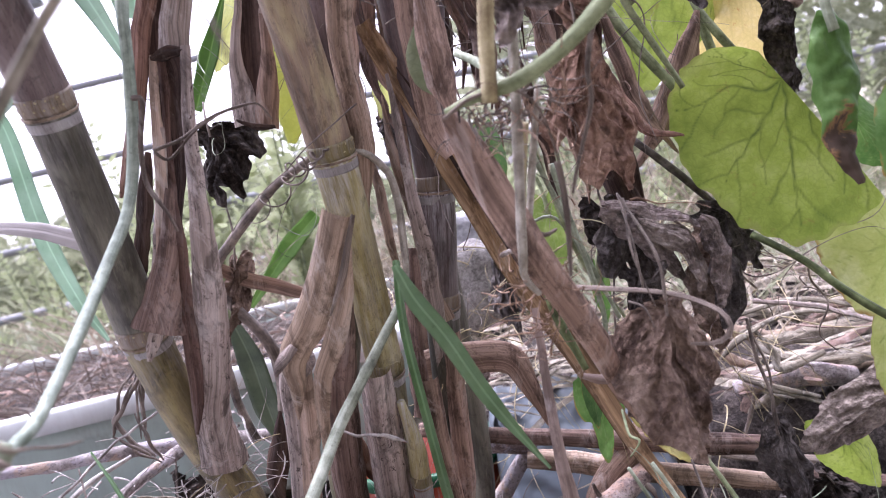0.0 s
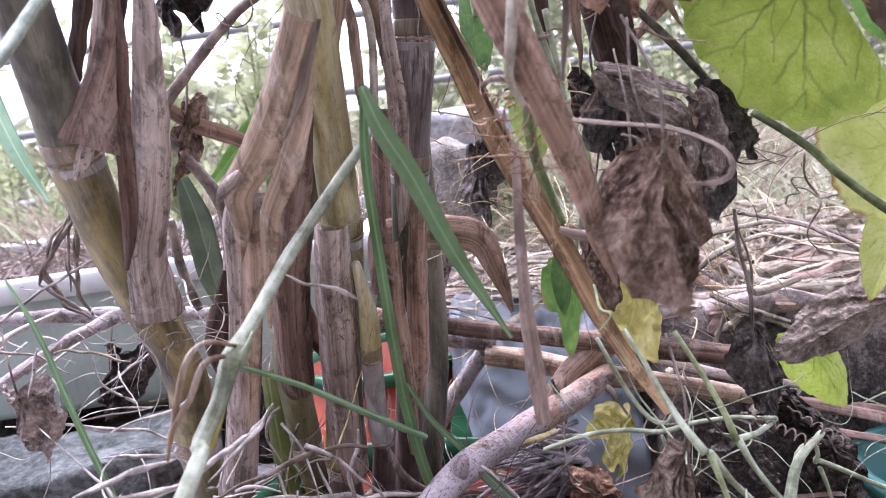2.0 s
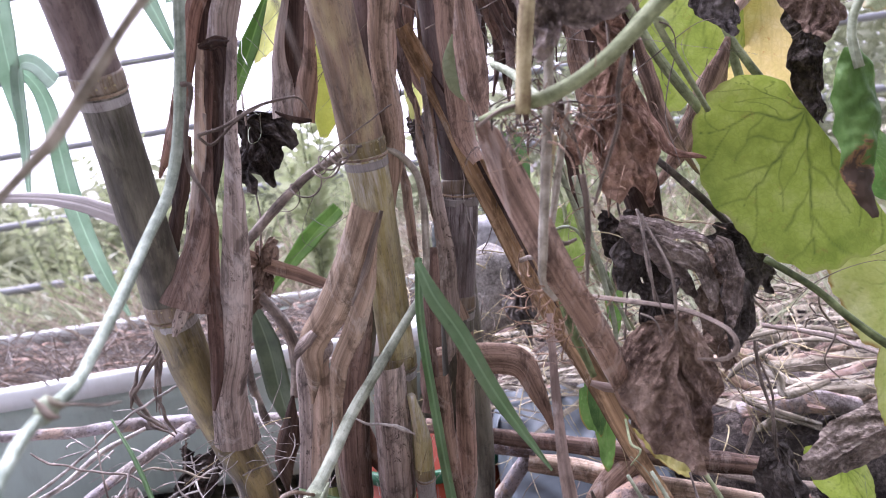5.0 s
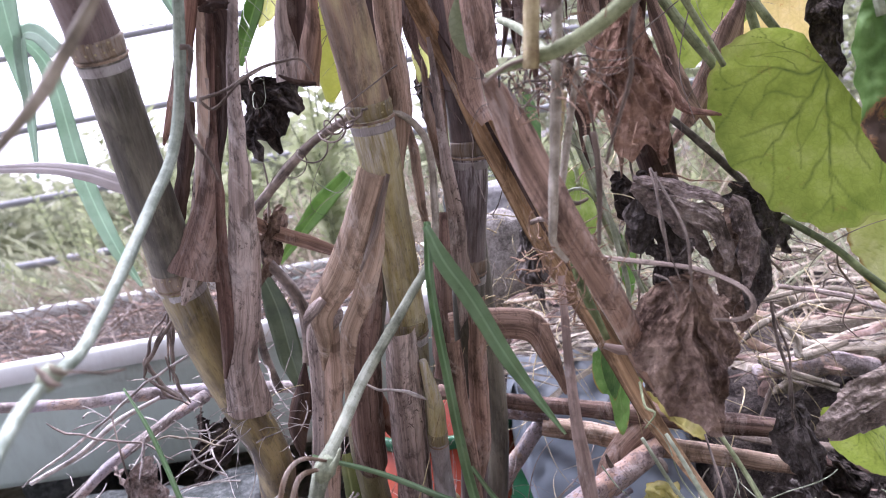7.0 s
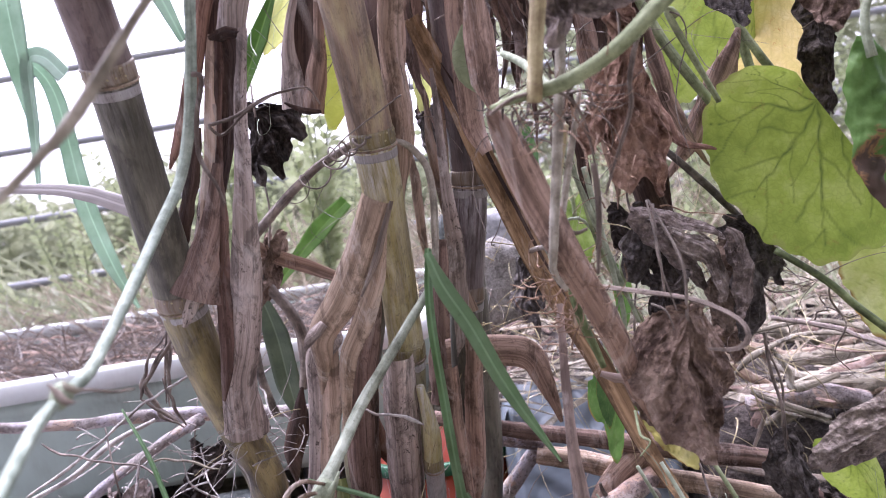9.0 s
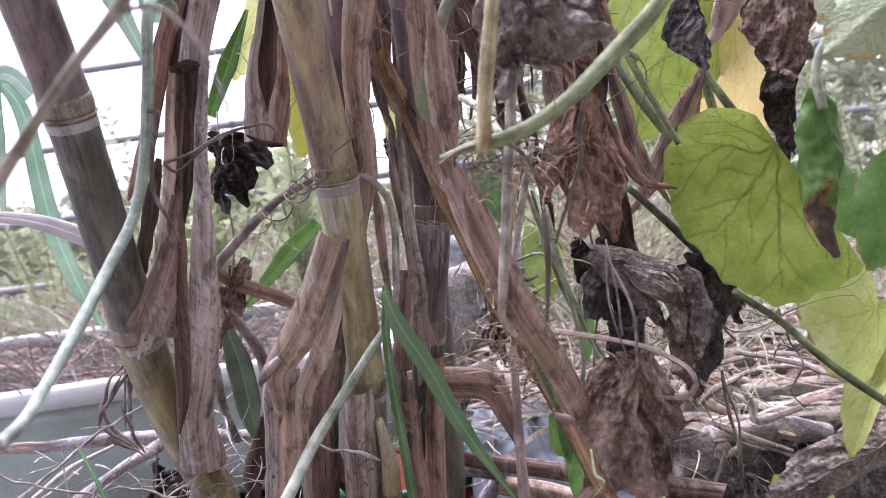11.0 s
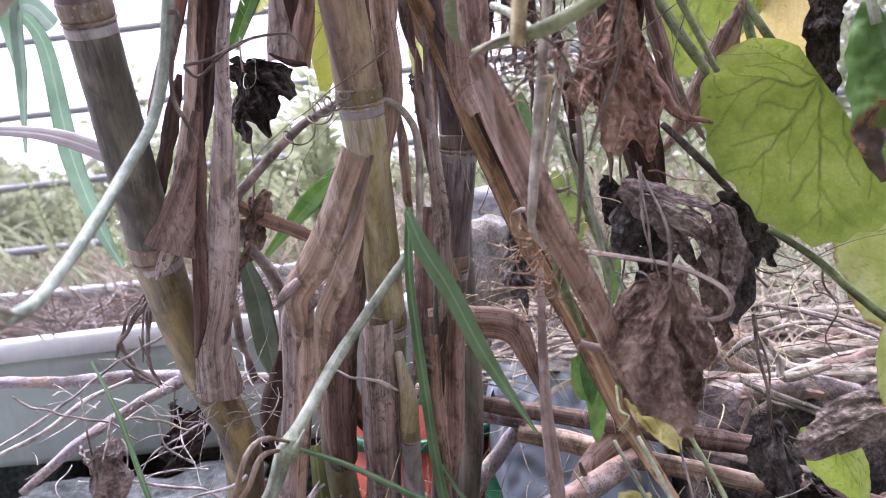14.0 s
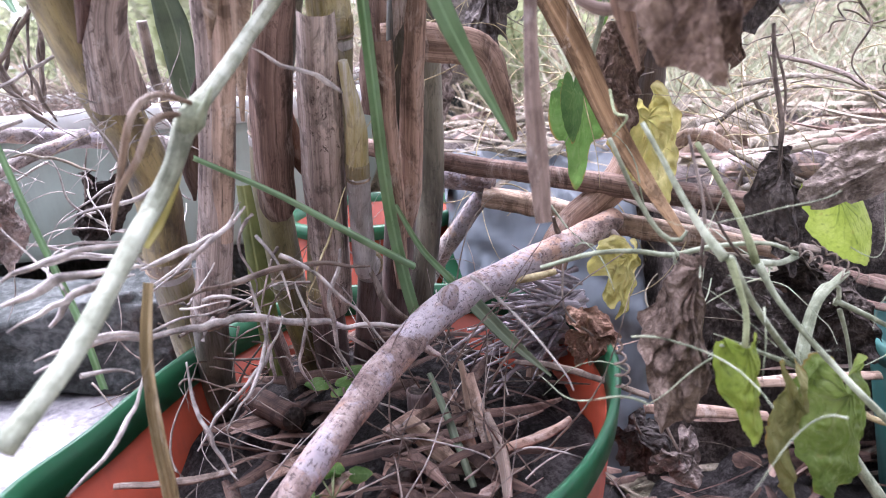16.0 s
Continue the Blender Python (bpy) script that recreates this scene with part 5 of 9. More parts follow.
part("sheath_knot", tube_mesh("sheath_knot", [(-0.128, 0.458, 0.507), (-0.124, 0.458, 0.512), (-0.119, 0.459, 0.517), (-0.113, 0.461, 0.522)], [0.0010, 0.0034, 0.0044, 0.0030], SHEATH_GREY, 14, 0.002, 0.35, flat=0.7), cane_g, "grey crumpled knot where the sheath bends")
# sheaths of the half hidden cane
sheath(cane_e, [(-0.084, 0.530, 0.555), (-0.102, 0.545, 0.503), (-0.121, 0.565, 0.437), (-0.133, 0.590, 0.351), (-0.133, 0.610, 0.342)], [0.0110, 0.0232, 0.0295, 0.0266, 0.0197], SHEATH_UMBER, "dark streaked brown sheath", curl=170, seed=10)
sheath(cane_e, [(-0.021, 0.500, 0.833), (-0.034, 0.510, 0.764), (-0.047, 0.520, 0.709), (-0.050, 0.530, 0.641), (-0.063, 0.540, 0.581)], [0.0227, 0.0235, 0.0165, 0.0194, 0.0051], SHEATH_TAN, "tan dry sheath", curl=120, seed=11)
sheath(cane_e, [(-0.015, 0.545, 0.812), (-0.036, 0.545, 0.745), (-0.055, 0.545, 0.682), (-0.066, 0.550, 0.644)], [0.0078, 0.0131, 0.0113, 0.0035], SHEATH_BROWN, "", curl=90, seed=12)
# sheaths under the rusty cane
sheath(cane_b, [(-0.079, 0.525, 0.476), (-0.087, 0.548, 0.425), (-0.096, 0.575, 0.352), (-0.103, 0.600, 0.270), (-0.101, 0.615, 0.261)], [0.0222, 0.0282, 0.0293, 0.0276, 0.0201], SHEATH_GREY, "pale mottled dry sheath", curl=180, seed=13)
sheath(cane_b, [(-0.044, 0.550, 0.459), (-0.048, 0.570, 0.399), (-0.048, 0.590, 0.342), (-0.049, 0.600, 0.283)], [0.0152, 0.0174, 0.0148, 0.0084], SHEATH_BROWN, "", curl=110, seed=14)
# sheaths on the plum-brown cane
sheath(cane_c, [(0.008, 0.500, 0.828), (0.006, 0.505, 0.756), (0.003, 0.510, 0.691), (0.002, 0.515, 0.639), (0.009, 0.510, 0.617)], [0.0187, 0.0203, 0.0198, 0.0165, 0.0083], SHEATH_BROWN, "brown dry sheath", curl=140, seed=15)
sheath(cane_c, [(-0.016, 0.560, 0.749), (-0.019, 0.560, 0.677), (-0.024, 0.560, 0.609), (-0.027, 0.570, 0.534), (-0.021, 0.575, 0.495)], [0.0045, 0.0090, 0.0081, 0.0101, 0.0137], SHEATH_TAN, "", curl=90, seed=16)
sheath(cane_c, [(-0.020, 0.575, 0.485), (-0.029, 0.590, 0.423), (-0.037, 0.605, 0.354), (-0.045, 0.615, 0.318)], [0.0135, 0.0165, 0.0168, 0.0104], SHEATH_BROWN, "", curl=150, seed=17)


sheath(cane_c, [(-0.022, 0.545, 0.685), (-0.022, 0.545, 0.657), (-0.023, 0.545, 0.631), (-0.024, 0.545, 0.609), (-0.024, 0.545, 0.580), (-0.024, 0.555, 0.554), (-0.026, 0.565, 0.523), (-0.029, 0.575, 0.488), (-0.036, 0.590, 0.453)], [0.0025, 0.0058, 0.0066, 0.0074, 0.0107, 0.0132, 0.0140, 0.0124, 0.0033], SHEATH_GREY, "narrow lilac-grey dry strip", curl=80, seed=18, ragged=0.15)
sheath(cane_c, [(-0.038, 0.630, 0.553), (-0.043, 0.630, 0.519), (-0.048, 0.630, 0.481), (-0.054, 0.630, 0.442), (-0.060, 0.630, 0.408)], [0.0095, 0.0208, 0.0237, 0.0237, 0.0189], SHEATH_UMBER, "dark old sheath at the cane foot", curl=100, seed=19, ragged=0.3)


# ---- loose dry leaves of the cane ----
def dry_leaf(label, points, widths, material, of=None, **kw):
    kw.setdefault("crumple", 0.001)
    kw.setdefault("ragged", 0.1)
    kw.setdefault("across", 10)
    kw.setdefault("step", 0.005)
    kw.setdefault("thick", 0.0007)
    kw.setdefault("ripple", 0.01)
    return part("dry_leaf", ribbon_mesh("dry_leaf", points, widths, material, **kw), of or cane_b, label)


dry_leaf("long golden-brown dry cane leaf folded lengthwise, slanting down", [(-0.031, 0.551, 0.725), (-0.021, 0.551, 0.696), (-0.006, 0.551, 0.658), (0.006, 0.551, 0.616), (0.021, 0.551, 0.573), (0.034, 0.551, 0.534), (0.050, 0.545, 0.495), (0.069, 0.525, 0.451), (0.088, 0.500, 0.398), (0.115, 0.470, 0.345)], [0.0124, 0.0157, 0.0174, 0.0174, 0.0182, 0.0182, 0.0174, 0.0157, 0.0124, 0.0050], SHEATH_GOLD, fold=0.3, seed=20, crumple=0.0004, ragged=0.03)
# narrow dark ribbon laid over the fold to draw its crease shade
dry_leaf("dark strip drawn for the shaded crease of the golden leaf", [(-0.014, 0.541, 0.687), (-0.003, 0.541, 0.661), (0.009, 0.541, 0.620), (0.024, 0.541, 0.577), (0.037, 0.541, 0.540), (0.052, 0.535, 0.502)], [0.0008, 0.0024, 0.0028, 0.0028, 0.0024, 0.0008], SHEATH_DARK, curl=30, seed=201, crumple=0.0003)
dry_leaf("broad mauve-brown dry cane leaf slanting down", [(0.009, 0.358, 0.632), (0.014, 0.358, 0.620), (0.020, 0.358, 0.600), (0.028, 0.358, 0.577), (0.037, 0.358, 0.553), (0.049, 0.372, 0.527), (0.062, 0.392, 0.497), (0.073, 0.415, 0.464), (0.082, 0.430, 0.437)], [0.0060, 0.0141, 0.0179, 0.0179, 0.0162, 0.0157, 0.0146, 0.0108, 0.0016], SHEATH_BROWN, curl=[60, 90, 80, 70, 70, 80, 90, 100, 90], seed=21, ripple=0.015, crumple=0.0006)
dry_leaf("bent brown strip lying behind the stems", [(-0.046, 0.600, 0.459), (-0.017, 0.605, 0.457), (0.021, 0.610, 0.447), (0.034, 0.610, 0.417), (0.042, 0.615, 0.383)], [0.0251, 0.0276, 0.0256, 0.0153, 0.0034], SHEATH_BROWN, curl=50, seed=22)
dry_leaf("pinkish dry strap hanging straight down", [(0.035, 0.420, 0.520), (0.032, 0.415, 0.482), (0.030, 0.410, 0.440), (0.031, 0.410, 0.404), (0.032, 0.410, 0.374)], [0.0040, 0.0050, 0.0066, 0.0099, 0.0072], STRAP, curl=40, seed=23, crumple=0.0006)
dry_leaf("thin curling dry strip with a hooked end", [(0.052, 0.410, 0.530), (0.079, 0.400, 0.524), (0.103, 0.385, 0.518), (0.121, 0.375, 0.507), (0.124, 0.370, 0.497), (0.116, 0.370, 0.492), (0.104, 0.375, 0.493)], [0.0044, 0.0040, 0.0036, 0.0035, 0.0032, 0.0027, 0.0012], STRAW_PINK, hint=(0, -0.5, 1), seed=24, crumple=0.0004)
dry_leaf("brown dry leaf lying across behind the clump", [(-0.200, 0.620, 0.575), (-0.181, 0.625, 0.560), (-0.154, 0.630, 0.546), (-0.130, 0.630, 0.533)], [0.0097, 0.0126, 0.0126, 0.0087], SHEATH_BROWN, fold=0.3, seed=25)
dry_leaf("pale grey dry blade pointing sideways", [(-0.358, 0.500, 0.646), (-0.296, 0.490, 0.638), (-0.260, 0.480, 0.629), (-0.228, 0.475, 0.614)], [0.0039, 0.0077, 0.0106, 0.0127], BLADE_PALE, curl=40, seed=26, crumple=0.0003, ragged=0.02)
dry_leaf("pinkish-grey outer side of a folded dry leaf", [(-0.087, 0.513, 0.812), (-0.098, 0.513, 0.777), (-0.106, 0.513, 0.749), (-0.116, 0.513, 0.717), (-0.119, 0.513, 0.691), (-0.120, 0.513, 0.668)], [0.0031, 0.0039, 0.0050, 0.0077, 0.0154, 0.0200], SHEATH_GREY, curl=[70, 70, 60, 90, 100, 90], seed=27, crumple=0.001, ragged=0.08, across=16, step=0.003)
# shade inside the fold, made as a dark ribbon behind the outer sides
dry_leaf("dark strip standing in for the shaded inside of a folded dry leaf", [(-0.080, 0.524, 0.814), (-0.091, 0.524, 0.779), (-0.100, 0.524, 0.751), (-0.107, 0.524, 0.717), (-0.111, 0.524, 0.695), (-0.116, 0.524, 0.671)], [0.0142, 0.0157, 0.0165, 0.0189, 0.0173, 0.0252], SHEATH_DARK, curl=-80, seed=271, crumple=0.001, across=12, step=0.003)
dry_leaf("dark curled strip at the lower opening of a folded dry leaf", [(-0.125, 0.508, 0.672), (-0.118, 0.508, 0.667), (-0.110, 0.508, 0.663), (-0.101, 0.508, 0.661)], [0.0015, 0.0038, 0.0061, 0.0023], SHEATH_DARK, hint=(0, -0.6, -0.8), curl=60, seed=273, crumple=0.0015, ragged=0.2, ripple=0.04)
dry_leaf("brown outer side of a folded dry leaf", [(-0.070, 0.511, 0.807), (-0.081, 0.511, 0.773), (-0.089, 0.511, 0.745), (-0.095, 0.511, 0.712), (-0.102, 0.511, 0.687), (-0.110, 0.511, 0.664)], [0.0046, 0.0061, 0.0069, 0.0084, 0.0154, 0.0177], SHEATH_BROWN, curl=[70, 70, 60, 100, 150, 170], seed=272, crumple=0.0012, ragged=0.08, across=16, step=0.003)
for k, (a, b, c, d, w, m) in enumerate((
        ((0.100, 0.600, 0.761), (0.104, 0.590, 0.687), (0.109, 0.590, 0.627), (0.112, 0.600, 0.558), 0.020, SHEATH_BROWN),
        ((0.128, 0.610, 0.760), (0.130, 0.600, 0.685), (0.139, 0.600, 0.620), (0.156, 0.610, 0.552), 0.026, SHEATH_DARK),
        ((0.144, 0.580, 0.706), (0.153, 0.580, 0.661), (0.164, 0.580, 0.620), (0.186, 0.590, 0.582), 0.016, SHEATH_BROWN),
        ((0.220, 0.590, 0.685), (0.201, 0.590, 0.647), (0.185, 0.600, 0.619), (0.151, 0.610, 0.572), 0.026, SHEATH_BROWN),
        ((0.126, 0.550, 0.673), (0.135, 0.550, 0.643), (0.153, 0.550, 0.607), (0.182, 0.560, 0.595), 0.012, SHEATH_RUST),
        ((0.070, 0.560, 0.699), (0.076, 0.560, 0.651), (0.082, 0.570, 0.594), (0.085, 0.580, 0.530), 0.010, SHEATH_DARK))):
    dry_leaf("withered brown cane leaf hanging in a bundle", [a, b, c, d], [w * 0.15, w, w * 0.95, w * 0.1], m, curl=70, seed=30 + k, crumple=0.003, twist=40 * (-1) ** k)
for k, (a, b, c, d, w, m) in enumerate((
        ((0.119, 0.570, 0.819), (0.119, 0.570, 0.778), (0.118, 0.575, 0.738), (0.108, 0.580, 0.657), 0.018, SHEATH_DARK),
        ((0.242, 0.560, 0.790), (0.240, 0.550, 0.756), (0.228, 0.555, 0.720), (0.212, 0.570, 0.691), 0.020, SHEATH_TAN),
        ((0.160, 0.620, 0.808), (0.161, 0.600, 0.778), (0.137, 0.600, 0.716), (0.148, 0.610, 0.618), 0.014, SHEATH_BROWN))):
    dry_leaf("withered brown cane leaf hanging in a bundle", [a, b, c, d], [w * 0.15, w, w * 0.95, w * 0.1], m, curl=70, seed=36 + k, crumple=0.003, twist=40 * (-1) ** k)


# ---- broad climbing-plant leaves ----
vine_top = empty("climbing_vine", (0.028, 0.330, 0.629), "climbing vine with yellow-green and withered leaves on the canes", "vine", "climbing vines")
vine_near = empty("climbing_vine", (-0.169, 0.210, 0.527), "pale green arching vine stem beside the canes", "vine", "climbing vines")
vine_ribbed = empty("climbing_vine", (-0.257, 0.400, 0.247), "ribbed pale green vine with dry roots at its joint", "vine", "climbing vines")
vine_low = empty("climbing_vine", (0.136, 0.370, 0.311), "low tangled vine with wilting leaves and tendrils", "vine", "climbing vines")


def hang(leaf, stalk, tip, reach, thick, material, seed):
    """A short stalk that carries a leaf, bowed upward away from its tip."""
    S, up = Vector(stalk), Vector((0, 0, 1))
    back = (S - Vector(tip)).normalized()
    rng = random.Random(int(seed * 13) + 5)
    a = S + back * reach * 0.35 + up * reach * 0.2
    b = S + back * reach * 0.5 + up * reach * 0.75 + Vector((rng.uniform(-0.3, 0.3), rng.uniform(0.1, 0.5), 0)) * reach
    part("leaf_stalk", tube_mesh("leaf_stalk", [S - back * 0.004, a, b], [thick * 1.1, thick, thick * 0.8], material, 7, 0.004, 0.2), leaf)


def broad_leaf(label, stalk, tip, width, material, of=None, reach=0.0, **kw):
    ob = part("leaf", broad_leaf_mesh("leaf", stalk, tip, width, material, **kw), of or vine_top, label)
    if reach:
        hang(ob, stalk, tip, reach, 0.0022, STEM_GREEN, kw.get("seed", 0))
    return ob


def dead_leaf(label, stalk, tip, width, material, of=None, reach=0.05, **kw):
    kw.setdefault("crumple", 0.006)
    kw.setdefault("fold", 35)
    kw.setdefault("cup", 0.25)
    kw.setdefault("rings", 46)
    kw.setdefault("spokes", 150)
    kw.setdefault("eat", 0.18)
    kw.setdefault("pleat", 0.035)
    ob = part("dead_leaf", broad_leaf_mesh("dead_leaf", stalk, tip, width, material, **kw), of or vine_top, label)
    hang(ob, stalk, tip, reach, 0.0009, STEM_BROWN, kw.get("seed", 0))
    return ob


broad_leaf("large yellow-green round leaf with dark veins, one side folded back", (0.256, 0.552, 0.618), (0.240, 0.540, 0.503), 0.172, LEAF_LIME, rings=110, spokes=380, lobes=0.02, teeth=13, cup=0.05, wave=0.025, hint=(-0.05, -1, 0.1), seed=1, base_share=0.2, notch=0.95, lop=1.35, crease=(36, 75))
broad_leaf("big backlit yellow-green leaf", (0.243, 0.660, 0.783), (0.180, 0.630, 0.643), 0.132, LEAF_LIME, rings=40, spokes=140, seed=3)
broad_leaf("amber fading leaf edged with yellow", (0.281, 0.660, 0.763), (0.255, 0.640, 0.593), 0.1062, LEAF_AMBER, rings=40, spokes=140, seed=4)
broad_leaf("pale underside of a broad leaf", (0.268, 0.360, 0.698), (0.203, 0.355, 0.659), 0.0601, LEAF_PALE, rings=36, spokes=120, fold=20, seed=5, hint=(-0.3, -1, 0.3))
broad_leaf("large pale green leaf overhead", (0.301, 0.560, 0.788), (0.324, 0.520, 0.676), 0.1002, LEAF_PALE, rings=36, spokes=120, seed=6)
part("leaf", ribbon_mesh("leaf", [(0.227, 0.425, 0.646), (0.227, 0.420, 0.628), (0.226, 0.418, 0.602), (0.221, 0.416, 0.577), (0.222, 0.414, 0.548)], [0.0073, 0.0266, 0.0273, 0.0200, 0.0030], LEAF_SCORCH, curl=[60, 130, 150, 150, 110], thick=0.0005, across=30, step=0.002, crumple=0.0055, ragged=0.3, seed=7), vine_top, "green leaf curled lengthwise with a scorched brown end")
broad_leaf("thin yellowish leaf low beside the planter, backlight in its colour", (0.322, 0.560, 0.484), (0.279, 0.550, 0.440), 0.105, LEAF_GLOW, rings=36, spokes=120, seed=8)
broad_leaf("lime green leaf hanging low", (0.322, 0.555, 0.442), (0.286, 0.545, 0.378), 0.036, LEAF_GLOW, rings=30, spokes=110, fold=30, seed=9)
broad_leaf("small yellowish green leaf below a dead one", (0.283, 0.626, 0.317), (0.307, 0.626, 0.265), 0.0539, LEAF_LIME, rings=28, spokes=100, fold=20, seed=10)
broad_leaf("small fresh green toothed leaf hanging", (0.087, 0.605, 0.415), (0.083, 0.600, 0.359), 0.040, LEAF_GREEN, hint=(-0.1, -1, 0.1), rings=40, spokes=150, fold=8, lobes=0.2, teeth=7, crumple=0.0015, wave=0.03, seed=11, base_share=0.1, reach=0.03)
broad_leaf("green leaf behind the vine stems", (0.095, 0.750, 0.551), (0.095, 0.740, 0.496), 0.046, LEAF_MID, rings=36, spokes=120, fold=14, seed=41, reach=0.03)
broad_leaf("deep green leaf far behind the vine", (0.052, 0.750, 0.633), (0.055, 0.740, 0.581), 0.032, LEAF_DEEP, rings=30, spokes=110, fold=20, seed=42, reach=0.03)
part("leaf", broad_leaf_mesh("leaf", (0.080, 0.590, 0.417), (0.078, 0.588, 0.383), 0.017, LEAF_DEEP, rings=26, spokes=90, fold=24, teeth=9, seed=44), vine_top, "small dark green leaf over a toothed one")
broad_leaf("narrow green leaf hanging behind the dead one", (0.110, 0.620, 0.497), (0.107, 0.615, 0.459), 0.017, LEAF_GREEN, rings=26, spokes=90, fold=20, seed=43, reach=0.02)
broad_leaf("yellow withering leaf folded on its stalk", (0.132, 0.600, 0.392), (0.142, 0.600, 0.335), 0.0586, LEAF_YELLOW, rings=28, spokes=100, fold=30, crumple=0.006, seed=12, of=vine_low)
broad_leaf("dark green leaf at the edge of the clump", (0.263, 0.400, 0.588), (0.234, 0.400, 0.543), 0.0496, LEAF_GREEN, rings=28, spokes=100, seed=13)
broad_leaf("green leaf behind the curled one", (0.272, 0.500, 0.581), (0.301, 0.500, 0.543), 0.0406, LEAF_GREEN, rings=28, spokes=100, seed=14)
broad_leaf("wilting yellow-green leaf hanging low", (0.115, 0.380, 0.317), (0.118, 0.375, 0.272), 0.0225, LEAF_LIME, rings=28, spokes=100, fold=55, crumple=0.004, seed=15, base_share=0.05, of=vine_low)
broad_leaf("green leaf near the ground", (0.185, 0.420, 0.268), (0.175, 0.405, 0.219), 0.05, LEAF_MID, rings=40, spokes=130, fold=34, crumple=0.005, seed=16, of=vine_low)
broad_leaf("olive wilting leaf hanging", (0.146, 0.400, 0.279), (0.143, 0.400, 0.224), 0.021, LEAF_OLIVE, rings=28, spokes=100, fold=50, crumple=0.006, seed=17, of=vine_low)
broad_leaf("small ragged yellow leaf on a vine", (0.105, 0.550, 0.310), (0.094, 0.540, 0.275), 0.0343, LEAF_YELLOW, rings=28, spokes=90, fold=40, crumple=0.007, eat=0.3, seed=18, of=vine_low)

broad_leaf("pale yellowish leaf seen between the canes", (-0.030, 0.690, 0.731), (-0.038, 0.685, 0.665), 0.026, LEAF_STRAW, rings=24, spokes=80, fold=15, seed=45, base_share=0.1)
dead_leaf("dark dead leaf seen between the canes", (-0.036, 0.685, 0.667), (-0.037, 0.680, 0.630), 0.024, DEAD_SLATE, seed=46, reach=0.01)
broad_leaf("deep green leaf high behind the vine", (0.049, 0.700, 0.778), (0.049, 0.690, 0.739), 0.034, LEAF_DEEP, rings=26, spokes=90, fold=20, seed=47, base_share=0.1)
dry_leaf("withered dark leaf hanging behind the canes", [(0.041, 0.690, 0.797), (0.037, 0.690, 0.757), (0.034, 0.690, 0.716), (0.023, 0.690, 0.671)], [0.0050, 0.0083, 0.0075, 0.0012], SHEATH_DARK, of=cane_m, curl=80, seed=140, crumple=0.003, twist=30)
dry_leaf("withered dark leaf hanging behind the canes", [(0.054, 0.690, 0.795), (0.045, 0.690, 0.761), (0.047, 0.690, 0.719), (0.036, 0.690, 0.679)], [0.0062, 0.0104, 0.0093, 0.0016], SHEATH_UMBER, of=cane_m, curl=80, seed=141, crumple=0.003, twist=-30)
dry_leaf("withered dark leaf hanging behind the canes", [(0.068, 0.690, 0.793), (0.065, 0.690, 0.753), (0.053, 0.690, 0.708), (0.051, 0.690, 0.661)], [0.0056, 0.0093, 0.0084, 0.0014], SHEATH_DARK, of=cane_m, curl=80, seed=142, crumple=0.003, twist=30)
dry_leaf("withered dark leaf hanging behind the canes", [(0.081, 0.690, 0.791), (0.070, 0.690, 0.747), (0.069, 0.690, 0.700), (0.058, 0.690, 0.655)], [0.0050, 0.0083, 0.0075, 0.0012], SHEATH_MAROON, of=cane_m, curl=80, seed=143, crumple=0.003, twist=-30)
dry_leaf("withered dark leaf hanging behind the canes", [(-0.032, 0.690, 0.809), (-0.036, 0.690, 0.758), (-0.038, 0.690, 0.712), (-0.043, 0.690, 0.655)], [0.0044, 0.0073, 0.0065, 0.0011], SHEATH_UMBER, of=cane_m, curl=80, seed=144, crumple=0.003, twist=30)
dead_leaf("large crumpled brown dead leaf hanging", (0.098, 0.385, 0.511), (0.092, 0.375, 0.420), 0.0814, DEAD_BROWN, blunt=0.16, fold=30, crumple=0.0042, pleat=0.04, gather=0.62, seed=1, base_share=0.05, notch=0.3, rings=60, spokes=190)
dead_leaf("crumpled dark brown dead leaf draped on a stem", (0.048, 0.335, 0.704), (0.090, 0.330, 0.672), 0.0528, DEAD_GREY, fold=25, crumple=0.006, seed=2, notch=0.3, base_share=0.1)
dead_leaf("drooping half of a dark dead leaf", (0.051, 0.340, 0.704), (0.037, 0.335, 0.650), 0.0306, DEAD_GREY, fold=30, crumple=0.006, seed=22, notch=0.3, base_share=0.1)
dead_leaf("rust-brown shrivelled leaf", (0.088, 0.412, 0.662), (0.089, 0.420, 0.575), 0.0700, DEAD_RUST, fold=40, crumple=0.0065, eat=0.4, gather=0.7, seed=3)
dead_leaf("ragged dark dead leaf", (0.198, 0.575, 0.504), (0.203, 0.575, 0.439), 0.0312, DEAD_BROWN, fold=35, crumple=0.0065, eat=0.4, seed=6, reach=0.01)
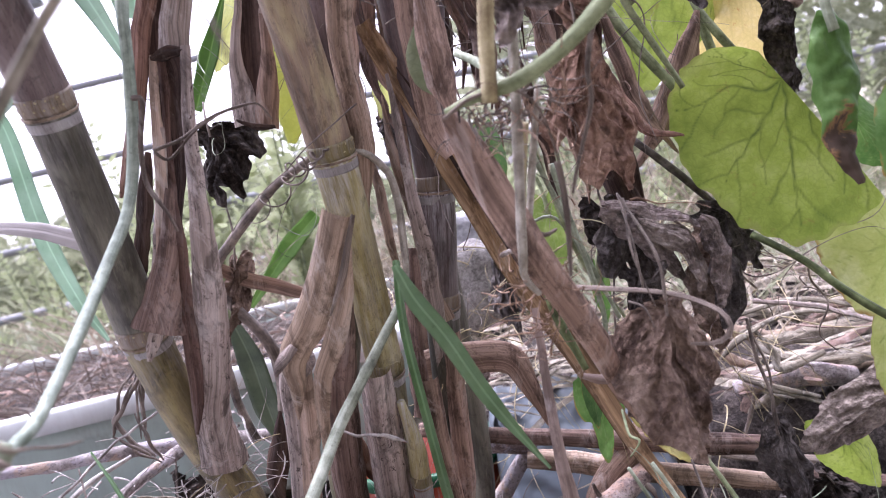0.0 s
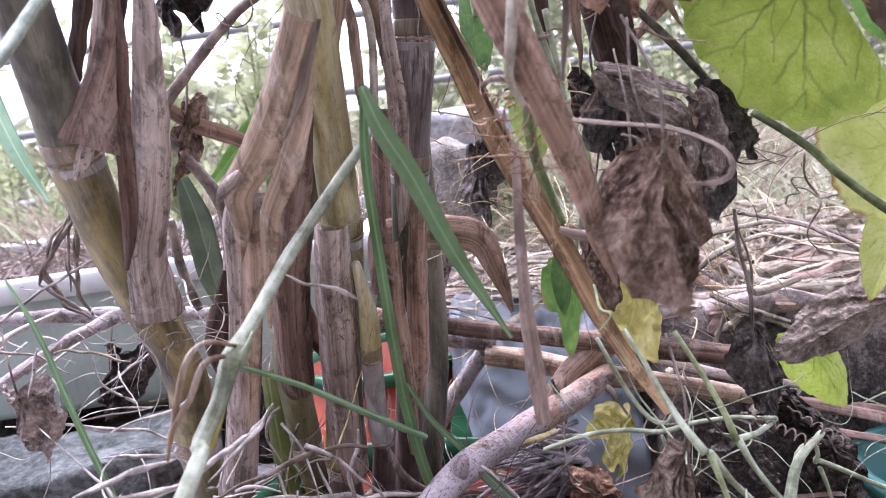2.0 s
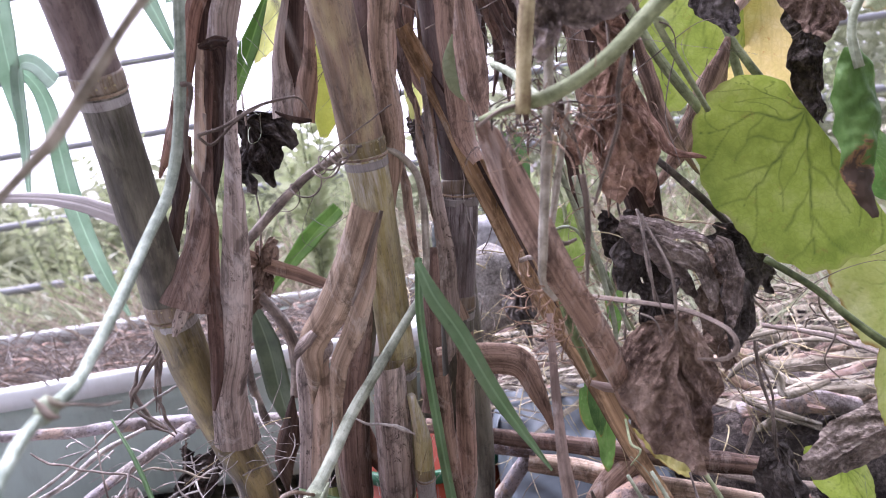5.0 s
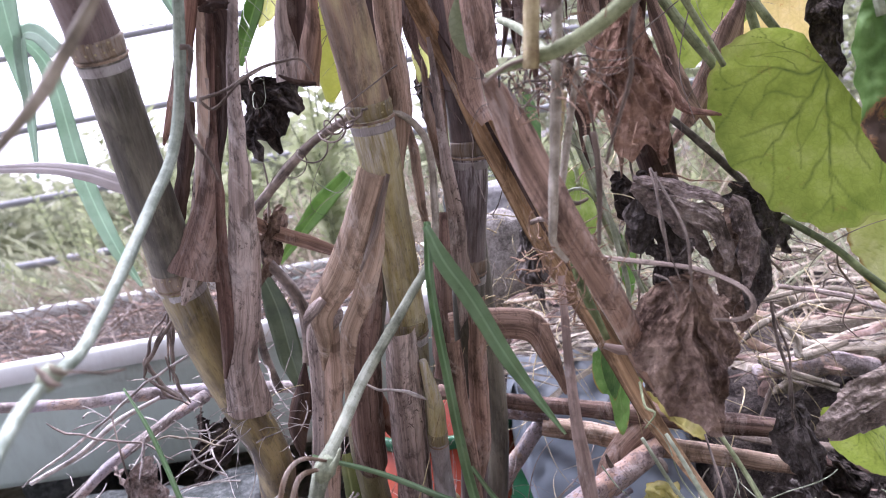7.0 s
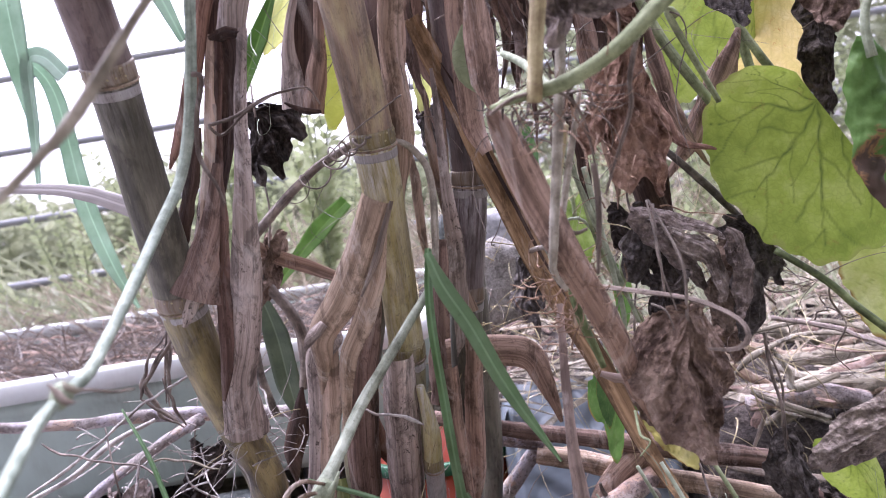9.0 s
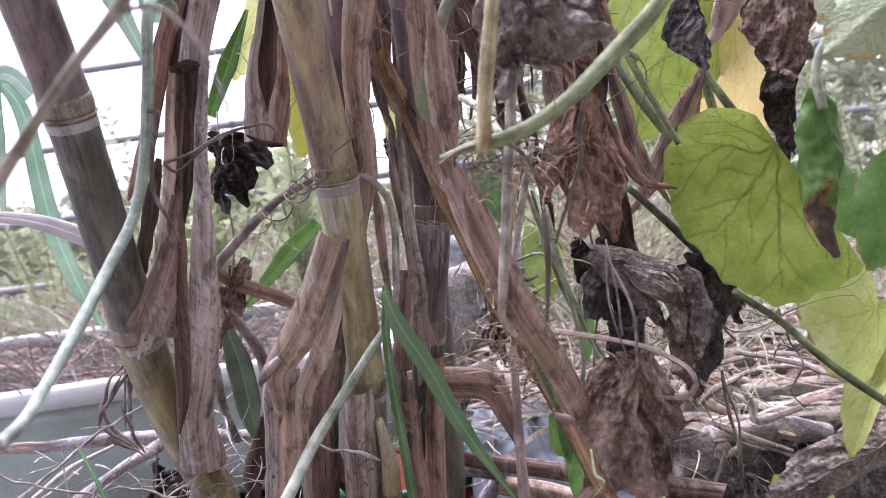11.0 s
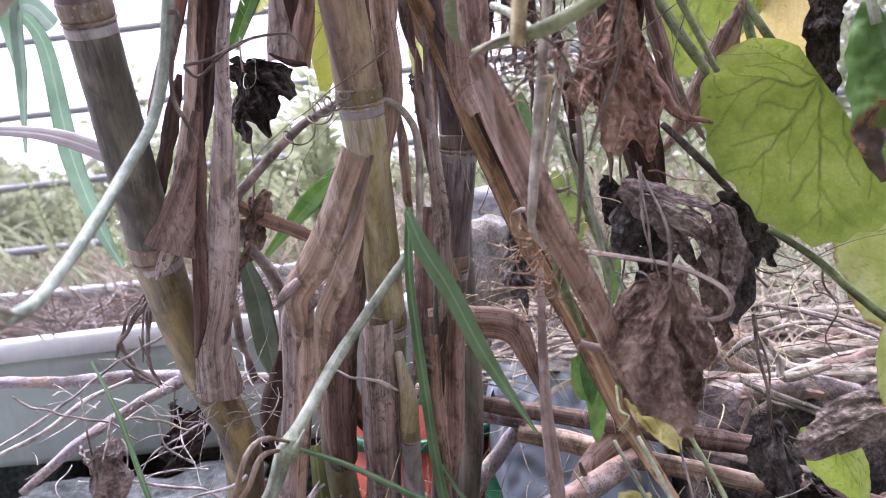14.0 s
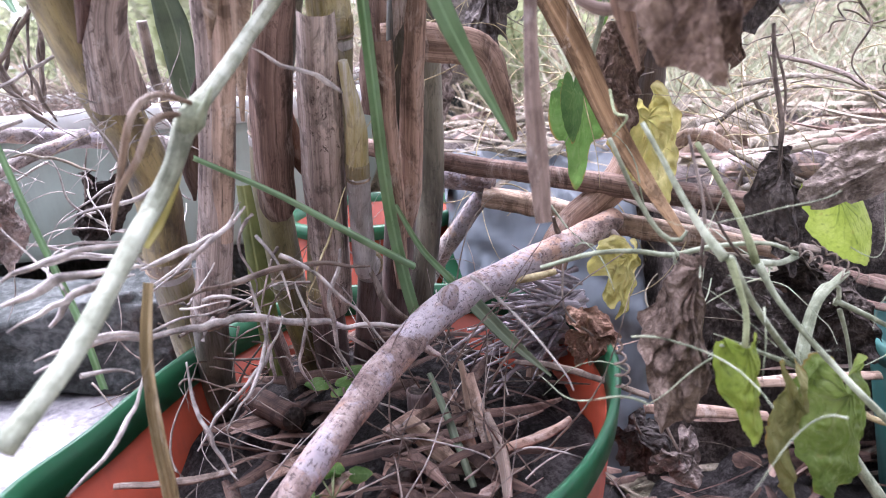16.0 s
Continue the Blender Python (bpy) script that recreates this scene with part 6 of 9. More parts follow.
for k, (pts, wide, m) in enumerate((
        ([(0.107, 0.540, 0.561), (0.125, 0.540, 0.556), (0.144, 0.540, 0.547), (0.163, 0.540, 0.538), (0.177, 0.540, 0.527)], 0.0138, DEAD_GREY),
        ([(0.106, 0.545, 0.555), (0.123, 0.545, 0.544), (0.138, 0.545, 0.530), (0.147, 0.545, 0.512), (0.157, 0.545, 0.493)], 0.0229, DEAD_GREY),
        ([(0.129, 0.536, 0.543), (0.148, 0.536, 0.531), (0.163, 0.536, 0.519), (0.166, 0.536, 0.501), (0.164, 0.536, 0.483)], 0.0193, DEAD_PALE),
        ([(0.173, 0.538, 0.536), (0.181, 0.538, 0.526), (0.184, 0.538, 0.506), (0.182, 0.538, 0.485), (0.176, 0.538, 0.467)], 0.0186, DEAD_GREY),
        ([(0.114, 0.565, 0.543), (0.114, 0.565, 0.528), (0.111, 0.565, 0.515), (0.106, 0.565, 0.502)], 0.0263, DEAD_SLATE),
        # black ribbon set behind the folds as the shade in their hollow
        ([(0.128, 0.568, 0.532), (0.138, 0.568, 0.518), (0.140, 0.568, 0.504), (0.141, 0.568, 0.490)], 0.0299, DEAD_BLACK),
        ([(0.187, 0.555, 0.512), (0.192, 0.555, 0.485), (0.190, 0.555, 0.463), (0.182, 0.555, 0.446)], 0.0234, DEAD_SLATE),
        ([(0.167, 0.560, 0.499), (0.171, 0.560, 0.482), (0.173, 0.560, 0.469), (0.175, 0.560, 0.453)], 0.0202, DEAD_TAN))):
    part("dead_leaf", ribbon_mesh("dead_leaf", pts, [wide * 0.35, wide, wide, wide * 0.8, wide * 0.3], m, curl=[110, 120, 90, 70, 60], hint=(-0.2, -0.8, 0.6), thick=0.0006, across=40, step=0.0015, crumple=0.0045, ragged=0.35, ripple=0.03, seed=50 + k), vine_top, "dead leaf in long grey folds, with a dark strip for their shaded hollow")
dead_leaf("dark crumpled dead leaf under the lime leaf", (0.206, 0.575, 0.529), (0.224, 0.570, 0.481), 0.042, DEAD_SLATE, fold=30, crumple=0.006, pleat=0.05, eat=0.4, seed=55, reach=0.01)
dead_leaf("blackened shrivelled leaf behind the canes", (-0.171, 0.600, 0.681), (-0.170, 0.600, 0.618), 0.0655, DEAD_BLACK, fold=38, crumple=0.006, pleat=0.06, eat=0.4, seed=7, base_share=0.08, notch=0.3, reach=0.02)
dead_leaf("dark dead leaf clinging behind the cane", (-0.183, 0.620, 0.573), (-0.201, 0.620, 0.508), 0.0286, DEAD_BROWN, fold=40, crumple=0.008, eat=0.3, base_share=0.1, seed=8)
dead_leaf("brown dead leaf hanging on a thread", (0.208, 0.560, 0.367), (0.215, 0.555, 0.293), 0.0486, DEAD_SLATE, fold=48, crumple=0.005, pleat=0.07, gather=0.75, seed=9, base_share=0.05, notch=0.3, of=vine_low)
dead_leaf("grey-brown dead leaf drooping at the side", (0.330, 0.585, 0.363), (0.235, 0.585, 0.328), 0.0532, DEAD_PALE, fold=22, crumple=0.003, seed=10)
dead_leaf("long wrinkled dead leaf hanging low", (0.109, 0.425, 0.341), (0.097, 0.420, 0.253), 0.0517, DEAD_TAN, fold=50, crumple=0.005, pleat=0.075, gather=0.7, seed=11, base_share=0.05, notch=0.3, of=vine_low)
dead_leaf("small blackish dead leaf far behind", (0.039, 0.752, 0.509), (0.040, 0.745, 0.434), 0.058, DEAD_SLATE, fold=28, crumple=0.0045, pleat=0.06, gather=0.5, eat=0.3, seed=12, base_share=0.05, notch=0.3)
dead_leaf("dark brown withered leaf", (-0.011, 0.700, 0.429), (-0.014, 0.700, 0.381), 0.0395, DEAD_GREY, fold=30, crumple=0.0065, seed=13)
dead_leaf("small charcoal dead leaf on a stalk", (0.197, 0.525, 0.732), (0.197, 0.520, 0.678), 0.0463, DEAD_SLATE, fold=45, crumple=0.005, gather=0.7, seed=14, base_share=0.05)
dead_leaf("brown dead leaf hanging among green ones", (0.242, 0.465, 0.742), (0.230, 0.465, 0.657), 0.0633, DEAD_BROWN, fold=38, crumple=0.006, gather=0.7, seed=15, base_share=0.1)
dead_leaf("long black dead leaf", (0.296, 0.620, 0.695), (0.295, 0.620, 0.597), 0.0386, DEAD_BLACK, fold=20, crumple=0.006, seed=16)
dead_leaf("dead leaf caught among roots", (-0.351, 0.780, 0.342), (-0.368, 0.780, 0.284), 0.0554, DEAD_BLACK, fold=30, crumple=0.01, seed=17, of=vine_low)
dead_leaf("dead leaf hanging over the stone", (-0.343, 0.600, 0.371), (-0.338, 0.600, 0.321), 0.0461, DEAD_GREY, fold=40, crumple=0.0065, seed=18, of=vine_low)
dead_leaf("dark brown dead leaf tucked behind the stems", (0.104, 0.560, 0.442), (0.107, 0.560, 0.393), 0.0350, DEAD_BROWN, fold=30, crumple=0.0065, seed=19)


# ---- green blades ----
tuft = empty("grass_tuft", (-0.032, 0.580, 0.250), "tuft of green grass blades rising among the canes", "grass", "green grass")
tuft_back = empty("grass_tuft", (-0.404, 0.830, 0.513), "tall green grass behind the dark cane", "grass", "green grass")


def blade(label, points, widths, material=BLADE, of=None, **kw):
    kw.setdefault("across", 8)
    return part("blade", ribbon_mesh("blade", points, widths, material, **kw), of or (tuft_back if points[0][1] > 0.6 else tuft), label)


blade("green blade folded over at the top", [(-0.039, 0.445, 0.559), (-0.032, 0.445, 0.536), (-0.019, 0.450, 0.508), (-0.001, 0.460, 0.461), (0.027, 0.480, 0.402)], [0.0047, 0.0114, 0.0122, 0.0104, 0.0018], BLADE, fold=0.18)
blade("stiff green blade rising from the soil", [(-0.039, 0.460, 0.560), (-0.045, 0.475, 0.517), (-0.048, 0.515, 0.448), (-0.049, 0.560, 0.350), (-0.041, 0.570, 0.280), (-0.032, 0.580, 0.250)], [0.0045, 0.0059, 0.0069, 0.0083, 0.0086, 0.0078], BLADE, fold=0.3)
blade("thin green stem leaning across", [(-0.151, 0.500, 0.406), (-0.111, 0.530, 0.374), (-0.068, 0.550, 0.338), (-0.036, 0.570, 0.310)], [0.0032, 0.0043, 0.0057, 0.0058], BLADE, curl=150, hint=(0, -0.7, 0.7))
blade("short green blade angled from a joint", [(-0.045, 0.560, 0.355), (-0.031, 0.570, 0.321), (-0.012, 0.575, 0.294), (-0.007, 0.580, 0.279)], [0.0029, 0.0044, 0.0052, 0.0038], BLADE, fold=0.2)
blade("yellow-tipped green blade near the soil", [(0.002, 0.550, 0.285), (0.022, 0.540, 0.263), (0.048, 0.530, 0.238)], [0.0107, 0.0091, 0.0014], BLADE_DULL, fold=0.15)
blade("long arching green cane leaf behind", [(-0.453, 0.780, 0.801), (-0.433, 0.790, 0.759), (-0.429, 0.800, 0.648), (-0.420, 0.820, 0.565), (-0.404, 0.830, 0.513)], [0.0086, 0.0175, 0.0227, 0.0181, 0.0039], BLADE_FRESH, fold=0.12)
blade("green cane leaf bent down", [(-0.394, 0.740, 0.767), (-0.423, 0.760, 0.794), (-0.443, 0.765, 0.790), (-0.452, 0.770, 0.723), (-0.460, 0.770, 0.649)], [0.0176, 0.0180, 0.0218, 0.0183, 0.0037], BLADE_FRESH, fold=0.1)
blade("broad green cane leaf rising", [(-0.414, 0.720, 0.991), (-0.437, 0.740, 0.907), (-0.451, 0.760, 0.828), (-0.456, 0.780, 0.730)], [0.0400, 0.0387, 0.0361, 0.0123], BLADE_FRESH, fold=0.12)
blade("long green cane leaf slanting", [(-0.291, 0.620, 0.912), (-0.265, 0.610, 0.855), (-0.239, 0.600, 0.804), (-0.219, 0.600, 0.747)], [0.0178, 0.0215, 0.0173, 0.0067], BLADE_FRESH, fold=0.15)
blade("narrow upright green leaf", [(-0.243, 0.660, 0.918), (-0.243, 0.660, 0.859), (-0.236, 0.660, 0.802)], [0.0116, 0.0116, 0.0074], BLADE_FRESH, fold=0.2)
blade("narrow upright green leaf", [(-0.205, 0.660, 0.905), (-0.216, 0.660, 0.849), (-0.226, 0.660, 0.797)], [0.0147, 0.0147, 0.0126], BLADE_FRESH, fold=0.2)
blade("green leaf showing behind the dry sheaths", [(-0.157, 0.700, 0.809), (-0.182, 0.700, 0.763), (-0.207, 0.700, 0.716)], [0.0033, 0.0189, 0.0122], BLADE_GRASS, fold=0.15)
blade("bright green leaf behind the cut sheath", [(-0.174, 1.000, 0.598), (-0.223, 1.000, 0.560), (-0.289, 1.000, 0.496)], [0.0202, 0.0280, 0.0077], BLADE_GRASS, fold=0.15)
blade("dull green leaf standing behind", [(-0.210, 0.660, 0.520), (-0.203, 0.660, 0.485), (-0.202, 0.670, 0.436), (-0.200, 0.680, 0.400)], [0.0121, 0.0241, 0.0236, 0.0077], BLADE_DULL, fold=0.1)
blade("thin green grass blade", [(-0.276, 0.500, 0.476), (-0.258, 0.490, 0.441), (-0.246, 0.490, 0.382), (-0.232, 0.490, 0.321), (-0.231, 0.500, 0.268)], [0.0014, 0.0034, 0.0044, 0.0047, 0.0048], BLADE, fold=0.2)
blade("green strip at the foot of the cane", [(-0.148, 0.580, 0.373), (-0.150, 0.590, 0.309), (-0.151, 0.600, 0.253), (-0.152, 0.610, 0.211)], [0.0098, 0.0154, 0.0173, 0.0144], BLADE_OLIVE, curl=60)


# ---- climbing stems ----
def stem(label, points, radii, material, name="stem", category="stem", group="", of=None, **kw):
    kw.setdefault("wobble", 0.18)
    kw.setdefault("sides", 9)
    if name == "stem":
        return part(name, tube_mesh(name, points, radii, material, **kw), of or vine_top, label)
    return thing(name, tube_mesh(name, points, radii, material, **kw), label, category, group)


stem("pale green arching climber stem close by", [(-0.163, 0.530, 0.757), (-0.154, 0.485, 0.756), (-0.146, 0.440, 0.752), (-0.142, 0.412, 0.742), (-0.144, 0.405, 0.727), (-0.149, 0.407, 0.700), (-0.158, 0.410, 0.660), (-0.167, 0.405, 0.627), (-0.175, 0.375, 0.596), (-0.176, 0.343, 0.575), (-0.174, 0.310, 0.559), (-0.169, 0.275, 0.547), (-0.164, 0.250, 0.545), (-0.158, 0.228, 0.545), (-0.155, 0.210, 0.542), (-0.149, 0.190, 0.538), (-0.143, 0.170, 0.534), (-0.137, 0.150, 0.530)], [0.0034, 0.0035, 0.0036, 0.0038, 0.0039, 0.0039, 0.0039, 0.0038, 0.0036, 0.0034, 0.0032, 0.0030, 0.0027, 0.0025, 0.0024, 0.0024, 0.0024], STEM_PALE, of=vine_near, flat=0.85)
stem("pale green ribbed climber stem with a swollen joint", [(-0.040, 0.490, 0.537), (-0.050, 0.480, 0.524), (-0.077, 0.455, 0.492), (-0.096, 0.440, 0.468), (-0.111, 0.412, 0.445), (-0.117, 0.398, 0.436), (-0.125, 0.390, 0.416), (-0.135, 0.382, 0.399), (-0.130, 0.360, 0.399), (-0.148, 0.325, 0.364), (-0.163, 0.295, 0.343)], [0.0022, 0.0030, 0.0036, 0.0038, 0.0042, 0.0055, 0.0043, 0.0042, 0.0042, 0.0042, 0.0042], STEM_SAGE, of=vine_ribbed, flat=0.85)
stem("thick green climber stem sweeping upward", [(0.147, 0.330, 0.743), (0.131, 0.325, 0.712), (0.112, 0.320, 0.684), (0.084, 0.320, 0.660), (0.060, 0.320, 0.643), (0.040, 0.325, 0.635), (0.023, 0.330, 0.633), (0.008, 0.335, 0.630)], [0.0036, 0.0037, 0.0039, 0.004, 0.0038, 0.0036, 0.0028, 0.0012], STEM_GREEN)
stem("yellowish dry stem hanging upright", [(0.054, 0.320, 0.756), (0.043, 0.320, 0.710), (0.033, 0.320, 0.663), (0.027, 0.325, 0.629)], [0.0034, 0.0034, 0.0035, 0.0038], STEM_STRAW)
stem("thin ashy stem beside the dead leaf", [(0.072, 0.360, 0.761), (0.062, 0.360, 0.730), (0.053, 0.350, 0.697), (0.040, 0.340, 0.629), (0.030, 0.350, 0.565), (0.028, 0.357, 0.548), (0.034, 0.365, 0.537)], [0.0028, 0.0028, 0.0027, 0.0026, 0.0024, 0.002, 0.0014], STEM_ASH)
stem("thin straw-pale stem beside the ashy one", [(0.055, 0.368, 0.636), (0.049, 0.368, 0.615), (0.043, 0.368, 0.594), (0.037, 0.368, 0.573), (0.032, 0.368, 0.557)], [0.0014, 0.0018, 0.002, 0.0018, 0.0012], STEM_ASH)
stem("pale green leaf stalk", [(0.051, 0.450, 0.749), (0.031, 0.460, 0.738), (0.019, 0.480, 0.725), (0.012, 0.500, 0.705)], [0.0045, 0.0045, 0.004, 0.003], STEM_MILD)
stem("green leaf stalk crossing behind", [(0.138, 0.600, 0.749), (0.159, 0.596, 0.691), (0.181, 0.592, 0.649), (0.206, 0.592, 0.608)], [0.0038, 0.0042, 0.0042, 0.0036], STEM_GREEN)
stem("green leaf stalk", [(0.242, 0.600, 0.807), (0.220, 0.600, 0.711), (0.231, 0.590, 0.665), (0.257, 0.600, 0.633)], [0.0024, 0.003, 0.0034, 0.003], STEM_GREEN)
stem("green leaf stalk", [(0.226, 0.610, 0.702), (0.230, 0.610, 0.667), (0.235, 0.610, 0.637)], [0.004, 0.004, 0.004], STEM_GREEN)
stem("yellowish leaf stalk", [(0.242, 0.500, 0.778), (0.261, 0.500, 0.743), (0.275, 0.490, 0.714), (0.285, 0.480, 0.685)], [0.0034, 0.0036, 0.0036, 0.003], STEM_GREEN)
stem("pale curved leaf stalk", [(0.239, 0.420, 0.677), (0.229, 0.420, 0.667), (0.225, 0.420, 0.652), (0.227, 0.420, 0.633)], [0.0028, 0.0026, 0.0026, 0.003], STEM_MILD)
stem("dark green leaf stalk slanting", [(0.204, 0.530, 0.516), (0.231, 0.520, 0.493), (0.251, 0.510, 0.468), (0.277, 0.500, 0.442), (0.313, 0.490, 0.411), (0.351, 0.480, 0.384)], [0.0026, 0.0028, 0.003, 0.003, 0.003, 0.003], STEM_DEEP)
stem("dark dead leaf stalk slanting", [(0.152, 0.593, 0.599), (0.174, 0.593, 0.575), (0.194, 0.593, 0.550), (0.214, 0.593, 0.523), (0.235, 0.593, 0.493)], [0.0028, 0.0034, 0.0032, 0.0028, 0.0018], STEM_DARK)
stem("thin green climber stem", [(0.075, 0.520, 0.596), (0.082, 0.530, 0.553), (0.089, 0.540, 0.517), (0.094, 0.550, 0.475), (0.083, 0.560, 0.428)], [0.0022, 0.0022, 0.002, 0.002, 0.0016], STEM_MILD)
stem("green stem between the long dry leaves", [(0.045, 0.445, 0.555), (0.047, 0.445, 0.537), (0.047, 0.445, 0.520), (0.050, 0.445, 0.501), (0.055, 0.445, 0.486), (0.059, 0.445, 0.472)], [0.0026, 0.0032, 0.0032, 0.003, 0.0026, 0.002], STEM_DEEP)
dry_leaf("pale dry curl at a stem end", [(0.055, 0.435, 0.471), (0.066, 0.435, 0.466), (0.078, 0.435, 0.466), (0.088, 0.435, 0.468)], [0.0033, 0.0065, 0.0046, 0.0013], STRAP, of=cane_b, curl=120, seed=29, crumple=0.001)
stem("pale climber stem with a forked joint", [(0.223, 0.500, 0.305), (0.202, 0.490, 0.293), (0.190, 0.480, 0.273), (0.189, 0.475, 0.257), (0.203, 0.465, 0.221), (0.231, 0.455, 0.173)], [0.0022, 0.0031, 0.0038, 0.0044, 0.0034, 0.0034], STEM_MILD, of=vine_low)
stem("pale climber stem running down to a joint", [(0.083, 0.430, 0.413), (0.090, 0.420, 0.396), (0.096, 0.410, 0.380), (0.101, 0.400, 0.368), (0.108, 0.390, 0.356)], [0.0012, 0.0014, 0.0016, 0.0018, 0.0026], STEM_MILD, of=vine_low)
stem("thin yellowish leaf stalk below the joint", [(0.110, 0.390, 0.356), (0.113, 0.386, 0.343), (0.115, 0.382, 0.332), (0.114, 0.380, 0.318)], [0.002, 0.0016, 0.0014, 0.0015], STEM_GREEN, of=vine_low)
stem("pale climber stem slanting from the joint", [(0.110, 0.390, 0.356), (0.129, 0.410, 0.327), (0.157, 0.440, 0.291), (0.185, 0.472, 0.258)], [0.0022, 0.0017, 0.0018, 0.0022], STEM_MILD, of=vine_low)
stem("green climber stem running down to a joint", [(0.124, 0.475, 0.394), (0.135, 0.460, 0.368), (0.141, 0.448, 0.349), (0.145, 0.445, 0.334)], [0.0015, 0.0017, 0.0019, 0.0025], STEM_GREEN, of=vine_low)
stem("long green climber stem slanting to the ground", [(0.146, 0.445, 0.334), (0.153, 0.440, 0.318), (0.165, 0.430, 0.299), (0.178, 0.420, 0.282), (0.182, 0.410, 0.276), (0.194, 0.400, 0.262)], [0.0024, 0.0017, 0.0016, 0.0017, 0.0018, 0.0018], STEM_MILD, of=vine_low)
stem("thin green stem running level", [(0.037, 0.470, 0.333), (0.051, 0.470, 0.336), (0.069, 0.470, 0.339), (0.089, 0.470, 0.338), (0.110, 0.470, 0.334), (0.130, 0.470, 0.337), (0.154, 0.470, 0.337), (0.166, 0.470, 0.335), (0.195, 0.505, 0.317)], [0.0012, 0.0013, 0.0014, 0.0014, 0.0016, 0.0014, 0.0013, 0.0012, 0.0014], STEM_MILD, of=vine_low)
stem("short pale stem between two joints", [(0.145, 0.445, 0.334), (0.174, 0.480, 0.321), (0.197, 0.510, 0.314)], [0.0022, 0.0017, 0.0022], STEM_MILD, of=vine_low)
stem("thin stem bent at its end", [(0.072, 0.450, 0.404), (0.083, 0.450, 0.378), (0.091, 0.450, 0.362), (0.099, 0.450, 0.351), (0.107, 0.450, 0.348), (0.111, 0.450, 0.353)], [0.0012, 0.0013, 0.0013, 0.0014, 0.0013, 0.0008], STEM_MILD, of=vine_low)
stem("thin straw-pale stem crossing the leaves", [(0.119, 0.450, 0.378), (0.127, 0.450, 0.356), (0.138, 0.450, 0.338), (0.145, 0.450, 0.332)], [0.0006, 0.0008, 0.0008, 0.001], STRAW_PINK, of=vine_low)
stem("thin pale stem reaching out level", [(0.185, 0.472, 0.258), (0.144, 0.430, 0.290), (0.117, 0.400, 0.310), (0.107, 0.390, 0.315)], [0.0018, 0.0012, 0.001, 0.0008], STEM_MILD, of=vine_low)
stem("pale climber stem at the edge", [(0.217, 0.500, 0.287), (0.240, 0.500, 0.274), (0.258, 0.500, 0.263), (0.285, 0.500, 0.248)], [0.002, 0.0016, 0.0016, 0.0016], STEM_MILD, of=vine_low)
stem("thin pale stem drooping from the fork", [(0.220, 0.500, 0.281), (0.225, 0.500, 0.265), (0.229, 0.500, 0.246), (0.230, 0.500, 0.225)], [0.0016, 0.0013, 0.0011, 0.0008], STEM_MILD, of=vine_low)
stem("yellowish stalk from the forked joint", [(0.187, 0.472, 0.257), (0.203, 0.460, 0.245), (0.214, 0.450, 0.236), (0.227, 0.440, 0.234)], [0.0024, 0.0019, 0.0018, 0.0018], STEM_STRAW, of=vine_low)
stem("short stalk of a wilted leaf", [(0.186, 0.472, 0.258), (0.162, 0.430, 0.268), (0.146, 0.400, 0.278)], [0.0014, 0.001, 0.0009], STEM_GREEN, of=vine_low)
stem("looped young shoot at the fork", [(0.204, 0.500, 0.275), (0.205, 0.500, 0.291), (0.213, 0.500, 0.299), (0.220, 0.500, 0.293), (0.217, 0.500, 0.284)], [0.002, 0.0016, 0.0013, 0.0014, 0.0016], STEM_MILD, of=vine_low)
stem("thin wiry shoot under the joint", [(0.110, 0.450, 0.329), (0.106, 0.450, 0.334), (0.104, 0.450, 0.341)], [0.0006, 0.0009, 0.0009], STEM_MILD, of=vine_low)
stem("thin knotted brown twig leaning by the vine", [(-0.026, 0.172, 0.710), (-0.036, 0.172, 0.700), (-0.046, 0.172, 0.689), (-0.057, 0.174, 0.679), (-0.067, 0.175, 0.669), (-0.085, 0.178, 0.654), (-0.107, 0.182, 0.633), (-0.122, 0.184, 0.622), (-0.136, 0.186, 0.613)], [0.0012, 0.0012, 0.0013, 0.0014, 0.0019, 0.0013, 0.0021, 0.0014, 0.0014], STEM_ASH, of=vine_near)
stem("thin pale side twig drooping from the knot", [(-0.066, 0.175, 0.669), (-0.054, 0.168, 0.667), (-0.046, 0.165, 0.659), (-0.041, 0.163, 0.649), (-0.038, 0.162, 0.634)], [0.0008, 0.0007, 0.0007, 0.0006, 0.0004], STRAW_PINK, of=vine_near, wobble=0.5)

# ---- sticks and stalks ----
prop = empty("stick", (-0.013, 0.560, 0.284), "thick pinkish grey bark-covered stick propped in the pot", "stick")
part("shaft", tube_mesh("shaft", [(0.121, 0.660, 0.308), (0.096, 0.640, 0.302), (0.038, 0.600, 0.292), (-0.013, 0.560, 0.284), (-0.054, 0.500, 0.271), (-0.081, 0.450, 0.256), (-0.108, 0.410, 0.235)], [0.0095, 0.0108, 0.0112, 0.0118, 0.0104, 0.0092, 0.0086], BARK, 24, 0.003, 0.11), prop)
part("knot", tube_mesh("knot", [(-0.017, 0.552, 0.284), (-0.014, 0.548, 0.293), (-0.011, 0.545, 0.300)], [0.008, 0.0075, 0.0035], BARK, 12, 0.002, 0.3), prop, "swollen bark knot")
part("stub", tube_mesh("stub", [(0.077, 0.630, 0.299), (0.070, 0.625, 0.312), (0.067, 0.620, 0.323)], [0.003, 0.0022, 0.0012], STEM_BROWN, 8, 0.003, 0.3), prop)
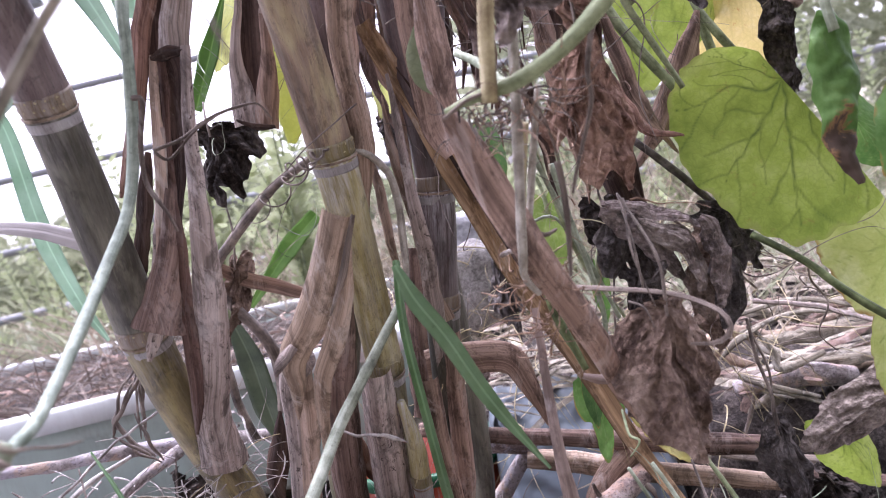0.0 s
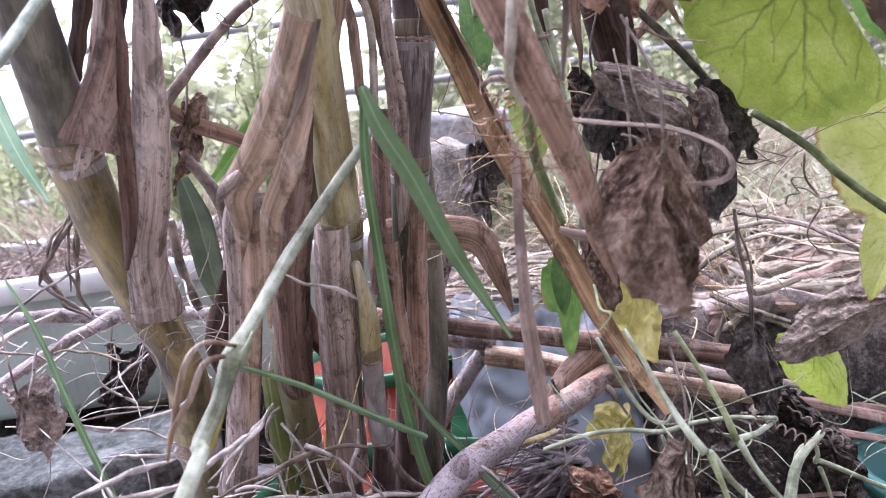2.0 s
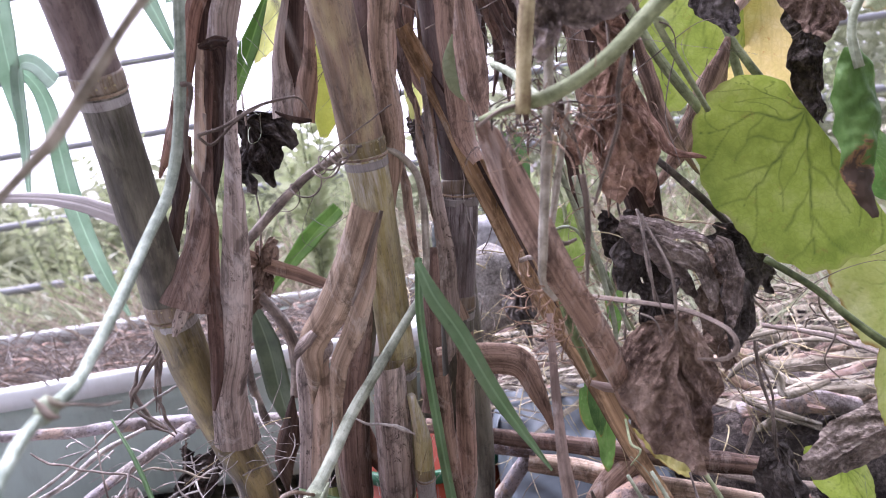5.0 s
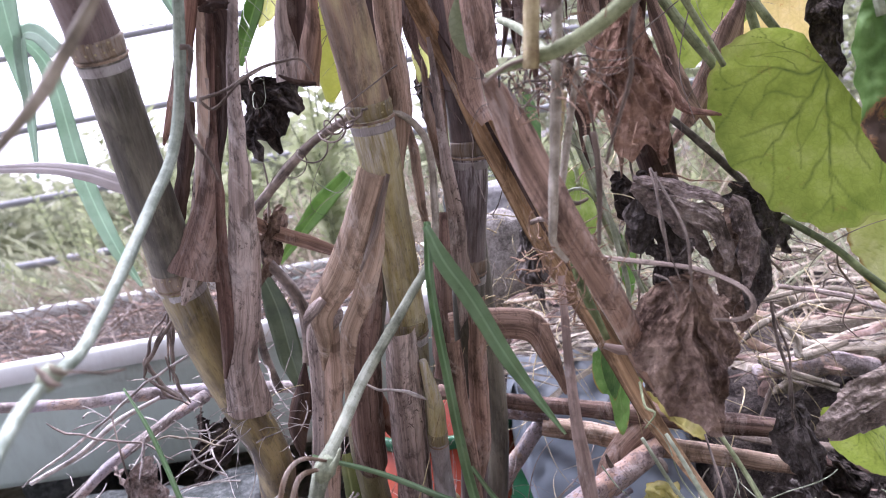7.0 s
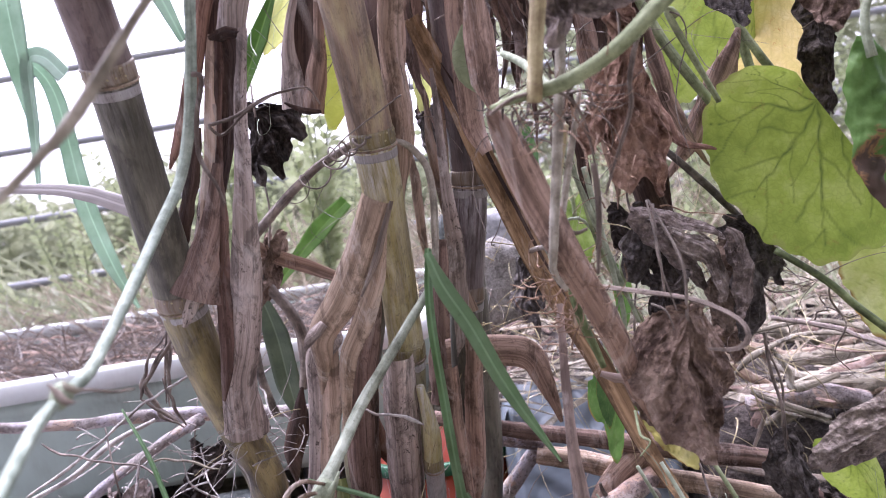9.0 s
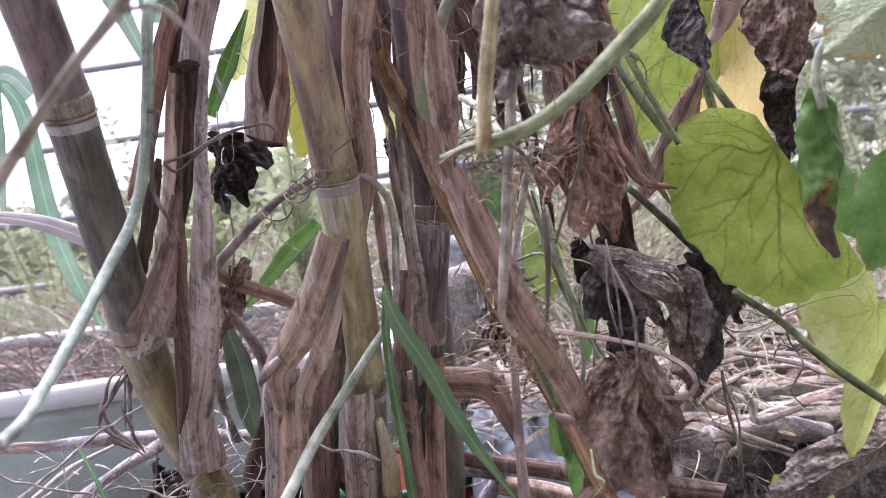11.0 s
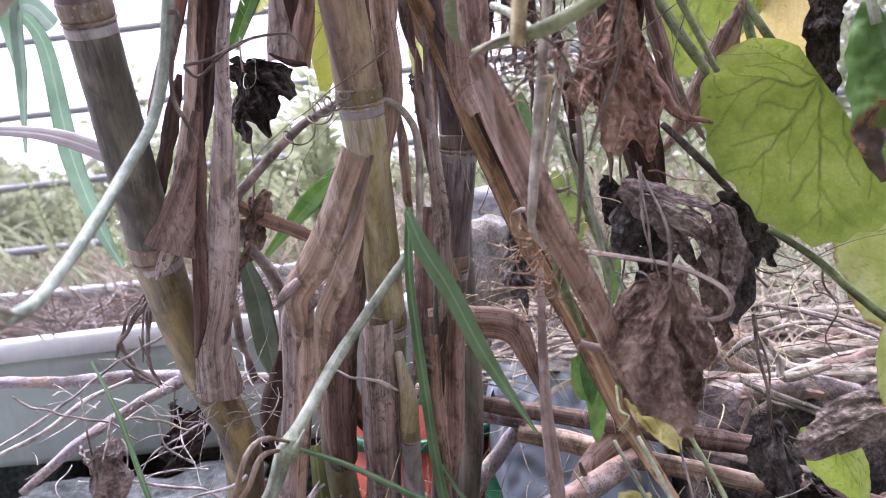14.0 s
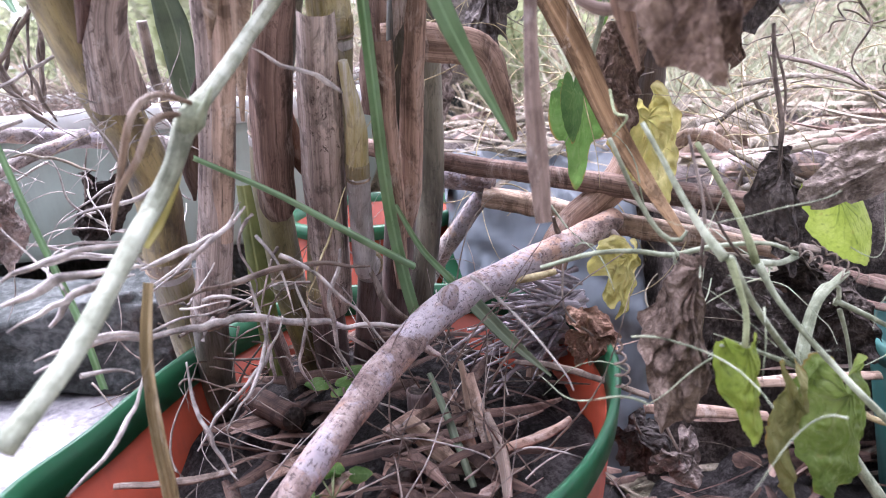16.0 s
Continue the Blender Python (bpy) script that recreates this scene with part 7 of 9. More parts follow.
part("stub", tube_mesh("stub", [(0.107, 0.650, 0.305), (0.118, 0.640, 0.298), (0.120, 0.635, 0.291)], [0.004, 0.003, 0.0012], STEM_BROWN, 8, 0.003, 0.3), prop)
part("stub", tube_mesh("stub", [(0.063, 0.600, 0.287), (0.045, 0.588, 0.288), (0.028, 0.583, 0.287)], [0.0026, 0.003, 0.002], STEM_STRAW, 8, 0.003, 0.2), prop)
part("stub", tube_mesh("stub", [(-0.035, 0.520, 0.272), (-0.028, 0.515, 0.268), (-0.023, 0.512, 0.267)], [0.003, 0.0024, 0.001], BARK, 8, 0.003, 0.3), prop)
stem("slim brown dry stalk lying across behind the clump", [(-0.075, 0.705, 0.375), (-0.030, 0.694, 0.364), (0.080, 0.672, 0.342), (0.150, 0.652, 0.330), (0.222, 0.636, 0.316)], [0.007, 0.0075, 0.0085, 0.0105, 0.009], SHEATH_UMBER, name="dry_stalk", category="dry stalk", group="stalks across the back", sides=14, wobble=0.1, flat=0.75)
stem("short round bark-covered stalk under the slim one", [(-0.060, 0.730, 0.352), (-0.010, 0.718, 0.343), (0.030, 0.705, 0.336)], [0.010, 0.011, 0.0105], BARK, name="dry_stalk", category="dry stalk", group="stalks across the back", sides=16, wobble=0.1)
stem("bare greyish stick leaning behind the clump", [(-0.052, 0.775, 0.205), (-0.020, 0.755, 0.262), (0.024, 0.722, 0.326)], [0.0085, 0.009, 0.008], BARK_GREY, name="stick", category="stick", sides=14, wobble=0.12)
thing("dry_stalk", ribbon_mesh("dry_stalk", [(0.020, 0.694, 0.331), (0.060, 0.685, 0.322), (0.110, 0.668, 0.309), (0.170, 0.648, 0.297), (0.240, 0.625, 0.283)], [0.018, 0.021, 0.020, 0.019, 0.014], SHEATH_PALE, hint=(0, -0.8, 0.6), curl=150, thick=0.0018, across=16, step=0.004, ragged=0.15, crumple=0.0012, seed=33), "pale tan split stalk with a torn end", "dry stalk", "stalks across the back")
stem("grey weathered stick lying across", [(-0.540, 0.720, 0.424), (-0.445, 0.740, 0.410), (-0.376, 0.760, 0.403), (-0.317, 0.780, 0.390), (-0.222, 0.800, 0.374)], [0.0055, 0.006, 0.0075, 0.0085, 0.006], BARK_GREY, name="stick", category="stick", sides=14, wobble=0.25)
stem("grey forked stick lying across", [(-0.423, 0.620, 0.340), (-0.381, 0.640, 0.372), (-0.344, 0.670, 0.392), (-0.311, 0.720, 0.403)], [0.004, 0.005, 0.005, 0.0065], BARK_GREY, name="stick", category="stick", sides=12, wobble=0.25)
stem("whitish dry stick slanting", [(-0.430, 0.600, 0.381), (-0.393, 0.620, 0.394), (-0.364, 0.640, 0.413), (-0.329, 0.660, 0.424)], [0.002, 0.0025, 0.0028, 0.0018], STEM_GREY, name="stick", category="stick")
stem("dark curved dead stem behind the cane", [(-0.090, 0.550, 0.639), (-0.125, 0.570, 0.626), (-0.168, 0.600, 0.599), (-0.203, 0.620, 0.571), (-0.219, 0.630, 0.536)], [0.003, 0.0034, 0.0042, 0.0046, 0.0042], STEM_BROWN)
stem("thin bent dry stem over the cane", [(-0.066, 0.532, 0.630), (-0.056, 0.532, 0.636), (-0.049, 0.532, 0.633), (-0.041, 0.532, 0.625), (-0.035, 0.532, 0.613), (-0.034, 0.532, 0.593), (-0.036, 0.532, 0.571), (-0.038, 0.532, 0.553), (-0.042, 0.532, 0.533)], [0.0012, 0.0022, 0.0026, 0.0027, 0.0028, 0.0028, 0.0028, 0.0026, 0.0022], STEM_ASH)
stem("thick brown stem forking behind the sheath", [(-0.207, 0.620, 0.557), (-0.188, 0.620, 0.532), (-0.173, 0.620, 0.505), (-0.170, 0.630, 0.475), (-0.181, 0.640, 0.439)], [0.004, 0.0046, 0.005, 0.0062, 0.004], STEM_BROWN)
stem("dark dry stem behind the knuckle", [(-0.225, 0.660, 0.488), (-0.226, 0.670, 0.444), (-0.221, 0.680, 0.407)], [0.004, 0.004, 0.0036], STEM_BROWN)

# more withered strips about the plum-brown cane
for k, (a, b, c, d, w, m) in enumerate((
        ((-0.032, 0.530, 0.759), (-0.044, 0.530, 0.696), (-0.058, 0.530, 0.649), (-0.058, 0.540, 0.599), 0.013, SHEATH_BROWN),
        ((-0.030, 0.560, 0.673), (-0.031, 0.560, 0.630), (-0.028, 0.570, 0.586), (-0.022, 0.580, 0.529), 0.008, SHEATH_TAN),
        ((-0.052, 0.560, 0.654), (-0.047, 0.560, 0.610), (-0.048, 0.560, 0.566), (-0.047, 0.570, 0.524), 0.008, SHEATH_TAN),
        ((0.014, 0.460, 0.734), (0.013, 0.460, 0.692), (0.013, 0.460, 0.660), (0.017, 0.460, 0.635), 0.02, SHEATH_BROWN),
        ((-0.113, 0.580, 0.438), (-0.113, 0.590, 0.402), (-0.111, 0.600, 0.381), (-0.097, 0.600, 0.353), 0.013, SHEATH_RUST),
        ((-0.172, 0.600, 0.449), (-0.181, 0.600, 0.415), (-0.193, 0.610, 0.388), (-0.196, 0.620, 0.358), 0.02, SHEATH_DARK))):
    dry_leaf("withered brown strip hugging the canes", [a, b, c, d], [w * 0.12, w, w * 0.9, w * 0.1], m, of=cane_c, curl=110, seed=120 + k, crumple=0.002)
blade("pale yellow-green strip of leaf behind the cane", [(-0.111, 0.680, 0.821), (-0.113, 0.680, 0.749), (-0.117, 0.680, 0.693), (-0.124, 0.680, 0.665)], [0.0370, 0.0444, 0.0296, 0.0074], LEAF_STRAW, curl=40)

broad_leaf("pale yellow-green leaf behind the dry sheaths", (-0.134, 0.700, 0.827), (-0.177, 0.700, 0.749), 0.0467, LEAF_STRAW, rings=26, spokes=90, fold=20, seed=21, base_share=0.1, reach=0.03)
for k, (a, b, c, r, m) in enumerate((
        ((0.060, 0.500, 0.612), (0.080, 0.530, 0.553), (0.107, 0.560, 0.472), 0.0022, STEM_MILD), ((0.069, 0.540, 0.608), (0.086, 0.560, 0.528), (0.117, 0.580, 0.462), 0.0016, STEM_GREEN),
        ((0.051, 0.580, 0.553), (0.079, 0.580, 0.554), (0.098, 0.590, 0.504), 0.0014, STEM_MILD), ((0.044, 0.360, 0.619), (0.038, 0.370, 0.594), (0.034, 0.380, 0.563), 0.0026, STEM_STRAW),
        ((0.023, 0.420, 0.667), (0.032, 0.400, 0.657), (0.039, 0.360, 0.639), 0.0026, STEM_MILD), ((-0.045, 0.470, 0.796), (-0.051, 0.470, 0.781), (-0.050, 0.470, 0.735), 0.0011, STEM_STRAW),
        ((0.147, 0.500, 0.686), (0.140, 0.500, 0.691), (0.174, 0.520, 0.627), 0.0028, STEM_GREEN), ((0.172, 0.620, 0.535), (0.192, 0.620, 0.512), (0.238, 0.630, 0.455), 0.0016, STEM_BROWN))):
    stem("thin climber stem threading through the canes", [a, b, c], [r * 0.8, r, r * 0.7], m)

# broken joint on the near vine
part("joint", tube_mesh("joint", [(-0.155, 0.234, 0.551), (-0.156, 0.233, 0.549), (-0.157, 0.231, 0.547), (-0.158, 0.228, 0.545)], [0.0024, 0.0036, 0.0038, 0.0026], STEM_MILD, 12, 0.001, 0.4), vine_near, "swollen pale joint")
part("bract", ribbon_mesh("bract", [(-0.157, 0.226, 0.553), (-0.154, 0.224, 0.550), (-0.151, 0.223, 0.547), (-0.148, 0.224, 0.546)], [0.0006, 0.0026, 0.0030, 0.0007], STRAW_PINK, curl=90, thick=0.0004, across=10, step=0.001, crumple=0.0012, ragged=0.3, seed=91), vine_near, "papery dry bract round the joint")
part("bract", ribbon_mesh("bract", [(-0.153, 0.227, 0.553), (-0.151, 0.225, 0.551), (-0.148, 0.226, 0.549), (-0.147, 0.227, 0.549)], [0.0006, 0.0022, 0.0022, 0.0006], STRAW, curl=90, thick=0.0004, across=10, step=0.001, crumple=0.001, ragged=0.3, seed=92), vine_near, "pale torn bract round the joint")
stem("broken thin tendril at the joint", [(-0.149, 0.228, 0.549), (-0.150, 0.240, 0.546), (-0.148, 0.250, 0.542), (-0.145, 0.260, 0.540)], [0.0006, 0.0005, 0.0005, 0.0003], STRAW_PINK, of=vine_near, wobble=0.5)
blade("pale mint-green leaf sliver behind a dry strip", [(0.005, 0.500, 0.703), (-0.001, 0.500, 0.685), (0.001, 0.500, 0.668), (0.011, 0.500, 0.655)], [0.0023, 0.0093, 0.0085, 0.0015], LEAF_PALE, of=vine_top, curl=60)
# details of the ribbed vine
part("joint", tube_mesh("joint", [(-0.112, 0.399, 0.442), (-0.116, 0.397, 0.436), (-0.120, 0.395, 0.430)], [0.0042, 0.0064, 0.0042], STEM_MILD, 12, 0.002, 0.25), vine_ribbed, "swollen pale joint")
part("dry_stalk", tube_mesh("dry_stalk", [(-0.113, 0.393, 0.442), (-0.125, 0.388, 0.447), (-0.134, 0.383, 0.441), (-0.143, 0.383, 0.420), (-0.149, 0.383, 0.401)], [0.0009, 0.0014, 0.0016, 0.0016, 0.0006], SHEATH_PALE, 8, 0.003, 0.2), vine_ribbed)
part("dry_stalk", tube_mesh("dry_stalk", [(-0.115, 0.393, 0.438), (-0.128, 0.388, 0.437), (-0.136, 0.383, 0.422), (-0.147, 0.383, 0.408), (-0.152, 0.383, 0.393)], [0.001, 0.0017, 0.0015, 0.0016, 0.0006], SHEATH_PALE, 8, 0.003, 0.2), vine_ribbed)
part("leaf_strip", ribbon_mesh("leaf_strip", [(-0.122, 0.398, 0.421), (-0.128, 0.393, 0.408), (-0.135, 0.388, 0.394), (-0.140, 0.383, 0.385)], [0.0021, 0.0062, 0.0065, 0.0030], LEAF_YELLOW, fold=0.25), vine_ribbed, "yellowing leaf strip")
part("stalk_stub", tube_mesh("stalk_stub", [(-0.116, 0.395, 0.432), (-0.108, 0.393, 0.440), (-0.104, 0.393, 0.448)], [0.0026, 0.002, 0.0006], STEM_MILD, 8, 0.002, 0.2), vine_ribbed)

# dense withered bundle about the far brown canes
for k in range(14):
    rng = random.Random(700 + k)
    a, d = Vector((0.037, 0.600, 0.872)).lerp(Vector((0.154, 0.600, 0.851)), (k + rng.random()) / 14), Vector((0.046, 0.620, 0.714)).lerp(Vector((0.169, 0.620, 0.649)), (k + rng.random()) / 14)
    deep = Vector((0, rng.uniform(-0.02, 0.05), 0))
    side = Vector((rng.uniform(-0.012, 0.012), 0, 0))
    w = rng.uniform(0.009, 0.024)
    dry_leaf("withered brown leaf in a hanging bundle", [a + deep, a.lerp(d, 0.35) + deep + side, a.lerp(d, 0.7) + deep - side, d + deep], [w * 0.6, w, w * 0.8, w * 0.08], (SHEATH_BROWN, SHEATH_DARK, SHEATH_BROWN, SHEATH_MAROON)[k % 4], of=cane_n, curl=90, seed=140 + k, crumple=0.0035, twist=rng.uniform(-70, 70))
for k in range(12):
    rng = random.Random(760 + k)
    a, d = Vector((-0.05, 0.63, 0.89)).lerp(Vector((0.06, 0.63, 0.88)), (k + rng.random()) / 12), Vector((-0.035, 0.64, 0.70)).lerp(Vector((0.065, 0.64, 0.66)), (k + rng.random()) / 12)
    deep = Vector((0, rng.uniform(-0.015, 0.05), rng.uniform(-0.05, 0.03)))
    side = Vector((rng.uniform(-0.01, 0.01), 0, 0))
    w = rng.uniform(0.008, 0.02)
    dry_leaf("withered brown leaf hanging between the canes", [a, a.lerp(d, 0.35) + deep + side, a.lerp(d, 0.7) + deep - side, d + deep], [w * 0.7, w, w * 0.8, w * 0.1], (SHEATH_UMBER, SHEATH_BROWN, SHEATH_MAROON)[k % 3], of=cane_m, curl=90, seed=180 + k, crumple=0.003, twist=rng.uniform(-60, 60))
dead_leaf("dark dead leaf high in the bundle", (0.132, 0.560, 0.764), (0.128, 0.560, 0.715), 0.0315, DEAD_BROWN, seed=41)
dead_leaf("curled dark dead leaf in the bundle", (0.115, 0.500, 0.504), (0.116, 0.500, 0.458), 0.0325, DEAD_BLACK, seed=42)
dead_leaf("black curled leaf under the grey ones", (0.122, 0.600, 0.544), (0.131, 0.600, 0.494), 0.0385, DEAD_BLACK, seed=43)
dead_leaf("brown strip of dead leaf under the grey ones", (0.192, 0.580, 0.479), (0.179, 0.580, 0.424), 0.0326, DEAD_BROWN, seed=44)


# ---- straw, roots, tendrils and litter ----
def tangle_mesh(name, count, start, length, radius, material, wander=0.6, droop=0.0, sides=5, seed=1, step=0.009, home=None):
    """Many thin wandering threads in one mesh; start(rng) gives root and first direction."""
    rng = random.Random(seed)
    verts, faces, uvs = [], [], []
    for _ in range(count):
        p, d = start(rng)
        p, d = Vector(p), Vector(d).normalized()
        ln, r = length * rng.uniform(0.35, 1.3), radius * rng.uniform(0.3, 0.8)
        n = max(4, int(ln / step))
        b0 = len(verts)
        spin = Vector((rng.uniform(-1, 1), rng.uniform(-1, 1), rng.uniform(-1, 1)))
        for i in range(n + 1):
            side = d.orthogonal().normalized()
            up = d.cross(side)
            rr = r * (1 - 0.7 * i / n)
            for k in range(sides):
                a = 2 * math.pi * k / sides
                verts.append(p + (side * math.cos(a) + up * math.sin(a)) * rr)
                uvs.append((k * 0.0005, i * step))
            p = p + d * step
            spin = (spin + Vector((rng.uniform(-1, 1), rng.uniform(-1, 1), rng.uniform(-1, 1))) * 0.6) * 0.8
            d = (d + spin * wander * 0.35 + Vector((0, 0, -droop * 0.1))).normalized()
        for i in range(n):
            for k in range(sides):
                a, b = b0 + i * sides + k, b0 + i * sides + (k + 1) % sides
                faces.append((a, b, b + sides, a + sides))
    return finish(name, verts, faces, uvs, material)


def any_way(r, up=0.0):
    return (r.uniform(-1, 1), r.uniform(-1, 1), r.uniform(-0.6, 0.6) + up)


def near(c, s):
    return lambda r: ((c[0] + r.gauss(0, s[0]), c[1] + r.gauss(0, s[1]), c[2] + r.gauss(0, s[2])), any_way(r))


def stuff(name, me, label, category):
    return thing(name, me, label, category, kind="stuff")


def straws_mesh(name, count, spot, length, width, material, seed=1, flat=0.12):
    """Dry strips lying about: gently bowed, gutter-shaped, thin."""
    rng = random.Random(seed)
    verts, faces, uvs = [], [], []
    for _ in range(count):
        p, a = Vector(spot(rng)), rng.uniform(0, math.pi)
        a = a if rng.random() < 0.35 else rng.gauss(0, 0.45)
        ln, w = length * rng.uniform(0.3, 1.2), width * rng.uniform(0.4, 1.4)
        d = Vector((math.cos(a), math.sin(a), rng.gauss(0, flat))).normalized()
        sd = d.cross(Vector((rng.gauss(0, 0.5), rng.gauss(0, 0.5), 1))).normalized()
        up = sd.cross(d)
        bow, b0 = rng.gauss(0, 0.12), len(verts)
        for i in range(6):
            u = i / 5 - 0.5
            c = p + d * ln * u + up * ln * bow * (0.25 - u * u) * 2 + sd * ln * rng.gauss(0, 0.01)
            ww = w * (1 - 0.6 * max(0, abs(u) - 0.3) / 0.2)
            for q, h in ((-0.5, 0), (0, 0.22), (0.5, 0)):
                verts.append(c + sd * ww * q + up * ww * h)
                uvs.append((q * w, u * ln))
        for i in range(5):
            for k in range(2):
                a0 = b0 + i * 3 + k
                faces.append((a0, a0 + 1, a0 + 4, a0 + 3))
    return finish(name, verts, faces, uvs, material)


# straw over the soil bed
def on_bed(r):
    x, y = r.uniform(0.02, 1.2), 0.72 + r.random() ** 1.5 * 0.85
    return (x, y, bed_height(x, y) + r.uniform(0.002, 0.045))


stuff("straw_litter", straws_mesh("straw_litter", 200, on_bed, 0.26, 0.013, STRAW, 11), "bleached straw strewn over the soil bed", "straw")
stuff("straw_litter", straws_mesh("straw_litter", 240, on_bed, 0.16, 0.011, SHEATH_UMBER, 12), "brown dry leaf scraps strewn over the soil bed", "straw")
stuff("dry_grass", blades_mesh("dry_grass", 550, lambda r: (lambda q: (q[0], q[1] + 0.15, q[2] - 0.02))(on_bed(r)), 0.16, 0.0035, HAY, 0.8, 1.4, random.Random(13)), "thin tangled dry grass on the bed", "grass")
stuff("dry_grass", tangle_mesh("dry_grass", 170, lambda r: (on_bed(r), any_way(r, 0.5)), 0.22, 0.0011, STRAW, 0.5, 0.6, 4, 14), "wiry dry vine threads over the bed", "grass")
stuff("straw_litter", straws_mesh("straw_litter", 60, lambda r: (r.uniform(-0.02, 0.2), r.uniform(0.86, 1.0), r.uniform(0.318, 0.36)), 0.13, 0.007, STRAW, 43, 0.25), "bleached straw strewn over the plastic sack", "straw")
stuff("weeds", blades_mesh("weeds", 520, lambda r: (r.uniform(0.2, 1.5), r.uniform(1.15, 1.75), 0.27), 0.2, 0.006, WEED, 0.5, 0.9, random.Random(44)), "thin green weeds growing in the soil bed", "weeds")
# dry roots and stalks over the mint trough
trough_top = lambda r: (r.uniform(-1.3, -0.16), 1.14 + r.random() ** 1.3 * 0.65, 0.362 + r.uniform(0.0, 0.025))
stuff("straw_litter", straws_mesh("straw_litter", 50, trough_top, 0.16, 0.005, STRAW_PINK, 15), "pinkish straw strewn over the trough soil", "straw")
stuff("straw_litter", straws_mesh("straw_litter", 110, trough_top, 0.13, 0.008, SHEATH_BROWN, 16), "brown dead scraps on the trough soil", "straw")
stuff("dry_roots", tangle_mesh("dry_roots", 100, lambda r: (trough_top(r), any_way(r, 0.4)), 0.2, 0.0018, STEM_GREY, 0.6, 0.5, 5, 17), "grey wiry roots over the trough soil", "roots")

stuff("dry_grass", blades_mesh("dry_grass", 700, trough_top, 0.11, 0.003, STRAW_PINK, 0.7, 1.3, random.Random(18)), "pinkish withered weeds standing in the trough soil", "grass")
# flaky wet soil and leaf scraps between pot and bed
by_pot = lambda r: (0.1 + r.random() * 0.7, 0.3 + r.random() * 0.42, 0.012 + r.uniform(0, 0.03))
thing("soil_patch", sheet_mesh("soil_patch", 0.02, 1.1, 0.1, 0.8, 90, 60, lambda x, y: 0.012 + 0.03 * noise.noise(Vector((x * 9, y * 9, 2))) + 0.02 * noise.noise(Vector((x * 28, y * 28, 2))) - 0.08 * max(0, 0.1 - x) * 10 * 0.5, SOIL), "dark wet crumbly soil beside the pot", "soil", kind="stuff")
stuff("plant_litter", straws_mesh("plant_litter", 160, by_pot, 0.08, 0.014, SHEATH_DARK, 41, 0.3), "dark leaf scraps on wet soil", "litter")
stuff("plant_litter", straws_mesh("plant_litter", 90, by_pot, 0.14, 0.009, SHEATH_MAROON, 42, 0.2), "brown strips rotting on wet soil", "litter")
# litter inside the pot
def in_pot(r):
    a, q = r.uniform(0, 2 * math.pi), r.random() ** 0.5
    return (-0.075 + 0.13 * q * math.cos(a), 0.6 + 0.22 * q * math.sin(a), 0.172 + 0.045 * math.exp(-((0.13 * q * math.cos(a) - 0.015) ** 2 + (0.22 * q * math.sin(a) - 0.04) ** 2) / 0.02) + r.uniform(0.0, 0.02))


stuff("plant_litter", straws_mesh("plant_litter", 70, in_pot, 0.1, 0.008, SHEATH_DARK, 18, 0.2), "greyish dry leaf strips on the pot soil", "litter")
stuff("plant_litter", straws_mesh("plant_litter", 45, in_pot, 0.09, 0.007, SHEATH_UMBER, 19, 0.25), "brown straw scraps on the pot soil", "litter")
stuff("dry_roots", tangle_mesh("dry_roots", 55, lambda r: (in_pot(r), any_way(r, 0.7)), 0.12, 0.0011, STEM_GREY, 0.7, 0.3, 5, 20), "thin grey roots over the pot soil", "roots")
stuff("dry_roots", tangle_mesh("dry_roots", 50, lambda r: (in_pot(r), any_way(r, 1.0)), 0.14, 0.0014, STEM_BROWN, 0.5, 0.3, 5, 21), "brown twiggy roots over the pot soil", "roots")


# ---- whitish roots about the foot of the dark cane ----
roots = empty("dry_root_mass", (-0.175, 0.500, 0.351), "whitish dry branching roots about the cane foot", "roots")


def root(points, radii, material=STEM_GREY, of=None):
    rng = random.Random(int(points[0][0] * 9000) + int(points[0][2] * 7000))
    pts = [Vector(points[0])]
    for a, b in zip(points, points[1:]):
        A, B = Vector(a), Vector(b)
        k = (B - A).length
        for u in (0.35, 0.7, 1.0):
            pts.append(A.lerp(B, u) + Vector((rng.gauss(0, 0.025), rng.gauss(0, 0.025), rng.gauss(0, 0.025))) * k * (0.4 if u == 1.0 else 1.0))
    rr = [r * 0.62 for r in radii]
    part("root", tube_mesh("root", pts, [rr[0] * 0.5, *rr, rr[-1] * 0.4], material, 7, 0.003, 0.5, seed=points[0][0] * 40), of or roots)


root([(-0.205, 0.380, 0.365), (-0.192, 0.385, 0.368), (-0.184, 0.390, 0.373), (-0.166, 0.400, 0.371), (-0.152, 0.410, 0.370)], [0.0028, 0.0034, 0.003, 0.0026, 0.0018])
root([(-0.215, 0.400, 0.370), (-0.193, 0.400, 0.378), (-0.179, 0.410, 0.380), (-0.162, 0.420, 0.379)], [0.002, 0.0026, 0.0026, 0.0018])
root([(-0.127, 0.500, 0.375), (-0.137, 0.490, 0.365), (-0.141, 0.470, 0.366), (-0.153, 0.450, 0.363), (-0.164, 0.430, 0.362)], [0.0018, 0.0026, 0.0026, 0.003, 0.0026])
root([(-0.038, 0.570, 0.267), (-0.077, 0.560, 0.273), (-0.105, 0.550, 0.282), (-0.149, 0.520, 0.300), (-0.164, 0.500, 0.303), (-0.179, 0.480, 0.309), (-0.200, 0.450, 0.320), (-0.227, 0.430, 0.319)], [0.003, 0.0036, 0.0038, 0.0038, 0.0038, 0.0034, 0.003, 0.0026], STEM_GREY)
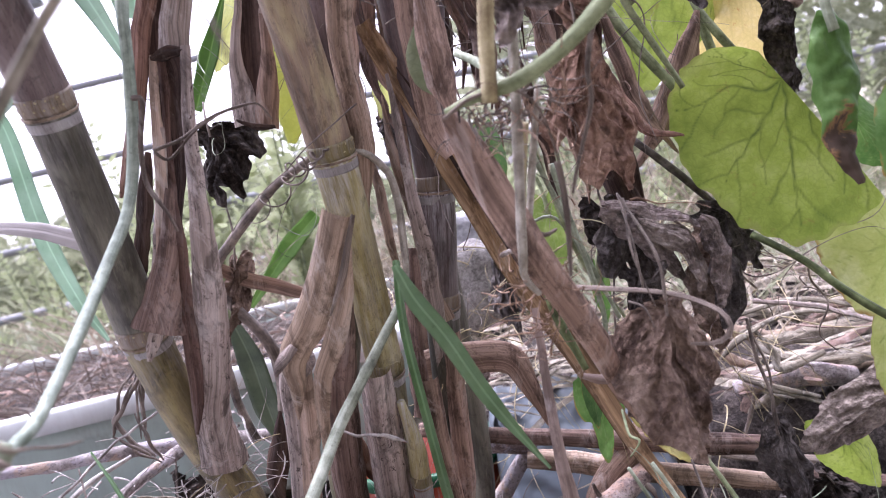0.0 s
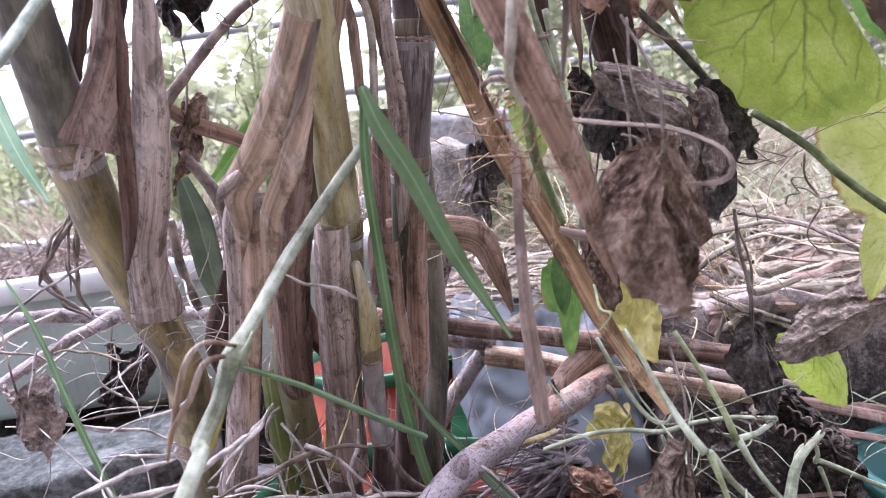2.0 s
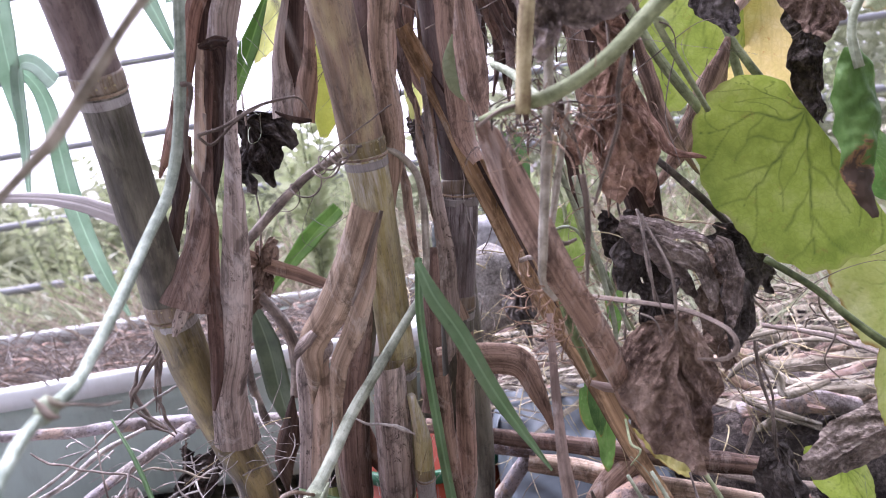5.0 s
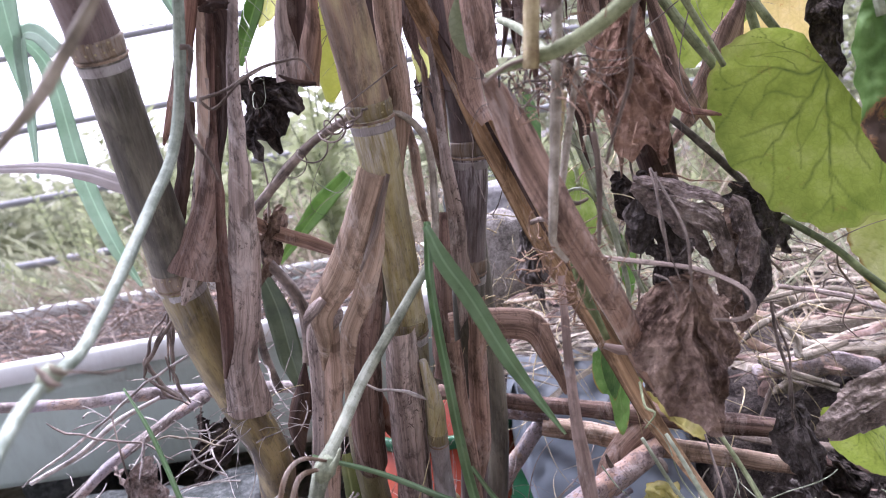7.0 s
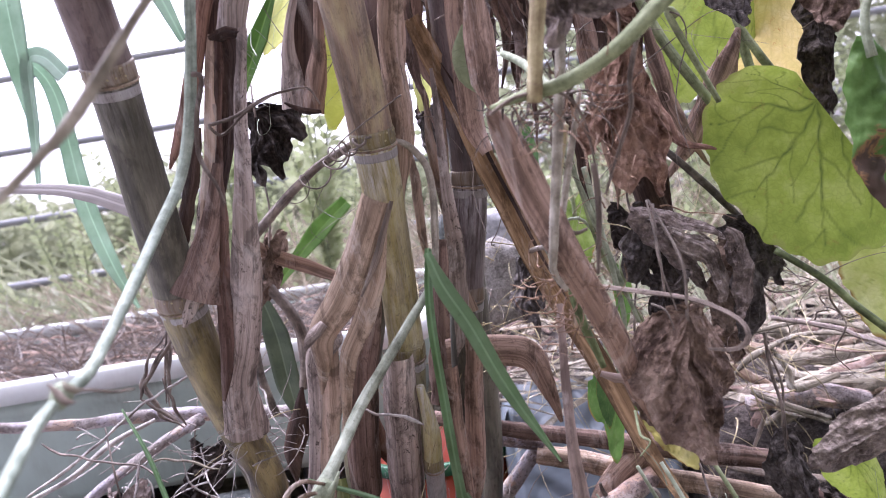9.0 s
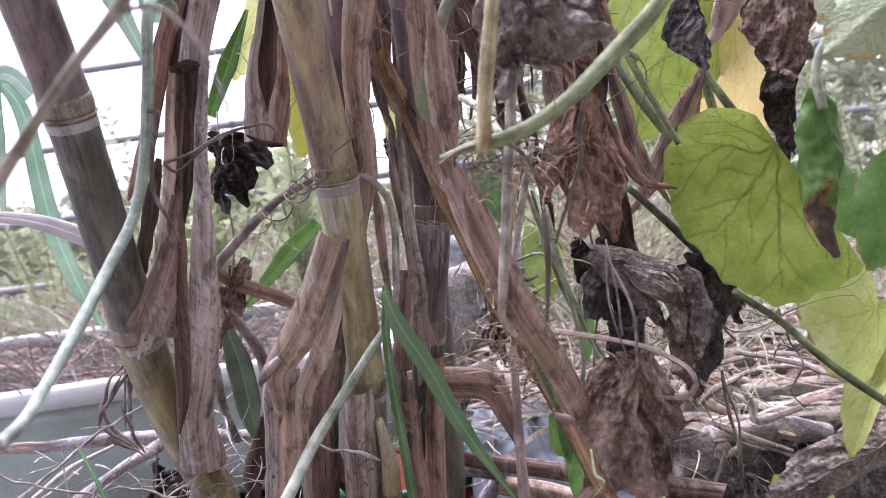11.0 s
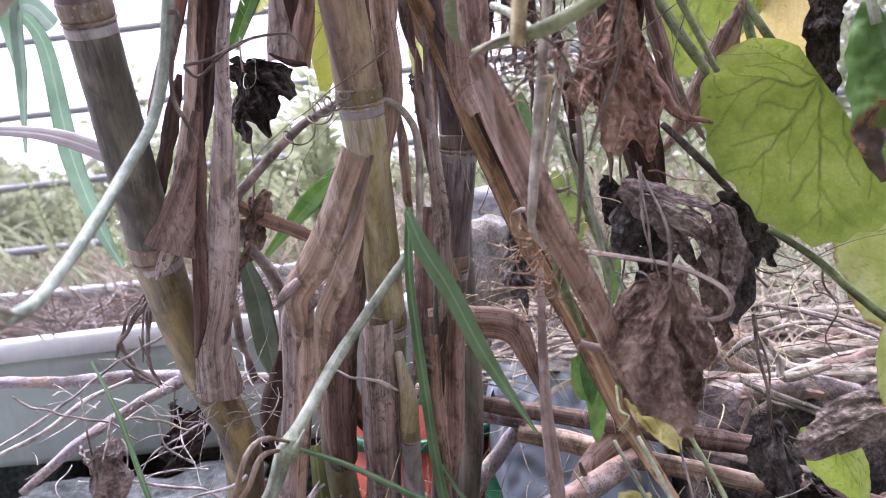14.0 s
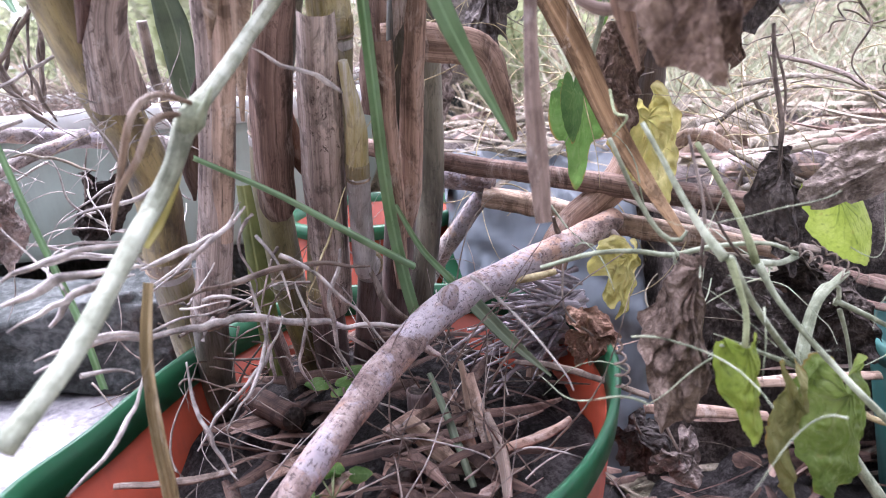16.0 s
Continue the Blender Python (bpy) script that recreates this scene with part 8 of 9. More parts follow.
root([(-0.063, 0.530, 0.324), (-0.095, 0.520, 0.331), (-0.118, 0.500, 0.336), (-0.139, 0.480, 0.335), (-0.167, 0.450, 0.335)], [0.0022, 0.0032, 0.0032, 0.003, 0.002], STRAW_PINK)
root([(-0.070, 0.560, 0.262), (-0.055, 0.570, 0.258), (-0.042, 0.570, 0.252)], [0.0018, 0.0024, 0.001], STRAW_PINK)
root([(-0.120, 0.520, 0.299), (-0.132, 0.510, 0.274), (-0.150, 0.500, 0.257), (-0.163, 0.490, 0.248), (-0.173, 0.480, 0.232)], [0.0018, 0.0024, 0.0022, 0.002, 0.0014])
root([(-0.143, 0.540, 0.317), (-0.135, 0.530, 0.285), (-0.134, 0.530, 0.253), (-0.155, 0.520, 0.239)], [0.0024, 0.0022, 0.002, 0.0014])
root([(-0.075, 0.550, 0.372), (-0.086, 0.550, 0.347), (-0.098, 0.540, 0.324), (-0.108, 0.540, 0.296)], [0.0008, 0.001, 0.0012, 0.0008], STEM_STRAW)
root([(-0.082, 0.540, 0.334), (-0.093, 0.540, 0.297), (-0.093, 0.550, 0.260), (-0.082, 0.560, 0.225)], [0.0026, 0.0028, 0.0024, 0.0016])
root([(-0.112, 0.530, 0.318), (-0.106, 0.530, 0.294), (-0.116, 0.530, 0.263), (-0.110, 0.540, 0.233)], [0.0016, 0.002, 0.0018, 0.0012])
root([(-0.103, 0.470, 0.462), (-0.091, 0.480, 0.452), (-0.075, 0.490, 0.445), (-0.064, 0.500, 0.434)], [0.0012, 0.0018, 0.0016, 0.0024], STEM_GREY)
root([(-0.297, 0.620, 0.470), (-0.291, 0.620, 0.442), (-0.288, 0.630, 0.423)], [0.0018, 0.0024, 0.0026], STEM_BROWN)
root([(-0.315, 0.700, 0.512), (-0.322, 0.700, 0.474), (-0.332, 0.700, 0.430)], [0.0034, 0.0034, 0.0034], STEM_BROWN)
root([(-0.295, 0.660, 0.509), (-0.320, 0.660, 0.488), (-0.337, 0.660, 0.457), (-0.328, 0.670, 0.431), (-0.317, 0.680, 0.413)], [0.0014, 0.0028, 0.0034, 0.0034, 0.003], STEM_BROWN)
root([(-0.321, 0.700, 0.499), (-0.326, 0.700, 0.465), (-0.332, 0.700, 0.425)], [0.0024, 0.0024, 0.0024], STEM_BROWN)
root([(-0.292, 0.620, 0.496), (-0.314, 0.620, 0.468), (-0.309, 0.630, 0.434), (-0.294, 0.640, 0.418)], [0.002, 0.0034, 0.0034, 0.002], STEM_BROWN)
root([(-0.395, 0.660, 0.332), (-0.344, 0.670, 0.323), (-0.291, 0.690, 0.301), (-0.258, 0.700, 0.277)], [0.002, 0.0028, 0.003, 0.002])
root([(-0.241, 0.500, 0.354), (-0.220, 0.500, 0.352), (-0.195, 0.500, 0.350), (-0.189, 0.500, 0.342)], [0.0014, 0.002, 0.0022, 0.0014])
root([(-0.209, 0.420, 0.340), (-0.195, 0.420, 0.355), (-0.179, 0.420, 0.361), (-0.167, 0.430, 0.360)], [0.003, 0.003, 0.0028, 0.002])
root([(-0.159, 0.450, 0.350), (-0.140, 0.460, 0.364), (-0.128, 0.470, 0.373), (-0.121, 0.470, 0.384)], [0.002, 0.0024, 0.0022, 0.001])
knuckle = (-0.210, 0.540, 0.430)
stuff("dry_roots", tangle_mesh("dry_roots", 34, near(knuckle, (0.02, 0.015, 0.008)), 0.06, 0.0009, STEM_GREY, 0.8, 0.6, 5, 22, 0.005), "fringe of fine dry roots under the sheath", "roots")
stuff("dry_roots", tangle_mesh("dry_roots", 60, near((-0.293, 0.700, 0.375), (0.07, 0.05, 0.03)), 0.09, 0.0018, STEM_GREY, 0.7, 0.5, 5, 23, 0.006), "tangle of grey rootlets over the stick", "roots")
stuff("dry_roots", tangle_mesh("dry_roots", 16, near((-0.165, 0.480, 0.318), (0.05, 0.04, 0.035)), 0.09, 0.0022, STEM_GREY, 0.7, 0.4, 5, 24, 0.006), "tangle of whitish rootlets by the canes", "roots")
stuff("dry_roots", tangle_mesh("dry_roots", 26, near((-0.140, 0.550, 0.256), (0.06, 0.04, 0.03)), 0.09, 0.0018, STEM_BROWN, 0.7, 0.4, 5, 25, 0.006), "tangle of brown rootlets by the canes", "roots")


# ---- tendrils ----
def curl_points(a, b, turns, radius, count=0):
    A, B = Vector(a), Vector(b)
    d = (B - A)
    u = d.orthogonal().normalized()
    w = d.normalized().cross(u)
    n = count or int(turns * 9) + 3
    return [A + d * (i / n) + (u * math.cos(2 * math.pi * turns * i / n) + w * math.sin(2 * math.pi * turns * i / n)) * radius * min(1, 2 * i / n) for i in range(n + 1)]


def tendril(points, r, material=TENDRIL_RUST, of=None):
    part("tendril", tube_mesh("tendril", points, [r, r, r * 0.8, r * 0.5], material, 6, 0.0022, 0.2), of or vine_top)


tendril([(-0.151, 0.405, 0.681), (-0.146, 0.405, 0.678), (-0.152, 0.405, 0.659), (-0.155, 0.405, 0.636), (-0.148, 0.405, 0.618), (-0.145, 0.405, 0.607)], 0.0016, STRAW_PINK, vine_near)
tendril([(-0.145, 0.400, 0.651), (-0.132, 0.410, 0.655), (-0.117, 0.420, 0.664), (-0.102, 0.430, 0.668), (-0.096, 0.450, 0.670), (-0.092, 0.460, 0.661)], 0.0011, STRAW_PINK, vine_near)
tendril([(-0.145, 0.400, 0.650), (-0.141, 0.410, 0.646), (-0.125, 0.410, 0.657), (-0.111, 0.420, 0.665)], 0.0009, STRAW_PINK, vine_near)
tendril([(0.024, 0.440, 0.551), (0.030, 0.430, 0.553), (0.040, 0.430, 0.549), (0.043, 0.430, 0.539), (0.050, 0.430, 0.530)], 0.0016, STRAW_PINK)
tendril([(0.022, 0.370, 0.569), (0.028, 0.370, 0.573), (0.036, 0.370, 0.569), (0.043, 0.370, 0.564), (0.050, 0.375, 0.565)], 0.0016, STRAW_PINK)
tendril([(0.038, 0.370, 0.567), (0.033, 0.375, 0.558), (0.036, 0.380, 0.546), (0.042, 0.385, 0.537)], 0.0022, STRAW_PINK)
tendril([(0.086, 0.337, 0.664), (0.079, 0.339, 0.651), (0.074, 0.341, 0.634), (0.073, 0.343, 0.620), (0.062, 0.349, 0.593), (0.058, 0.352, 0.582)], 0.0013, STRAW_PINK)
tendril([(0.007, 0.330, 0.627), (0.018, 0.325, 0.632), (0.030, 0.325, 0.633), (0.041, 0.330, 0.631), (0.050, 0.340, 0.620), (0.056, 0.360, 0.597), (0.058, 0.380, 0.570)], 0.0009, STRAW_PINK)
tendril(curl_points((0.111, 0.500, 0.785), (0.091, 0.500, 0.761), 5, 0.004), 0.0007)
tendril(curl_points((0.075, 0.450, 0.296), (0.077, 0.450, 0.262), 5, 0.004), 0.0008, STRAW_PINK, vine_low)
tendril(curl_points((0.161, 0.460, 0.342), (0.196, 0.450, 0.320), 7, 0.003), 0.0006, STRAW_PINK, vine_low)
tendril(curl_points((0.201, 0.500, 0.326), (0.234, 0.490, 0.298), 6, 0.003), 0.0006, STRAW_PINK, vine_low)
tendril([(0.200, 0.560, 0.450), (0.200, 0.555, 0.420), (0.204, 0.550, 0.388), (0.202, 0.550, 0.360)], 0.0014, STEM_BROWN, vine_low)
tendril([(0.199, 0.560, 0.444), (0.207, 0.555, 0.409), (0.202, 0.550, 0.378), (0.204, 0.550, 0.356)], 0.001, STEM_BROWN, vine_low)
tendril([(0.081, 0.390, 0.518), (0.086, 0.380, 0.515), (0.089, 0.380, 0.504)], 0.0006, STEM_BROWN)
tendril([(0.091, 0.400, 0.571), (0.088, 0.390, 0.542), (0.093, 0.385, 0.513)], 0.0007, STEM_BROWN)
tendril([(0.084, 0.500, 0.423), (0.082, 0.480, 0.413), (0.086, 0.470, 0.411), (0.078, 0.470, 0.402)], 0.001, STEM_GREEN, vine_low)
for k, (a, b, tn, rr) in enumerate((((0.264, 0.600, 0.454), (0.311, 0.580, 0.432), 2, 0.004), ((0.262, 0.580, 0.480), (0.264, 0.570, 0.407), 1.5, 0.006), ((0.265, 0.620, 0.439), (0.287, 0.620, 0.468), 2.5, 0.006), ((-0.067, 0.490, 0.638), (-0.105, 0.520, 0.630), 4, 0.006), ((-0.075, 0.490, 0.633), (-0.140, 0.550, 0.609), 3, 0.008))):
    tendril(curl_points(a, b, tn, rr), 0.0007 + 0.0002 * (k % 2), STEM_BROWN)
tendril([(0.054, 0.352, 0.598), (0.054, 0.352, 0.585), (0.053, 0.352, 0.570), (0.051, 0.352, 0.557), (0.049, 0.352, 0.544)], 0.0016, STRAW_PINK)
hub = (0.036, 0.340, 0.627)
stuff("dry_tendrils", tangle_mesh("dry_tendrils", 40, near(hub, (0.014, 0.012, 0.009)), 0.04, 0.0007, TENDRIL_RUST, 1.3, 0.2, 5, 26, 0.0035), "matted rusty dry tendrils round the vine joint", "tendrils")
stuff("dry_tendrils", tangle_mesh("dry_tendrils", 40, near((0.040, 0.375, 0.536), (0.010, 0.009, 0.011)), 0.026, 0.0009, TENDRIL_RUST, 1.6, 0.2, 5, 27, 0.003), "matted rusty dry flowers on the vine", "tendrils")
stuff("dry_tendrils", tangle_mesh("dry_tendrils", 45, near((0.035, 0.420, 0.520), (0.006, 0.008, 0.02)), 0.02, 0.001, TENDRIL_RUST, 1.6, 0.2, 5, 28, 0.003), "matted rusty dry flowers on the strap", "tendrils")
stuff("dry_tendrils", tangle_mesh("dry_tendrils", 18, near((0.076, 0.420, 0.611), (0.018, 0.02, 0.026)), 0.042, 0.0009, TENDRIL_RUST, 2.0, 0.4, 5, 29, 0.004), "wiry rusty tendrils about the shrivelled leaf", "tendrils")
stuff("dry_tendrils", tangle_mesh("dry_tendrils", 110, near((0.046, 0.600, 0.696), (0.07, 0.05, 0.07)), 0.13, 0.0009, STEM_BROWN, 0.7, 0.3, 5, 30, 0.006), "thin brown tendrils hanging among the canes", "tendrils")
stuff("dry_tendrils", tangle_mesh("dry_tendrils", 130, near((0.112, 0.750, 0.444), (0.12, 0.06, 0.07)), 0.16, 0.001, STEM_STRAW, 0.5, 0.5, 5, 31, 0.007), "thin straw-coloured stems tangled behind the leaves", "tendrils")
stuff("dry_tendrils", tangle_mesh("dry_tendrils", 14, near((0.125, 0.460, 0.300), (0.06, 0.05, 0.035)), 0.09, 0.0011, STEM_MILD, 0.7, 0.4, 5, 32, 0.006), "pale wiry tendrils over the low vine", "tendrils")
stuff("dry_tendrils", tangle_mesh("dry_tendrils", 12, near((0.170, 0.440, 0.329), (0.05, 0.04, 0.03)), 0.1, 0.0009, STEM_MILD, 0.5, 0.3, 5, 33, 0.006), "thin green stems of the low vine", "tendrils")
stuff("dry_tendrils", tangle_mesh("dry_tendrils", 70, near((0.191, 0.620, 0.469), (0.07, 0.04, 0.04)), 0.1, 0.0009, STEM_BROWN, 0.8, 0.3, 5, 34, 0.006), "dark wiry tendrils under the dead leaves", "tendrils")
stuff("dry_tendrils", tangle_mesh("dry_tendrils", 50, near((-0.142, 0.600, 0.715), (0.04, 0.04, 0.05)), 0.09, 0.0006, STEM_MILD, 1.0, 0.2, 5, 35, 0.005), "fine pale tendrils behind the canes", "tendrils")


# ---- larger straw and stalks on the bed ----
def straw(label, points, widths, material=STRAW, **kw):
    kw.setdefault("curl", 80)
    kw.setdefault("hint", (0, -0.5, 1))
    kw.setdefault("crumple", 0.0012)
    return thing("straw_stalk", ribbon_mesh("straw_stalk", points, widths, material, thick=0.001, ragged=0.1, **kw), label, "straw", "straw on the bed")


straw("bleached broad dry stalk lying on the bed", [(0.316, 0.860, 0.344), (0.329, 0.820, 0.331), (0.390, 0.820, 0.319), (0.469, 0.840, 0.315)], [0.01, 0.014, 0.016, 0.014], seed=51)
straw("bleached split stalk lying on the bed", [(0.287, 0.800, 0.381), (0.305, 0.790, 0.345), (0.305, 0.780, 0.329), (0.362, 0.800, 0.331)], [0.004, 0.01, 0.01, 0.006], seed=52)
straw("pale dry stalk arching over the bed", [(0.266, 0.720, 0.423), (0.313, 0.720, 0.410), (0.360, 0.730, 0.388), (0.398, 0.740, 0.366)], [0.006, 0.008, 0.009, 0.006], SHEATH_GREY, seed=53)
straw("pale dry strip lying across", [(0.275, 0.840, 0.310), (0.329, 0.820, 0.306), (0.396, 0.820, 0.295), (0.463, 0.830, 0.283)], [0.016, 0.024, 0.026, 0.02], STRAW_PINK, seed=54)
straw("bleached strip lying slantwise", [(0.259, 0.780, 0.334), (0.295, 0.770, 0.315), (0.335, 0.770, 0.296)], [0.006, 0.008, 0.005], seed=55)
straw("pale strip lying along the bed edge", [(0.150, 0.740, 0.307), (0.202, 0.720, 0.287), (0.261, 0.720, 0.264), (0.325, 0.730, 0.245)], [0.01, 0.014, 0.012, 0.008], STRAW_PINK, seed=56)
straw("bleached strip on the bed edge", [(0.148, 0.720, 0.277), (0.198, 0.710, 0.266), (0.256, 0.710, 0.250)], [0.006, 0.009, 0.005], STRAW, seed=57)
straw("tan stalk lying low", [(0.285, 0.740, 0.237), (0.341, 0.730, 0.223), (0.413, 0.730, 0.197)], [0.012, 0.016, 0.016], SHEATH_UMBER, seed=58)
straw("tan stalk lying low", [(0.270, 0.720, 0.218), (0.330, 0.710, 0.206), (0.401, 0.710, 0.184)], [0.008, 0.01, 0.01], SHEATH_UMBER, seed=59)
straw("pale looping dry stem on the bed", [(0.272, 0.800, 0.391), (0.333, 0.800, 0.396), (0.377, 0.790, 0.386), (0.423, 0.790, 0.363)], [0.006, 0.007, 0.007, 0.006], STRAW, seed=60)
straw("pale looping dry stem on the bed", [(0.269, 0.780, 0.377), (0.320, 0.770, 0.389), (0.378, 0.770, 0.378), (0.417, 0.770, 0.356)], [0.005, 0.006, 0.006, 0.005], STRAW, seed=61)
straw("thick pale stalk lying on the bed", [(0.247, 0.840, 0.318), (0.308, 0.830, 0.317), (0.377, 0.830, 0.307), (0.459, 0.840, 0.307)], [0.018, 0.024, 0.024, 0.02], STRAW_PINK, curl=150, seed=62)
straw("bleached strip standing up from the bed", [(0.237, 0.760, 0.361), (0.253, 0.750, 0.380), (0.280, 0.750, 0.389)], [0.004, 0.012, 0.005], STRAW, seed=63)

stem("thick bleached flaking stalk lying on the bed", [(0.260, 0.800, 0.311), (0.307, 0.800, 0.312), (0.349, 0.800, 0.309), (0.387, 0.800, 0.296)], [0.009, 0.0125, 0.013, 0.0115], BARK_PALE, name="dry_stalk", category="dry stalk", group="straw on the bed", sides=16, wobble=0.2)
straw("bleached strap lying slantwise on the bed", [(0.255, 0.770, 0.335), (0.288, 0.770, 0.316), (0.321, 0.770, 0.300), (0.341, 0.770, 0.286)], [0.0046, 0.0104, 0.0116, 0.0058], STRAW, seed=64)
straw("broad bleached strap lying across the bed", [(0.299, 0.830, 0.347), (0.334, 0.830, 0.326), (0.389, 0.830, 0.312), (0.470, 0.830, 0.303)], [0.0062, 0.0175, 0.0187, 0.0150], STRAW, seed=65)
straw("thin pale strip lying upright against the soil", [(0.259, 0.745, 0.322), (0.250, 0.745, 0.300), (0.239, 0.745, 0.278)], [0.0034, 0.0045, 0.0022], STRAW_PINK, seed=66)

# ---- stumps and ends in the pot ----
def stump(name, label, a, b, r, material, inner, hollow=True):
    base = empty(name, a, label, "cane stump", "cut cane stumps")
    part("rind", tube_mesh("rind", [a, Vector(a).lerp(Vector(b), 0.5), b], [r * 1.04, r, r * 1.02], material, 18, 0.004, 0.06), base)
    A, B = Vector(a), Vector(b)
    d = (B - A).normalized()
    # black cap; on the hollow cane it stands in for the shaded hole
    part("cut_end", tube_mesh("cut_end", [B - d * 0.002, B, B + d * 0.0012], [r * 0.86, r * 0.86, r * 0.8], inner, 16, 0.002, 0.1), base, "black cut end")


stump("cane_stump", "short cut cane stump with a pale ring", (-0.043, 0.560, 0.190), (-0.042, 0.560, 0.221), 0.0088, RIND_PLUM, DEAD_BLACK)
stump("cane_stump", "hollow dark cane end pointing forward", (-0.061, 0.600, 0.149), (-0.054, 0.490, 0.195), 0.0125, SHEATH_BROWN, DEAD_BLACK)
stump("cane_stump", "grey cut cane stub leaning out", (-0.163, 0.580, 0.213), (-0.128, 0.540, 0.217), 0.0095, SHEATH_DARK, DEAD_BLACK)


# frayed fibrous stump behind the stick
FRAY = fibre("frayed_grey_fibre", (0.26, 0.23, 0.25), (0.46, 0.42, 0.44), (0.64, 0.6, 0.62), 0.3)


def fray():
    rng = random.Random(77)
    c, e = Vector((0.098, 0.660, 0.225)), Vector((0.027, 0.600, 0.250))
    verts_me = tangle_mesh("frayed_stump", 150, lambda r: (c.lerp(e, r.random() * 0.5) + Vector((0, r.gauss(0, 0.012), r.gauss(0, 0.018))), (e - c).normalized() + Vector((r.gauss(0, 0.12), r.gauss(0, 0.12), r.gauss(0, 0.25)))), 0.075, 0.0048, FRAY, 0.1, 0.2, 5, 78, 0.008)
    stuff("frayed_stump", verts_me, "frayed grey fibrous old cane stump", "stump")


fray()
for k, (a, b, c, w, m) in enumerate((
        ((-0.019, 0.560, 0.219), (-0.010, 0.530, 0.191), (-0.006, 0.500, 0.171), 0.012, SHEATH_TAN), ((-0.033, 0.550, 0.238), (-0.020, 0.520, 0.210), (-0.009, 0.490, 0.186), 0.006, BLADE_DULL),
        ((0.003, 0.520, 0.221), (0.010, 0.490, 0.209), (0.011, 0.470, 0.190), 0.008, STRAW_PINK), ((-0.066, 0.560, 0.192), (-0.036, 0.570, 0.202), (-0.007, 0.580, 0.203), 0.014, SHEATH_GREY),
        ((-0.051, 0.540, 0.210), (-0.029, 0.520, 0.194), (-0.023, 0.500, 0.185), 0.016, SHEATH_GREY), ((-0.089, 0.530, 0.211), (-0.109, 0.510, 0.208), (-0.141, 0.500, 0.200), 0.012, SHEATH_BROWN))):
    straw("dry strip lying over the pot litter", [a, b, c], [w * 0.6, w, w * 0.7], m, seed=80 + k)
for k, (a, b, c, w, m) in enumerate((
        ((-0.145, 0.460, 0.230), (-0.171, 0.450, 0.232), (-0.207, 0.440, 0.238), 0.005, STRAW_PINK), ((0.027, 0.560, 0.237), (0.060, 0.550, 0.234), (0.113, 0.530, 0.218), 0.006, STRAW_PINK),
        ((-0.064, 0.550, 0.314), (-0.056, 0.560, 0.286), (-0.040, 0.570, 0.266), 0.007, STRAW_PINK), ((0.107, 0.520, 0.215), (0.147, 0.520, 0.210), (0.189, 0.520, 0.202), 0.01, SHEATH_BROWN),
        ((0.198, 0.600, 0.184), (0.251, 0.620, 0.175), (0.335, 0.640, 0.162), 0.012, SHEATH_TAN), ((-0.138, 0.560, 0.285), (-0.136, 0.570, 0.255), (-0.135, 0.580, 0.219), 0.01, SHEATH_GREY))):
    straw("dry strip lying over the pot litter", [a, b, c], [w * 0.6, w, w * 0.7], m, seed=86 + k)
strap = thing("dry_strap", ribbon_mesh("dry_strap", [(-0.149, 0.400, 0.364), (-0.153, 0.395, 0.339), (-0.154, 0.390, 0.308), (-0.152, 0.385, 0.269), (-0.151, 0.385, 0.244)], [0.0044, 0.0058, 0.0061, 0.0075, 0.0071], fibre("yellow_brown_strap", (0.2, 0.15, 0.07), (0.38, 0.3, 0.16), (0.52, 0.44, 0.28), 0.2), fold=0.25, thick=0.0008, crumple=0.0006), "yellow-edged dry leaf strap hanging down", "dry leaf")
dead_leaf("rust-brown scrap on the litter", (0.079, 0.560, 0.253), (0.100, 0.550, 0.243), 0.0427, DEAD_RUST, crumple=0.008, eat=0.4, seed=31, of=vine_low)
dead_leaf("grey scrap on the wet soil", (0.123, 0.500, 0.192), (0.134, 0.490, 0.173), 0.0382, DEAD_GREY, crumple=0.008, eat=0.3, seed=32, of=vine_low)

# shrub with small leaves behind the canes
SHRUB = leaf_flesh("shrub_green", (0.5, 0.54, 0.36), (0.26, 0.315, 0.15), (0.38, 0.43, 0.24), (0.52, 0.55, 0.38), share=0.55)


